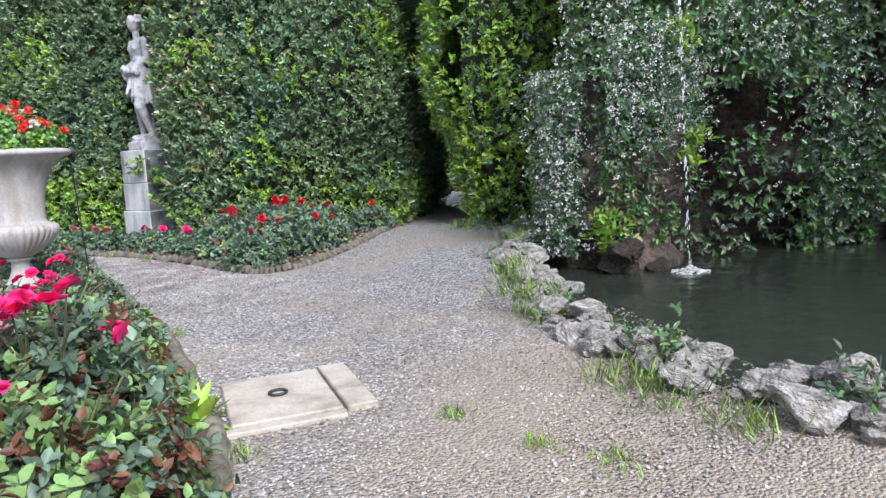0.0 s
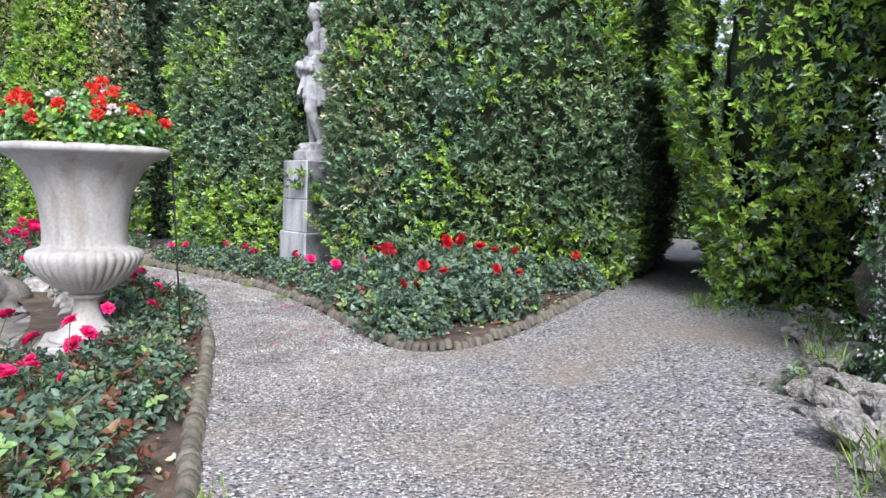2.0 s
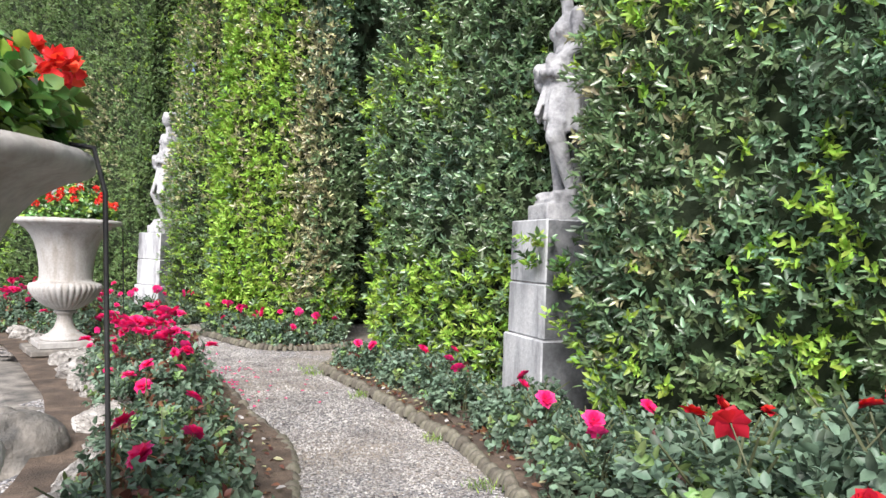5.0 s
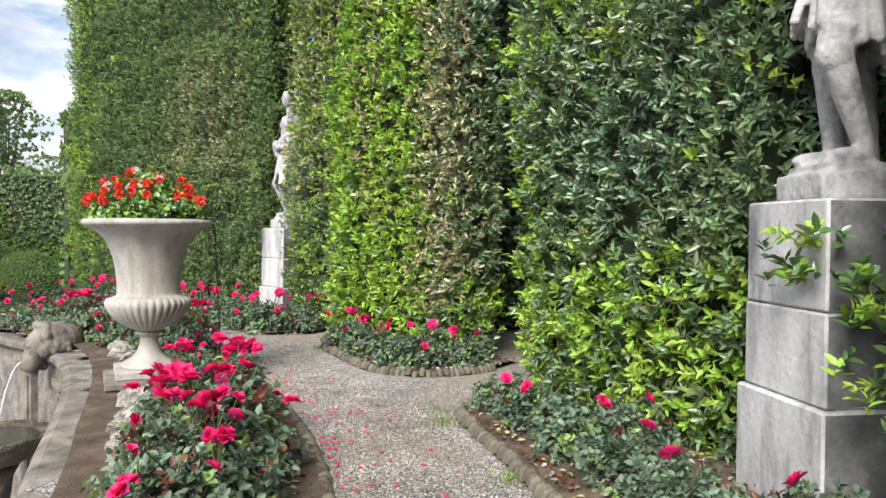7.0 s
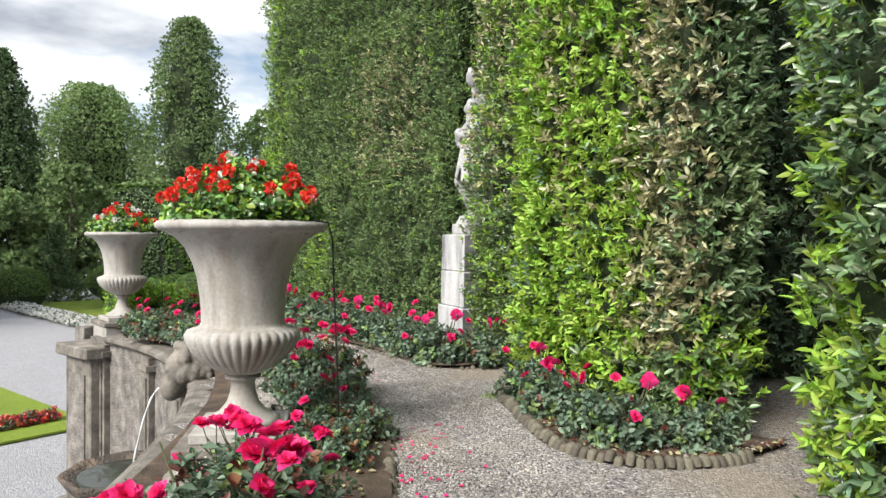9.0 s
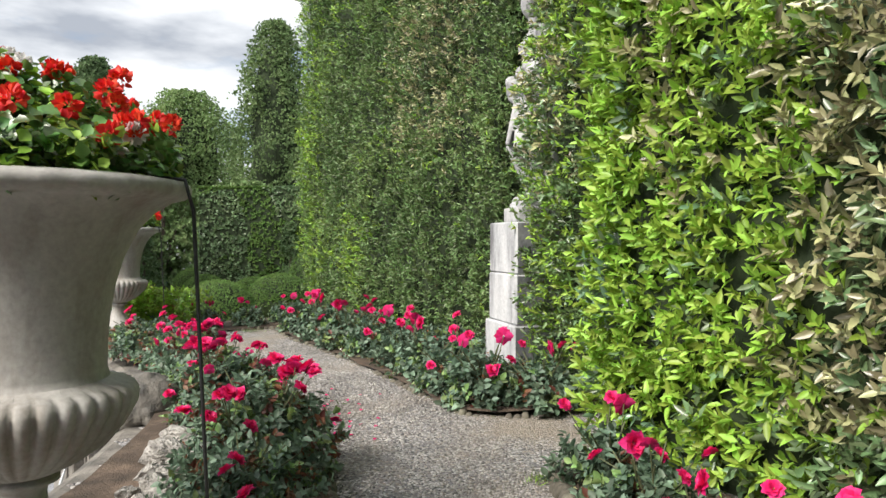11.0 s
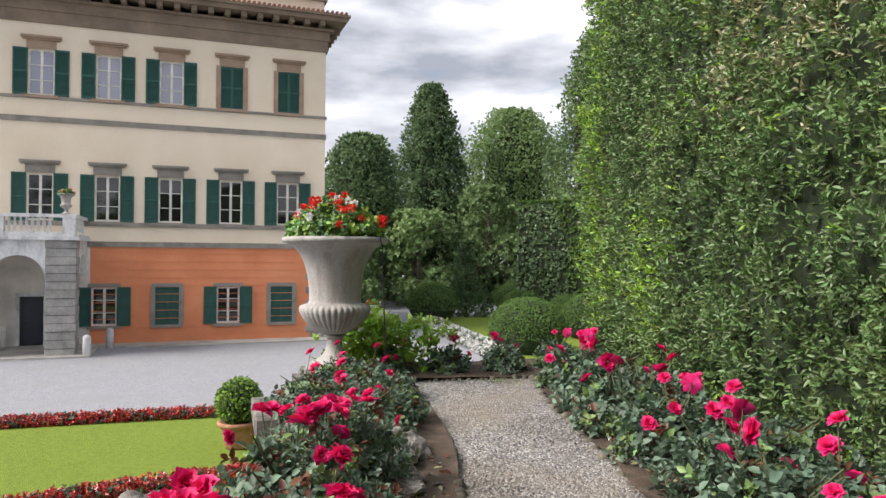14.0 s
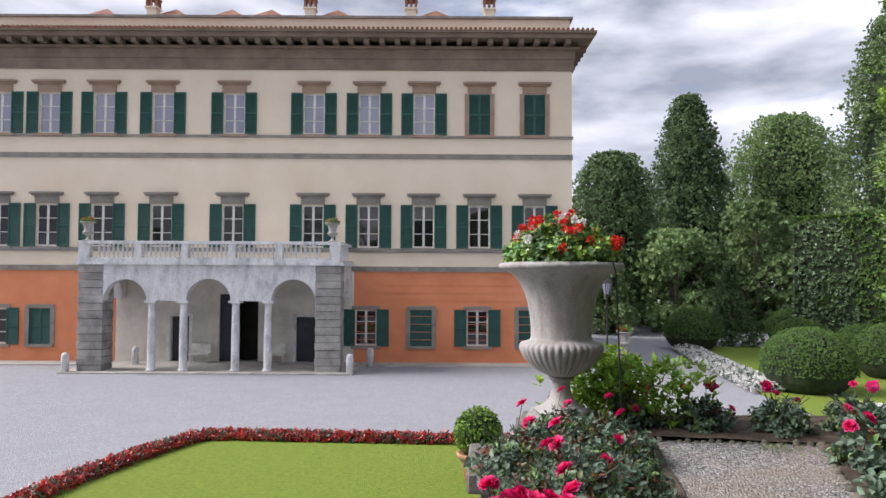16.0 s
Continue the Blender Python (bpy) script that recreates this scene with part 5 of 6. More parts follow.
for k in range(130):
    a, q = rr.uniform(0, 6.28), rr.uniform(0, 0.16) ** 0.9
    blob(bm, (3.5 + q * math.cos(a), -5.35 + q * math.sin(a), 0.055 + 0.07 * max(0, 1 - q * 8) * rr.random()), (0.016, 0.016, 0.009), u=6, v=4)
tagged(part("splash", bm, M_WHITE), "white splash where the trickle meets the pond", "water")


# ---- trees ----
def tree(x, y, z0, top, width, low, label, mat, seed, leaf=0.3, clumps=46, per=34, trunk=0.35, name="tree", cone=0.0, category="tree", shape=0.0):
    """A trunk with limbs, and a crown of leafy clumps between the heights low and top."""
    r = np.random.default_rng(seed)
    thing = holder(name, label, category, pose(x, y, z0))
    h, lo = top - z0, low - z0
    t = r.uniform(0.02, 0.98, clumps)
    t[:6] = np.linspace(0.75, 0.97, 6)
    prof = np.sin(np.clip(t ** 0.8, 0, 1) * math.pi) ** 0.6 * (1 - cone) + cone * (1 - t)
    a = r.uniform(0, 6.28, clumps)
    reach, big = r.uniform(0.35, 0.92, clumps), 0.2
    if shape:
        t = (np.arange(clumps) + 0.5) / clumps
        a = np.arange(clumps) * 2.4 + r.normal(0, 0.3, clumps)
        prof = np.clip(t * 5, 0, 1) ** 0.5 * np.clip(1 - t ** shape, 0, 1) ** 0.55
        reach, big = r.uniform(0.7, 1.02, clumps), 0.14
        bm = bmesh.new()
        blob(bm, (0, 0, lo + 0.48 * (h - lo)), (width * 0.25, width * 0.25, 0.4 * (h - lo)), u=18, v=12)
        part("shaded_inside", bm, M_CORE_SHADE, thing)
    q = width / 2 * prof * reach
    cc = np.column_stack([q * np.cos(a), q * np.sin(a), lo + t * (h - lo)])
    cr = width * big * r.uniform(0.7, 1.3, clumps) * (0.55 + 0.45 * prof)
    d = unit(r.normal(size=(clumps, per, 3)) + np.array([0, 0, 0.3]))
    c = (cc[:, None] + d * cr[:, None, None] * r.uniform(0.55, 1.08, (clumps, per, 1)) * np.array([1, 1, 0.8])).reshape(-1, 3)
    c[:, 2] = np.clip(c[:, 2], 0.1, h)
    base, along, normal, ln, wd, shoot = rosettes(c, d.reshape(-1, 3) + r.normal(0, 0.3, c.shape), 7, leaf, 1.3, 0.55, seed)
    crown = new("crown", far_leaf_mesh("crown", base, along, normal, ln, wd * 1.15, mat))
    crown.parent = thing
    tagged(crown, kind="stuff")
    bm = bmesh.new()
    tube(bm, [(0.04 * h * math.sin(k * 1.3 + seed) * (k / 5) * 0.5, 0.03 * h * math.cos(k * 1.7 + seed) * (k / 5) * 0.5, h * 0.85 * k / 5) for k in range(6)], [trunk * (1 - 0.16 * k) for k in range(6)], 9)
    part("trunk", bm, M_BARK, thing)
    for k in range(7):
        e = cc[(k * 5) % clumps]
        s = Vector((0, 0, max(0.15 * h, min(lo * 0.6 + 0.12 * h * k / 3, 0.7 * h))))
        bm = bmesh.new()
        e = Vector(e)
        tube(bm, [s, s.lerp(e, 0.5) + Vector((0, 0, 0.03 * h)), e], [trunk * 0.4, trunk * 0.26, trunk * 0.08], 6)
        part("limb", bm, M_BARK, thing)
    return thing


tree(34.7, 77, COURT, 19.2, 8.6, -1, "tall dark columnar evergreen tree", M_TREEDARK, 41, 0.2, 340, 44, shape=1.7)
tree(47, 84, COURT, 18.6, 14.0, 3.0, "broad rounded light green tree", M_TREELIGHT, 42, 0.22, 300, 44, shape=2.3)
tree(49, 67, COURT, 23.5, 10.0, 2.0, "tall grey-green poplar-like tree", M_TREE, 43, 0.2, 300, 40, shape=1.6)
tree(25.5, 68, COURT, 12.0, 8.5, -1, "dark bushy evergreen tree beside the villa", M_TREEDARK, 44, 0.2, 260, 40, shape=2.2)
tree(31.5, 92, COURT, 16, 8, 1, "bluish conifer behind the villa", M_TREE, 45, 0.4, 60, 34)
tree(60, 70, COURT, 16, 9, 3, "light feathery tree beyond the hedges", M_TREELIGHT, 46, 0.34, 50, 30)
for k, (x, y, t, w) in enumerate(((8, 108, 9, 20), (22, 110, 10, 20), (34, 104, 10, 18), (48, 102, 11, 18), (62, 94, 11, 18), (75, 80, 11, 18), (84, 62, 11, 18), (86, 44, 11, 18), (22.5, 76, 6, 9), (30, 64, 5, 8), (37, 66, 7.5, 9), (43, 62, 6.5, 9), (52, 58, 7, 10), (59, 52, 6, 11), (40, 74, 8, 10), (64, 60, 9, 12), (70, 44, 9, 14), (72, 30, 9, 14), (55, 76, 10, 11), (29, 72, 5.5, 9), (34, 70, 5.0, 9), (39, 69, 5.5, 9), (45, 68, 6.5, 10), (25, 82, 6, 10), (33, 86, 7, 11), (42, 80, 8, 11), (24, 63, 1.5, 6))):
    tree(x, y, COURT, t, w, COURT + 0.2, "dense green shrubbery at the garden's edge", M_TREE if k % 3 else M_TREELIGHT, 50 + k, 0.34, 44, 30, 0.25, "shrub", category="shrub")
for k, (x, y, t, w) in enumerate(((30.6, 53, 2.4, 3.6), (36.5, 55, 3.4, 4.2), (38.8, 47, 2.6, 3.4))):
    tree(x, y, COURT, t, w, COURT + 0.1, "dark conical clipped yew", M_TREEDARK, 70 + k, 0.16, 40, 40, 0.15, "conical_yew", cone=1.0, category="topiary")
# trees that close the view behind the hedges and the grotto, and one unseen for shade
tree(8.6, -9.6, 0.2, 8.0, 5.0, 2.6, "light green shady tree behind the grotto", M_TREELIGHT, 80, 0.13, 60, 30, 0.2)
tree(2.5, -13.2, 0.2, 9.5, 8, 1.0, "dark tree overhanging the grotto cliff", M_TREEDARK, 81, 0.2, 70, 36, 0.3)
tree(-5, -15, 0.2, 10, 9, 0.6, "dark tree beyond the pond", M_TREEDARK, 82, 0.22, 60, 34, 0.3)
# Stands outside the view; added to cast shade on the grotto.
tree(-5.2, -6.8, -0.6, 10.5, 6.5, 5.0, "tall tree added out of view to shade the grotto", M_TREEDARK, 84, 0.2, 24, 30, 0.35)
tree(19.8, -14.2, 0.2, 9, 7, 0.8, "tree beyond the shaded passage", M_TREE, 83, 0.18, 60, 34, 0.25)
bm = bmesh.new()
tube(bm, [(8.4, -8.6, 0.2), (7.6, -7.6, 1.8), (6.95, -6.7, 3.0), (6.2, -6.0, 4.4), (5.6, -5.6, 6.2)], [0.22, 0.19, 0.17, 0.15, 0.1], 10)
lean = holder("leaning_tree", "dark leaning tree trunk above the grotto", "tree")
part("trunk", bm, M_BARK, lean)


# ---- clipped box balls and far hedges ----
def topiary_ball(x, y, r0, h, label="large clipped box ball on the lawn"):
    thing = holder("topiary_ball", label, "topiary", pose(x, y, COURT), "clipped box balls")
    r = np.random.default_rng(int(x * 10))
    n = 4200
    d = unit(r.normal(size=(n, 3)))
    d[:, 2] = np.abs(d[:, 2]) * 1.0 - 0.25 * (r.random(n) < 0.35)
    c = d * np.array([r0, r0, h * 0.56]) * r.uniform(0.94, 0.985, (n, 1)) + np.array([0, 0, h * 0.44])
    c[:, 2] = np.clip(c[:, 2], 0.03, None)
    base, along, normal, ln, wd, shoot = rosettes(c, d + r.normal(0, 0.3, d.shape), 7, 0.06, 1.2, 0.6, 3)
    ob = new("foliage", far_leaf_mesh("foliage", base, along, normal, ln, wd * 1.15, M_BOX))
    ob.parent = thing
    tagged(ob, kind="stuff")
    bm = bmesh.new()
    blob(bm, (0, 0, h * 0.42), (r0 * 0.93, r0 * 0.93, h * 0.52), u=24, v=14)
    part("inside", bm, M_CORE_SHADE, thing)
    return thing


for x, y, r0, h in ((27.3, 34.4, 1.82, 2.6), (27.4, 50.5, 1.75, 2.6), (31.9, 46, 1.5, 2.3), (33.8, 43, 1.5, 2.2), (33.0, 38.5, 1.9, 2.6), (34.8, 34.6, 2.0, 3.6), (36.5, 40, 1.8, 4.2), (35.4, 55.3, 1.7, 2.4)):
    topiary_ball(x, y, r0, h)


def far_hedge(line, top, label, seed):
    p = resample(line, 0.2)
    thing = holder("far_hedge", label, "hedge", pose(0, 0, COURT))
    bm = swept(p, np.stack([-unit(np.gradient(p, axis=0))[:, 1], unit(np.gradient(p, axis=0))[:, 0]], 1), [(-0.7, 0), (-0.7, top - COURT - 0.15), (0.7, top - COURT - 0.15), (0.7, 0)])
    part("inside", bm, M_CORE_SHADE, thing)
    r = np.random.default_rng(seed)
    n = int(len(p) * 0.2 * (top - COURT) * 60)
    k = r.integers(0, len(p), n)
    d = unit(np.gradient(p, axis=0))[k]
    side = np.where(r.random(n) < 0.5, 1, -1)[:, None]
    upper = r.random(n) < 0.2
    off = np.where(upper[:, None], r.uniform(-0.8, 0.8, (n, 1)), side * r.uniform(0.72, 0.85, (n, 1)))
    o = np.stack([-d[:, 1], d[:, 0]], 1)
    z = np.where(upper, top - COURT, r.uniform(0, top - COURT, n))
    c = np.column_stack([p[k] + o * off, z])
    ax = np.column_stack([o * off * (~upper)[:, None], 0.3 + upper])
    base, along, normal, ln, wd, shoot = rosettes(c, ax + r.normal(0, 0.3, ax.shape), 6, 0.17, 1.2, 0.55, seed)
    ob = new("foliage", leaf_mesh("foliage", base, along, normal, ln, wd, [M_BOX, M_LAUREL], (noise3(c, 0.3, 2) > 0).astype(int)[shoot]))
    ob.parent = thing
    tagged(ob, kind="stuff")


far_hedge([(35, 53), (41, 46), (46, 39), (50, 30), (52, 20)], 5.2, "long clipped hedge enclosing the garden", 5)
far_hedge([(21.6, 16.3), (22.6, 15.6), (24.2, 14.8)], 4.6, "tall clipped hedge end beside the terrace", 6)

# ---- lawn and bedding ----
bm = bmesh.new()
outline = [(5.2, 15.0), (5.4, 20.0), (6.4, 24.3), (7.1, 24.9), (17.5, 24.9), (17.5, 17.8), (12, 17.6), (8, 15.5)]
face = bm.faces.new([bm.verts.new((x, y, COURT + 0.03)) for x, y in outline])
ext = bmesh.ops.extrude_face_region(bm, geom=[face])
bmesh.ops.translate(bm, verts=[v for v in ext["geom"] if isinstance(v, bmesh.types.BMVert)], vec=(0, 0, 0.05))
tagged(part("ground_lawn", bm, M_LAWN), "bright green mown lawn", "lawn", kind="structure")
bm = bmesh.new()
face = bm.faces.new([bm.verts.new((x, y, COURT + 0.03)) for x, y in ((25.2, 33), (26.6, 52), (34, 52), (46, 36), (40, 27), (25.5, 27.5))])
ext = bmesh.ops.extrude_face_region(bm, geom=[face])
bmesh.ops.translate(bm, verts=[v for v in ext["geom"] if isinstance(v, bmesh.types.BMVert)], vec=(0, 0, 0.06))
tagged(part("ground_lawn_topiary", bm, M_LAWN), "green lawn round the box balls", "lawn", kind="structure")


def bedding(name, label, line, half, h, mat, n, seed, leaf=0.07):
    r = np.random.default_rng(seed)
    p = resample(line, 0.1)
    k = r.integers(0, len(p), n)
    d = unit(np.gradient(p, axis=0))[k]
    off = r.uniform(-half, half, (n, 1))
    c = np.column_stack([p[k] + np.stack([-d[:, 1], d[:, 0]], 1) * off, COURT + 0.08 + h * r.uniform(0.2, 1, n) * (1 - 0.5 * (np.abs(off[:, 0]) / half) ** 2)])
    base, along, normal, ln, wd, shoot = rosettes(c, np.array([0, 0, 1.0]) + r.normal(0, 0.5, c.shape), 7, leaf, 1.3, 0.6, seed)
    which = (r.random(n) < 0.3).astype(int)
    ob = new(name, leaf_mesh(name, base, along, normal, ln, wd, [mat, M_ROSELEAF], which[shoot]))
    return tagged(ob, label, "flowers", kind="stuff")


bedding("red_bedding", "row of red bedding plants round the lawn", [(5.7, 15.3), (5.8, 20.0), (6.75, 24.0), (7.4, 24.55), (9, 24.6), (17.2, 24.6)], 0.26, 0.3, M_BEDRED, 5200, 3)
bedding("red_bedding_inner", "row of red bedding plants across the lawn", [(6.2, 16.0), (10, 17.6), (13, 18.6), (17, 19.0)], 0.26, 0.3, M_BEDRED, 2600, 4)
bedding("white_bedding", "strip of white bedding flowers", [(25.7, 33.8), (26.3, 44), (26.9, 50)], 0.8, 0.42, M_WHITE, 4200, 5, 0.1)
bedding("white_bedding_cross", "row of white bedding flowers near the hedge", [(26.5, 29.5), (33, 27.5), (40, 26)], 0.7, 0.42, M_WHITE, 2600, 6, 0.1)


def potted_ball(x, y):
    thing = holder("potted_box_ball", "round clipped box in a terracotta pot on the lawn", "potted plant", pose(x, y, COURT + 0.08), "potted box balls")
    thing.scale = (0.76, 0.76, 0.8)
    bm = bmesh.new()
    lathe(bm, [(0.36, 0), (0.4, 0.05), (0.5, 0.5), (0.55, 0.62), (0.62, 0.64), (0.63, 0.74), (0.56, 0.76), (0.5, 0.7)], 32)
    part("pot", bm, M_POT, thing, smooth=True)
    r = np.random.default_rng(int(x * 7 + y))
    d = unit(r.normal(size=(1500, 3)))
    c = d * 0.68 * r.uniform(0.85, 1.04, (1500, 1)) + np.array([0, 0, 1.3])
    base, along, normal, ln, wd, shoot = rosettes(c, d + r.normal(0, 0.3, d.shape), 7, 0.06, 1.2, 0.55, 9)
    ob = new("foliage", leaf_mesh("foliage", base, along, normal, ln, wd, [M_BOX, M_YOUNG], (r.random(1500) < 0.35).astype(int)[shoot]))
    ob.parent = thing
    tagged(ob, kind="stuff")
    bm = bmesh.new()
    blob(bm, (0, 0, 1.28), (0.58, 0.58, 0.58))
    part("inside", bm, M_CORE_SHADE, thing)


potted_ball(14.45, 21.2)


# yellow-green shrub behind the last urn
hanging("bright_shrub", "yellow-green leafy shrub beside an urn", 520, tuft_at([(15.75, 12.3, 0.1), (16.0, 12.4, 0.1), (15.6, 12.4, 0.2), (16.3, 12.3, 0.05)], 0.2, 0.6), 0.075, [M_YOUNG], lambda r, n: np.zeros(n, int), 33, 7, -0.3, "shrub", 0.5)
# creeper shoots across the first plinth
hanging("creeper_shoots", "green creeper shoots reaching across the plinth", 70, tuft_at([(10.95, -1.15, 1.1), (11.0, -1.05, 1.3), (11.1, -0.85, 1.32), (10.85, -1.25, 0.8)], 0.1, 0.25), 0.075, [M_FERN, M_YOUNG], lambda r, n: r.choice(2, n), 34, 6, 0.0, "plants", 0.5)
# fallen petals and dry leaves
r = np.random.default_rng(77)
spots = np.array([(12.3, 2.75), (12.7, 3.2), (13.2, 3.6), (14.4, 5.9), (14.8, 6.3), (10.9, 1.6), (10.5, 1.35), (7.0, -1.2), (15.0, 6.9), (11.5, 2.0), (12.0, 2.4), (8.4, -1.0), (13.4, 3.9)])
n = 330
s = spots[r.integers(0, len(spots), n)] + r.normal(0, 0.28, (n, 2))
b = np.column_stack([s, [gz(x, y) + 0.012 for x, y in s]])
ob = new("fallen_petals", leaf_mesh("fallen_petals", b, np.column_stack([r.normal(size=(n, 2)), np.zeros(n)]), np.array([0, 0, 1.0]) + r.normal(0, 0.2, (n, 3)), 0.035, 0.032, [M_PINK]))
tagged(ob, "fallen crimson rose petals on the gravel", "petals", kind="stuff")
n = 2600
t = r.uniform(0, 1, n)
la, lb = resample(BED_ONE, 0.05), resample([(9.3, -4.9), (9.5, -3.4), (10.2, -2.0), (11.2, -1.3), (12.3, -0.4), (13.6, 0.9)], 0.05)
s = la[(t * (len(la) - 1)).astype(int)] + (lb[(t * (len(lb) - 1)).astype(int)] - la[(t * (len(la) - 1)).astype(int)]) * r.uniform(0.05, 0.9, (n, 1))
s2 = np.array(resample(LEFT[2:], 0.05))[r.integers(0, 380, n // 2)] + np.array([-0.15, 0.15]) * r.uniform(0.3, 3, (n // 2, 1))
s3 = np.array(resample(BED_THREE, 0.05))[r.integers(0, 120, n // 3)] + np.array([0.3, 0.0]) * r.uniform(0.3, 2.5, (n // 3, 1))
s4 = np.array(resample(BED_TWO, 0.05))[r.integers(0, 60, n // 5)] + np.array([0.25, -0.05]) * r.uniform(0.3, 2.2, (n // 5, 1))
s = np.concatenate([s, s2, s3, s4])
n = len(s)
b = np.column_stack([s, [gz(x, y) + 0.055 for x, y in s]])
ob = new("dry_leaves", leaf_mesh("dry_leaves", b, np.column_stack([r.normal(size=(n, 2)), r.normal(0, 0.2, n)]), np.array([0, 0, 1.0]) + r.normal(0, 0.35, (n, 3)), 0.05 * r.uniform(0.6, 1.3, n), 0.026, [M_ROSERED, M_OLIVE, M_PEBBLE], r.choice(3, n, p=[0.5, 0.35, 0.15])))
tagged(ob, "dry brown leaves littering the rose beds", "leaves", kind="stuff")
# watering hoses of the urns
for x, y, a, rim in ((6.46, 0.54, -65, 1.6), (12.46, 4.5, -40, 1.62), (15.27, 11.98, -45, 1.58)):
    o = Vector((math.cos(radians(a)), math.sin(radians(a)), 0))
    p = Vector((x, y, 0))
    bm = bmesh.new()
    g = gz(x, y)
    tube(bm, [p + o * 0.45 + Vector((0, 0, rim + 0.02)), p + o * 0.57 + Vector((0, 0, rim + 0.01)), p + o * 0.6 + Vector((0, 0, rim - 0.1)), p + o * 0.63 + Vector((0, 0, rim * 0.5)), p + o * 0.66 + Vector((0, 0, g + 0.06)), p + o * 0.8 + Vector((0.2, 0.1, g + 0.05))], [0.007] * 6, 6)
    tagged(part("watering_hose", bm, M_HOSE, smooth=True), "thin black watering hose hanging from an urn", "hose", "watering hoses")


# ---- villa ----
FY = 42.53                       # plane of the front
X0, X1 = -15.6, 19.1             # its two corners
COLS = [-13.3, -10.5, -7.97, -5.13, -2.08, 1.61, 5.74, 8.61, 11.45, 14.32, 17.17]
GROUND_COLS = [-13.1, -10.45, -8.2, 8.52, 11.35, 14.24, 16.9]
TURN = 3.24                      # the front is turned a little from the x axis, about its near corner
SITE = pose(X1, FY, 0, 0, 0, TURN) @ pose(-X1, -FY, 0)


def site(x, y, z):
    return SITE @ Vector((x, y, z))


villa = holder("villa", "three-storey cream and orange villa with green shutters", "house", SITE @ pose(0, FY, COURT))


def vz(z):
    return z - COURT


def wall_with_openings(bm, x0, x1, z0, z1, y0, y1, openings):
    """Boxes round the openings (x from, x to, z from, z to), which run from left to right."""
    at = x0
    for a, b, c, d in openings:
        if a > at:
            box(bm, at, y0, z0, a, y1, z1)
        if c > z0:
            box(bm, a, y0, z0, b, y1, c)
        if d < z1:
            box(bm, a, y0, d, b, y1, z1)
        at = b
    box(bm, at, y0, z0, x1, y1, z1)


UP = (8.68, 10.82)
FIRST = (2.82, 5.02)
LOW = (-2.2, -0.36)
HALF = 0.56
bm = bmesh.new()
wall_with_openings(bm, X0, X1, vz(7.6), vz(12.1), 0, 0.5, [(x - HALF, x + HALF, vz(UP[0]), vz(UP[1])) for x in COLS])
part("upper_wall", bm, M_CREAM, villa)
bm = bmesh.new()
wall_with_openings(bm, X0, X1, vz(1.72), vz(7.6), 0, 0.5, [(x - HALF, x + HALF, vz(FIRST[0]), vz(FIRST[1])) for x in COLS])
part("first_floor_wall", bm, M_CREAM, villa)
doors = [(-1.7, 0.05), (1.3, 2.6), (4.9, 5.9)]
bm = bmesh.new()
wall_with_openings(bm, X0, -4.3, -0.2, vz(1.72), 0, 0.5, [(x - HALF, x + HALF, vz(LOW[0]), vz(LOW[1])) for x in GROUND_COLS if x < -6])
wall_with_openings(bm, 7.9, X1, -0.2, vz(1.72), 0, 0.5, [(x - HALF, x + HALF, vz(LOW[0]), vz(LOW[1])) for x in GROUND_COLS if x > 5])
part("ground_floor_wall", bm, M_ORANGE, villa)
bm = bmesh.new()
wall_with_openings(bm, -4.3, 7.9, -0.2, vz(1.72), 0, 0.5, [(-1.45, -0.55, 0, 2.35), (1.0, 3.0, 0, 3.5), (4.95, 5.95, 0, 2.35)])
part("portico_back_wall", bm, M_PORTWALL, villa)
bm = bmesh.new()
box(bm, X1 - 0.5, 0.502, -0.2, X1, 16, vz(12.1))
box(bm, X0, 0.502, -0.2, X0 + 0.5, 16, vz(12.1))
box(bm, X0, 16, -0.2, X1, 16.4, vz(12.1))
part("side_wall", bm, M_CREAM, villa)
# Plain dark wall and floors behind the openings, standing for unlit rooms.
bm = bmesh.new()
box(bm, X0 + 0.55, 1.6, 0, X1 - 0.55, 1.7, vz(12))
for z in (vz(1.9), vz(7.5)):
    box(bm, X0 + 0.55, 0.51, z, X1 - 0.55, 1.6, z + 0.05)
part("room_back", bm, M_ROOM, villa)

for nm, z0, z1, proud, mt in (("thin_string_course", 8.5, 8.63, 0.07, M_PIETRA), ("string_course", 7.42, 7.68, 0.05, M_PIETRA), ("sill_course", 2.58, 2.78, 0.09, M_PIETRA),
                              ("base_string_course", 1.6, 1.86, 0.06, M_PIETRA), ("architrave", 12.05, 12.62, 0.1, M_CORNICE), ("frieze", 12.62, 13.1, 0.16, M_CORNICE)):
    bm = bmesh.new()
    box(bm, X0 - proud, -proud, vz(z0), X1 + proud, 0.3, vz(z1))
    box(bm, X1 - 0.2, 0.302, vz(z0), X1 + proud, 16, vz(z1))
    part(nm, bm, mt, villa)
bm = bmesh.new()
box(bm, X0 - 0.35, -0.35, vz(13.1), X1 + 0.35, 16, vz(13.22))
box(bm, X0 - 0.95, -0.95, vz(13.5), X1 + 0.95, 16, vz(13.72))
box(bm, X0 - 1.1, -1.1, vz(13.722), X1 + 1.1, 16, vz(13.84))
part("cornice", bm, M_CORNICE, villa)
bm = bmesh.new()
box(bm, -0.13, -0.85, vz(13.23), 0.13, 0.0, vz(13.49))
mod = part("modillion", bm, M_CORNICE, villa)
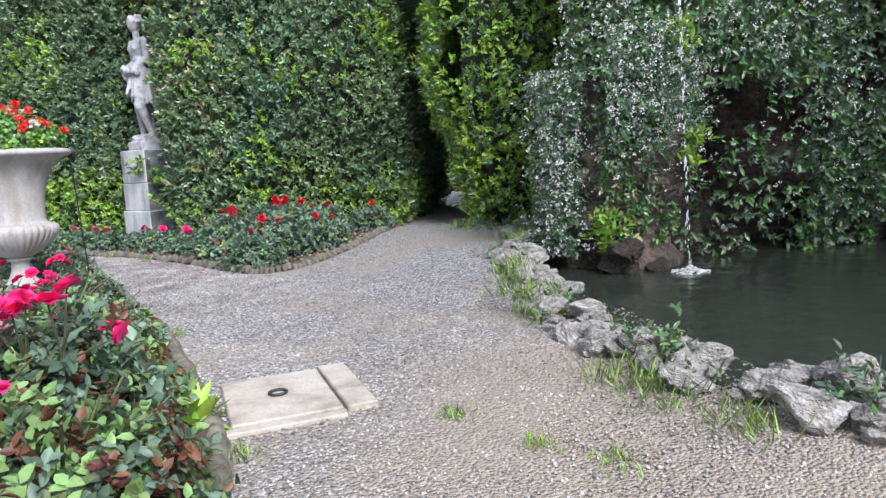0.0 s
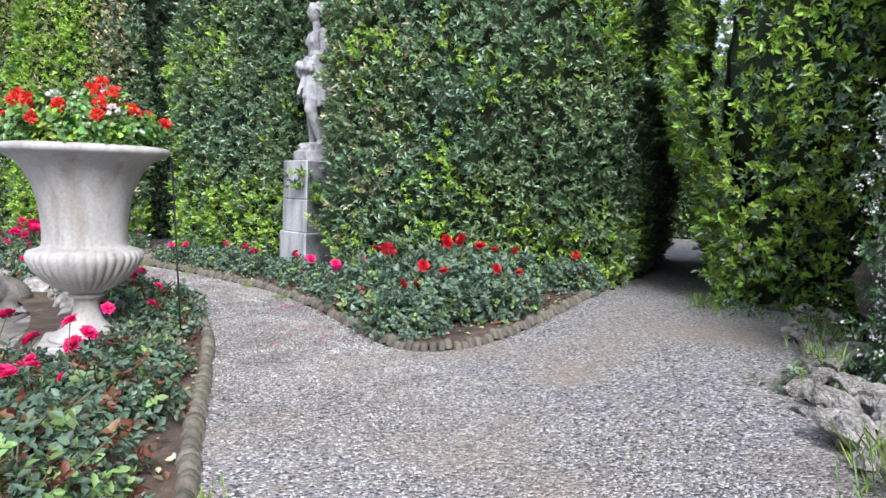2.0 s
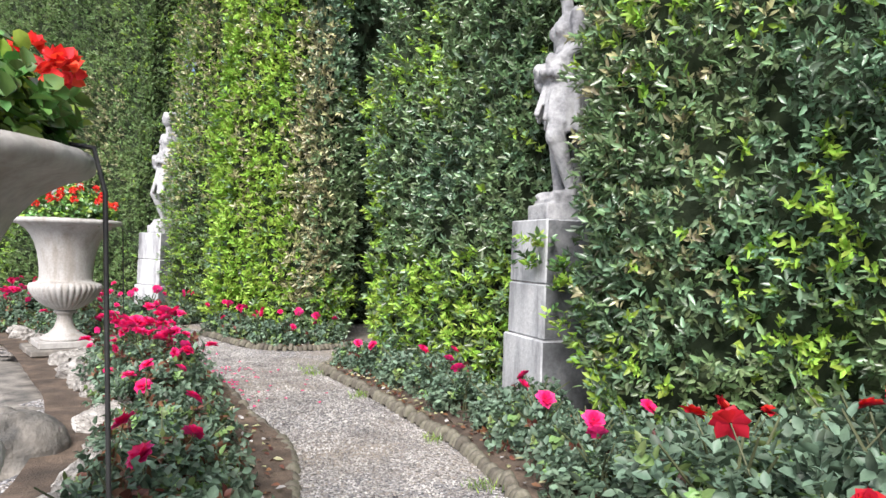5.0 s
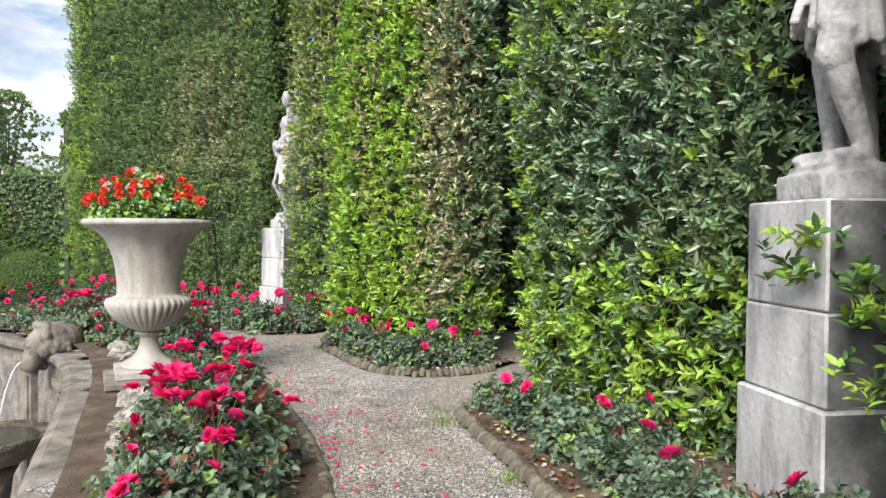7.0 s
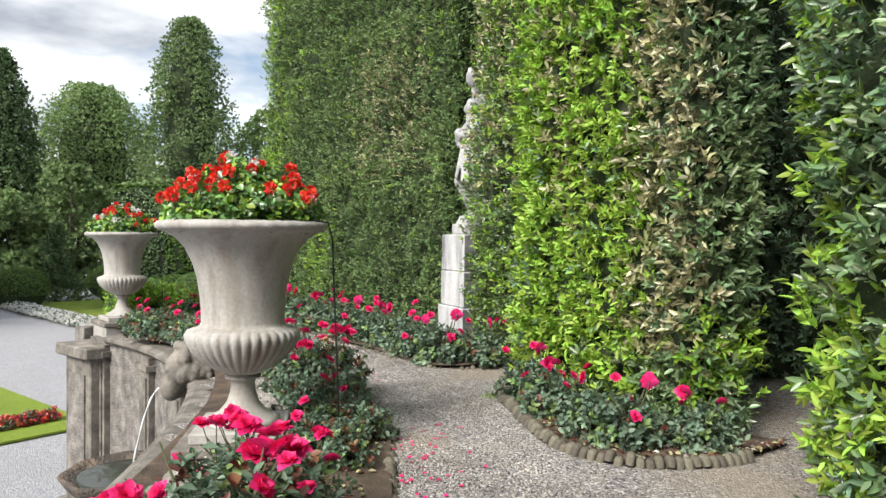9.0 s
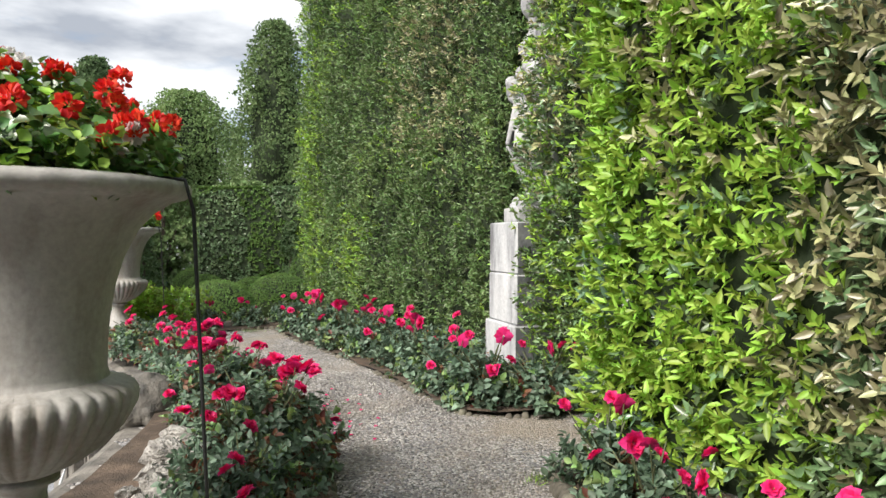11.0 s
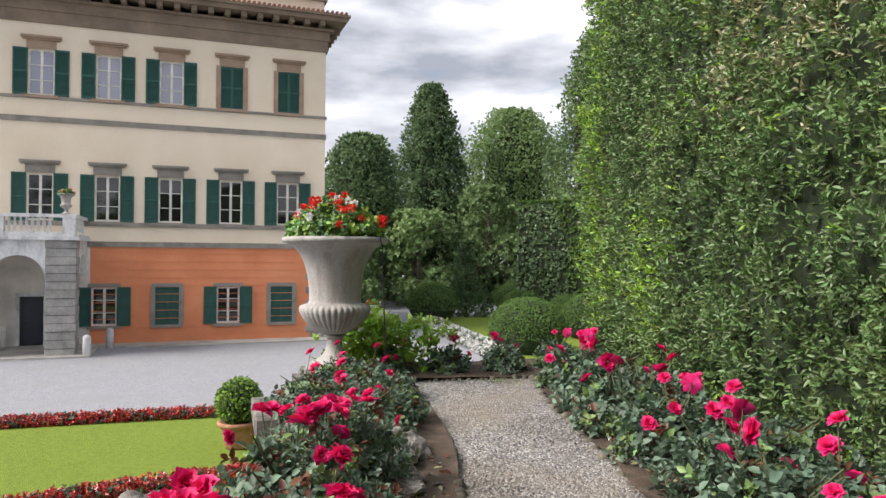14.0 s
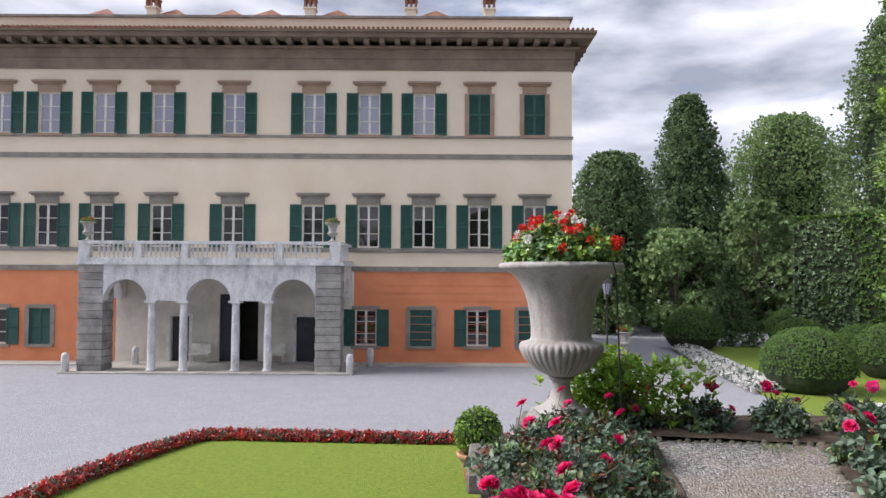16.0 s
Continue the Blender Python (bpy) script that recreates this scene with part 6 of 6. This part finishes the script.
for k in range(1, 44):
    ob = new("modillion", mod.data)
    ob.parent = villa
    ob.location = (X0 + 0.4 + 0.79 * k, 0, 0)
mod.location = (X0 + 0.4, 0, 0)
for k in range(12):
    ob = new("modillion", mod.data)
    ob.parent = villa
    ob.matrix_basis = pose(X1, 0.6 + 0.79 * k, 0, 0, 0, 90)
bm = bmesh.new()
for k in range(150):
    x = X0 - 1.1 + k * 0.246
    tube(bm, [(x, -1.14, vz(13.88)), (x, 0.6, vz(14.12))], [0.085, 0.085], 6)
part("roof_tiles", bm, M_ROOF, villa)
bm = bmesh.new()
box(bm, X0 + 0.05, 0.3, vz(13.85), X1 - 0.05, 15, vz(14.86))
part("attic", bm, M_CREAM, villa)
bm = bmesh.new()
box(bm, X0 - 0.1, 0.15, vz(14.862), X1 + 0.1, 15.2, vz(14.98))
part("attic_cornice", bm, M_PIETRA, villa)
for x in (-3.0, 5.35, 10.7, 14.85):
    bm = bmesh.new()
    box(bm, x - 0.26, 0.5, vz(14.98), x + 0.26, 1.02, vz(15.45))
    box(bm, x - 0.34, 0.42, vz(15.451), x + 0.34, 1.1, vz(15.54))
    chim = part("chimney", bm, M_CREAM, villa)
    bm = bmesh.new()
    for a in range(4):
        m = pose(x, 0.76, vz(15.541), 0, 0, 90 * a)
        box(bm, -0.3, -0.3, 0, -0.2, -0.2, 0.42, m)
        box(bm, -0.05, -0.3, 0, 0.05, -0.22, 0.42, m)
    box(bm, x - 0.34, 0.42, vz(15.962), x + 0.34, 1.1, vz(16.05))
    box(bm, x - 0.2, 0.56, vz(16.051), x + 0.2, 0.96, vz(16.18))
    part("chimney_pot", bm, M_ROOF, chim)
for x in (-5.6, -1.9, 1.1, 3.2, 6.75, 12.0):
    bm = bmesh.new()
    vs = [bm.verts.new(p) for p in ((x - 0.85, 0.3, vz(14.985)), (x + 0.85, 0.3, vz(14.985)), (x, 1.1, vz(15.62)), (x - 0.85, 4, vz(14.985)), (x + 0.85, 4, vz(14.985)), (x, 3.2, vz(15.62)))]
    for f in ((0, 1, 2), (3, 5, 4), (0, 2, 5, 3), (1, 4, 5, 2)):
        bm.faces.new([vs[i] for i in f])
    part("roof_hip", bm, M_ROOF, villa)


def shutter_mesh(w, h):
    """A louvred leaf with stiles, rails and slats; its hinge at x = 0."""
    bm = bmesh.new()
    for x0, x1, z0, z1 in ((0, 0.07, 0, h), (w - 0.07, w, 0, h), (0.07, w - 0.07, 0, 0.1), (0.07, w - 0.07, h - 0.09, h), (0.07, w - 0.07, h * 0.5 - 0.05, h * 0.5 + 0.05)):
        box(bm, x0, -0.04, z0, x1, 0, z1)
    n = int(h / 0.075)
    for k in range(n):
        z = 0.1 + (h - 0.2) * k / n
        vs = [bm.verts.new(p) for p in ((0.07, -0.035, z), (w - 0.07, -0.035, z), (w - 0.07, -0.005, z + 0.06), (0.07, -0.005, z + 0.06))]
        bm.faces.new(vs)
    box(bm, 0.07, -0.006, 0.1, w - 0.07, -0.002, h - 0.09)
    me = bpy.data.meshes.new("shutter")
    bm.to_mesh(me)
    bm.free()
    me.materials.append(M_SHUTTER)
    return me


def sash_mesh(h, rows):
    bm = bmesh.new()
    w = HALF
    for x0, x1, z0, z1 in ((-w, -w + 0.08, 0, h), (w - 0.08, w, 0, h), (-w + 0.08, w - 0.08, 0, 0.09), (-w + 0.08, w - 0.08, h - 0.08, h), (-0.06, 0.06, 0.09, h - 0.08)):
        box(bm, x0, 0.12, z0, x1, 0.19, z1)
    for k in range(1, rows):
        z = h * k / rows
        box(bm, -w + 0.08, 0.13, z - 0.02, -0.06, 0.18, z + 0.02)
        box(bm, 0.06, 0.13, z - 0.02, w - 0.08, 0.18, z + 0.02)
    me = bpy.data.meshes.new("sash")
    bm.to_mesh(me)
    bm.free()
    me.materials.append(M_SASH)
    return me


def pane_mesh(h, rows, mat):
    bm = bmesh.new()
    box(bm, 0, 0.15, 0, HALF - 0.14, 0.156, h / rows - 0.05)
    me = bpy.data.meshes.new("pane")
    bm.to_mesh(me)
    bm.free()
    me.materials.append(mat)
    return me


KIT = {}
for key, (a, b), rows, mt in (("up", UP, 3, M_GLASSUP), ("first", FIRST, 3, M_GLASS), ("low", LOW, 3, M_GLASS)):
    KIT[key] = (b - a, rows, sash_mesh(b - a, rows), shutter_mesh(0.62, b - a + 0.04), shutter_mesh(HALF, b - a), pane_mesh(b - a, rows, mt))


def window(x, z, key, closed, hood, stone):
    h, rows, sash, leaf, shut, pane = KIT[key]
    top = new("window")
    top.parent = villa
    top.location = (x, 0, vz(z))
    bm = bmesh.new()
    if hood:
        box(bm, -0.62, -0.06, h + 0.02, 0.62, 0.0, h + 0.42)
        box(bm, -0.85, -0.24, h + 0.5, 0.85, 0.0, h + 0.6)
        box(bm, -0.78, -0.15, h + 0.42, 0.78, 0.0, h + 0.498)
    else:
        box(bm, -0.72, -0.05, h + 0.02, 0.72, 0.0, h + 0.2)
    part("hood", bm, stone, top)
    if closed:
        for a in (-1, 1):
            bm = bmesh.new()
            box(bm, a * 0.66 - 0.11, -0.05, -0.0, a * 0.66 + 0.11, 0.0, h + 0.02)
            part("jamb", bm, stone, top)
    bm = bmesh.new()
    box(bm, -0.74, -0.12, -0.14, 0.74, 0.0, -0.002)
    part("sill", bm, stone, top)
    if closed:
        for a in (-1, 1):
            ob = new("shutter", shut)
            ob.parent = top
            ob.matrix_basis = pose(-HALF if a < 0 else 0.004, 0.04, 0)
        return
    ob = new("sash", sash)
    ob.parent = top
    for c, r in itertools.product((-1, 1), range(rows)):
        g = new("pane", pane)
        g.parent = top
        g.location = (-HALF + 0.08 if c < 0 else 0.06, 0.0, h * r / rows + 0.025)
    for a in (-1, 1):
        ob = new("shutter", leaf)
        ob.parent = top
        ob.matrix_basis = pose(-HALF - 0.62 if a < 0 else HALF, -0.02, -0.02)


for x in COLS:
    window(x, UP[0], "up", x > 13, True, M_PINKSTONE)
    window(x, FIRST[0], "first", False, True, M_PIETRA)
for k, x in enumerate(GROUND_COLS):
    window(x, LOW[0], "low", k in (2, 4, 6, 0), False, M_PIETRA)

# rusticated corner
for k in range(14):
    bm = bmesh.new()
    box(bm, X1 - (0.95 if k % 2 else 0.75), -0.05, 0.34 * k + 0.01, X1 + 0.05, 0.6, 0.34 * k + 0.33)
    part("quoin", bevelled(bm, 0.02), M_RUST, villa)
for k in range(1, 12):
    bm = bmesh.new()
    box(bm, 7.9, -0.012, 0.4 * k, X1 - 1.0, 0.002, 0.4 * k + 0.025)
    part("render_joint", bm, M_ORANGE, villa)

# ---- portico ----
PY = 38.6
portico = holder("portico", "grey marble arcaded entrance portico with a balustrade", "portico", SITE @ pose(0, PY, COURT))
PD = FY - PY
for side, (a, b) in enumerate(((-4.28, -3.15), (6.62, 7.77))):
    for k in range(14):
        bm = bmesh.new()
        box(bm, a - 0.02 * (k % 2), -0.02 * (k % 2), 0.3535 * k + 0.008, b + 0.02 * (k % 2), 1.1, 0.3535 * k + 0.346)
        part("pier_stone", bevelled(bm, 0.015), M_RUST, portico)
spring, crown, top = vz(0.2), vz(1.2), vz(1.85)


def arcade(name, spans, x_from, x_to, m=None, deep=0.5):
    """A wall above columns, with round arches over the given spans and flat lintels between."""
    bm = bmesh.new()
    cuts = []
    for a, b in spans:
        r, c = (b - a) / 2, (a + b) / 2
        cuts += [(c - r * math.cos(t), spring + r * math.sin(t)) for t in np.linspace(0, math.pi, 19)]
    line = [(x_from, spring + 0.02)] + cuts + [(x_to, spring + 0.02)]
    for (xa, za), (xb, zb) in zip(line, line[1:]):
        if xb - xa < 1e-4:
            continue
        vs = [bm.verts.new((x, y, z)) for y in (0, deep) for x, z in ((xa, za), (xb, zb), (xb, top), (xa, top))]
        if m is not None:
            for v in vs:
                v.co = m @ v.co
        for f in ((0, 1, 2, 3), (7, 6, 5, 4), (0, 4, 5, 1), (3, 2, 6, 7)):
            bm.faces.new([vs[i] for i in f])
    return part(name, bm, M_PORTICO, portico)


arcade("arcade", [(-3.12, -1.15), (0.68, 2.72), (4.58, 6.6)], -3.15, 6.62)
for sx in (-4.28, 7.27):
    arcade("side_arch", [(1.3, 3.4)], 1.1, PD, Matrix(((0, 1, 0, sx), (1, 0, 0, 0), (0, 0, 1, 0), (0, 0, 0, 1))))
for nm, z0, z1, p in (("cornice", top, top + 0.12, 0.14), ("floor_slab", top + 0.121, top + 0.26, 0.08)):
    bm = bmesh.new()
    box(bm, -4.28 - p, -p, z0, 7.77 + p, PD - 0.02, z1)
    part(nm, bm, M_PORTICO, portico)
bm = bmesh.new()
box(bm, -4.9, -0.5, -0.02, 8.4, PD, 0.07)
part("floor", bm, M_PAVE, portico)
for x in (-0.97, 0.5, 2.9, 4.4):
    bm = bmesh.new()
    lathe(bm, [(0.24, 0.06), (0.24, 0.14), (0.2, 0.18), (0.185, 0.25), (0.19, 1.2), (0.165, spring - 0.2), (0.16, spring - 0.17), (0.2, spring - 0.12), (0.22, spring - 0.1)], 18, centre=(x, 0.25, 0))
    col = part("column", bm, M_PORTICO, portico, smooth=True)
    bm = bmesh.new()
    box(bm, x - 0.27, -0.02, spring - 0.099, x + 0.27, 0.52, spring + 0.019)
    part("capital", bm, M_PORTICO, col)
for x, w, h, mt in ((-1.0, 0.45, 2.35, M_BLUEDOOR), (1.5, 0.5, 3.4, M_BLUEDOOR), (5.45, 0.5, 2.35, M_BLUEDOOR)):
    bm = bmesh.new()
    box(bm, x - w, PD + 0.2, 0.07, x + w, PD + 0.26, h)
    for k in range(5):
        box(bm, x - w + 0.08, PD + 0.18, 0.9 + k * (h - 1.0) / 5, x + w - 0.08, PD + 0.2, 0.9 + (k + 0.85) * (h - 1.0) / 5)
    if h > 3:
        fan = [bm.verts.new((x + 0.95 * w * math.cos(a), PD + 0.2, h + 0.95 * w * math.sin(a))) for a in np.linspace(0, math.pi, 13)]
        back = [bm.verts.new((v.co.x, PD + 0.26, v.co.z)) for v in fan]
        bm.faces.new(fan)
        for k in range(12):
            bm.faces.new((fan[k], fan[k + 1], back[k + 1], back[k]))
    part("door", bm, mt, portico)
for x in (-1.0, 5.45):
    bm = bmesh.new()
    box(bm, x - 0.66, PD - 0.05, 0.07, x - 0.5, PD + 0.0, 2.5)
    box(bm, x + 0.5, PD - 0.05, 0.07, x + 0.66, PD + 0.0, 2.5)
    box(bm, x - 0.66, PD - 0.05, 2.36, x + 0.66, PD + 0.001, 2.52)
    part("door_surround", bm, M_PORTICO, portico)
for x in (0.2, 4.0):
    bm = bmesh.new()
    box(bm, x - 0.5, PD - 0.75, 0.45, x + 0.5, PD - 0.25, 0.53)
    box(bm, x - 0.5, PD - 0.28, 0.53, x + 0.5, PD - 0.22, 1.0)
    for a, b in itertools.product((-0.45, 0.4), (-0.72, -0.3)):
        box(bm, x + a, PD + b, 0.06, x + a + 0.05, PD + b + 0.05, 0.45)
    bench = part("bench", bm, M_SASH, None)
    bench.matrix_world = SITE @ pose(0, PY, COURT)
    tagged(bench, "pale wooden bench under the portico", "bench")
bz = top + 0.26
bm = bmesh.new()
lathe(bm, [(0.06, 0), (0.06, 0.05), (0.035, 0.1), (0.07, 0.3), (0.035, 0.52), (0.055, 0.58), (0.06, 0.62)], 8)
bal = part("baluster", bm, M_PORTICO, portico, smooth=True)
bal.location = (-3.4, 0.12, bz + 0.08)
for k in range(1, 48):
    x = -3.4 + k * 0.216
    if (k % 10) in (8, 9):
        continue
    ob = new("baluster", bal.data)
    ob.parent = portico
    ob.location = (x, 0.12, bz + 0.08)
for k in range(14):
    ob = new("baluster", bal.data)
    ob.parent = portico
    ob.location = (7.6, 0.7 + 0.22 * k, bz + 0.08)
for x in (-4.05, *(-3.4 + 0.216 * (8.5 + 10 * k) for k in range(4)), 7.5):
    bm = bmesh.new()
    w = 0.25 if x in (-4.05, 7.5) else 0.16
    box(bm, x - w, -0.04, bz, x + w, 0.32, bz + 0.78)
    part("balustrade_pier", bm, M_PORTICO, portico)
bm = bmesh.new()
box(bm, -4.3, -0.06, bz + 0.701, 7.79, 0.3, bz + 0.84)
box(bm, 7.45, 0.301, bz + 0.701, 7.79, PD - 0.02, bz + 0.84)
box(bm, -4.28, -0.02, bz, 7.77, 0.26, bz + 0.08)
part("handrail", bm, M_PORTICO, portico)
for k, x in enumerate((-3.95, 7.35)):
    at = site(x, PY + 0.13, COURT + bz + 0.86)
    u = urn(*at, "small pale urn on the portico balustrade", 0.62, False)
    geraniums(at.x, at.y, at.z + 0.82, 0.62, 60 + k, 14)
for x in (-4.7, -2.7, 8.25, 8.9):
    y = PY - 0.2 if x in (-4.7, 8.25) else PY + 2.6
    bm = bmesh.new()
    lathe(bm, [(0.17, 0), (0.165, 0.75), (0.14, 0.88), (0.05, 0.93)], 14)
    ob = part("bollard", bm, M_PORTICO, smooth=True)
    ob.matrix_world = SITE @ pose(x, y, COURT)
    tagged(ob, "white stone bollard beside the portico", "bollard", "bollards at the portico")
bm = bmesh.new()
box(bm, X0 - 2, FY - 1.4, COURT - 0.05, X1 + 1.5, FY, COURT + 0.06)
bm.transform(SITE)
tagged(part("pavement_villa", bm, M_PAVE), "pale stone paving along the villa's foot", "paving", kind="structure")
planter = urn(21.6, 41.6, COURT + 0.75, "small white urn with flowers on the forecourt", 0.75, False)
geraniums(21.6, 41.6, COURT + 0.75 + 1.0, 0.75, 70, 14)
pedestal(21.6, 41.6, COURT, COURT + 0.69, "white block under a forecourt urn", 0.3, 0)


def street_lamp(x, y):
    """A lantern with glass sides on a slim iron post."""
    thing = holder("street_lamp", "black iron lantern on a slim post before the villa", "street lamp", pose(x, y, COURT))
    bm = bmesh.new()
    lathe(bm, [(0.16, 0), (0.16, 0.12), (0.09, 0.2), (0.06, 0.5), (0.045, 0.6), (0.04, 3.5), (0.07, 3.55), (0.05, 3.62)], 12)
    part("post", bm, M_IRON, thing, smooth=True)
    bm = bmesh.new()
    for a in range(6):
        t = radians(60 * a)
        tube(bm, [(0.14 * math.cos(t), 0.14 * math.sin(t), 3.63), (0.26 * math.cos(t), 0.26 * math.sin(t), 4.2)], [0.016, 0.016], 5)
    lathe(bm, [(0.16, 3.62), (0.16, 3.65)], 6)
    part("lantern_frame", bm, M_IRON, thing)
    bm = bmesh.new()
    lathe(bm, [(0.13, 3.655), (0.245, 4.195)], 6)
    part("glass", bm, M_GLASSUP, thing)
    bm = bmesh.new()
    lathe(bm, [(0.3, 4.2), (0.29, 4.24), (0.15, 4.42), (0.06, 4.48), (0.05, 4.58), (0.01, 4.64)], 6)
    part("cap", bm, M_IRON, thing)


street_lamp(20.5, 40.3)


# ---- scalloped edging of the beds ----
def edging_mesh():
    """A clay tile on edge with a round top and worn, rounded faces."""
    bm = bmesh.new()
    rows = []
    for x, k in ((-0.028, 0.72), (-0.018, 0.95), (0.0, 1.0), (0.018, 0.95), (0.028, 0.72)):
        rows.append([bm.verts.new((x, 0.055 * k * math.cos(a), 0.02 + 0.075 * k * math.sin(a))) for a in np.linspace(0, math.pi, 7)]
                    + [bm.verts.new((x, -0.055 * k, -0.08)), bm.verts.new((x, 0.055 * k, -0.08))])
    for a, b in zip(rows, rows[1:]):
        for k in range(8):
            bm.faces.new((a[k], a[k + 1], b[k + 1], b[k]))
    bm.faces.new(rows[0])
    bm.faces.new(rows[-1][::-1])
    me = bpy.data.meshes.new("edging_tile")
    bmesh.ops.recalc_face_normals(bm, faces=bm.faces)
    bm.to_mesh(me)
    bm.free()
    me.polygons.foreach_set("use_smooth", [True] * len(me.polygons))
    me.materials.append(M_EDGING)
    return me


EDGE = edging_mesh()


def edging(line, label, step=0.062, sink=0.0, sink_from=0):
    top = tagged(new("edging"), label, "edging", kind="structure")
    r = random.Random(len(line))
    p = resample(line, step)[:300]
    d = np.gradient(p, axis=0)
    for k in range(len(p)):
        ob = new("edging_tile", EDGE)
        ob.parent = top
        ob.matrix_basis = pose(p[k, 0], p[k, 1], gz(*p[k]) + r.uniform(-0.03, 0.008) - (sink * r.uniform(0.7, 1.2) if k >= sink_from else 0), r.uniform(-6, 6), r.uniform(-10, 10), math.degrees(math.atan2(d[k, 1], d[k, 0])) + r.uniform(-5, 5)) @ Matrix.Diagonal((1, r.uniform(0.85, 1.1), r.uniform(0.85, 1.12), 1))


edging(LEFT[2:], "low edging of mossy rounded clay tiles", sink=0.045, sink_from=110)
edging(BED_ONE, "low edging of grey rounded clay tiles round a rose bed")
edging(BED_TWO, "low edging of grey rounded clay tiles")
edging(BED_THREE, "low edging of half-buried rounded clay tiles", sink=0.07)
edging(BED_END, "low edging across the end of the path", sink=0.075)
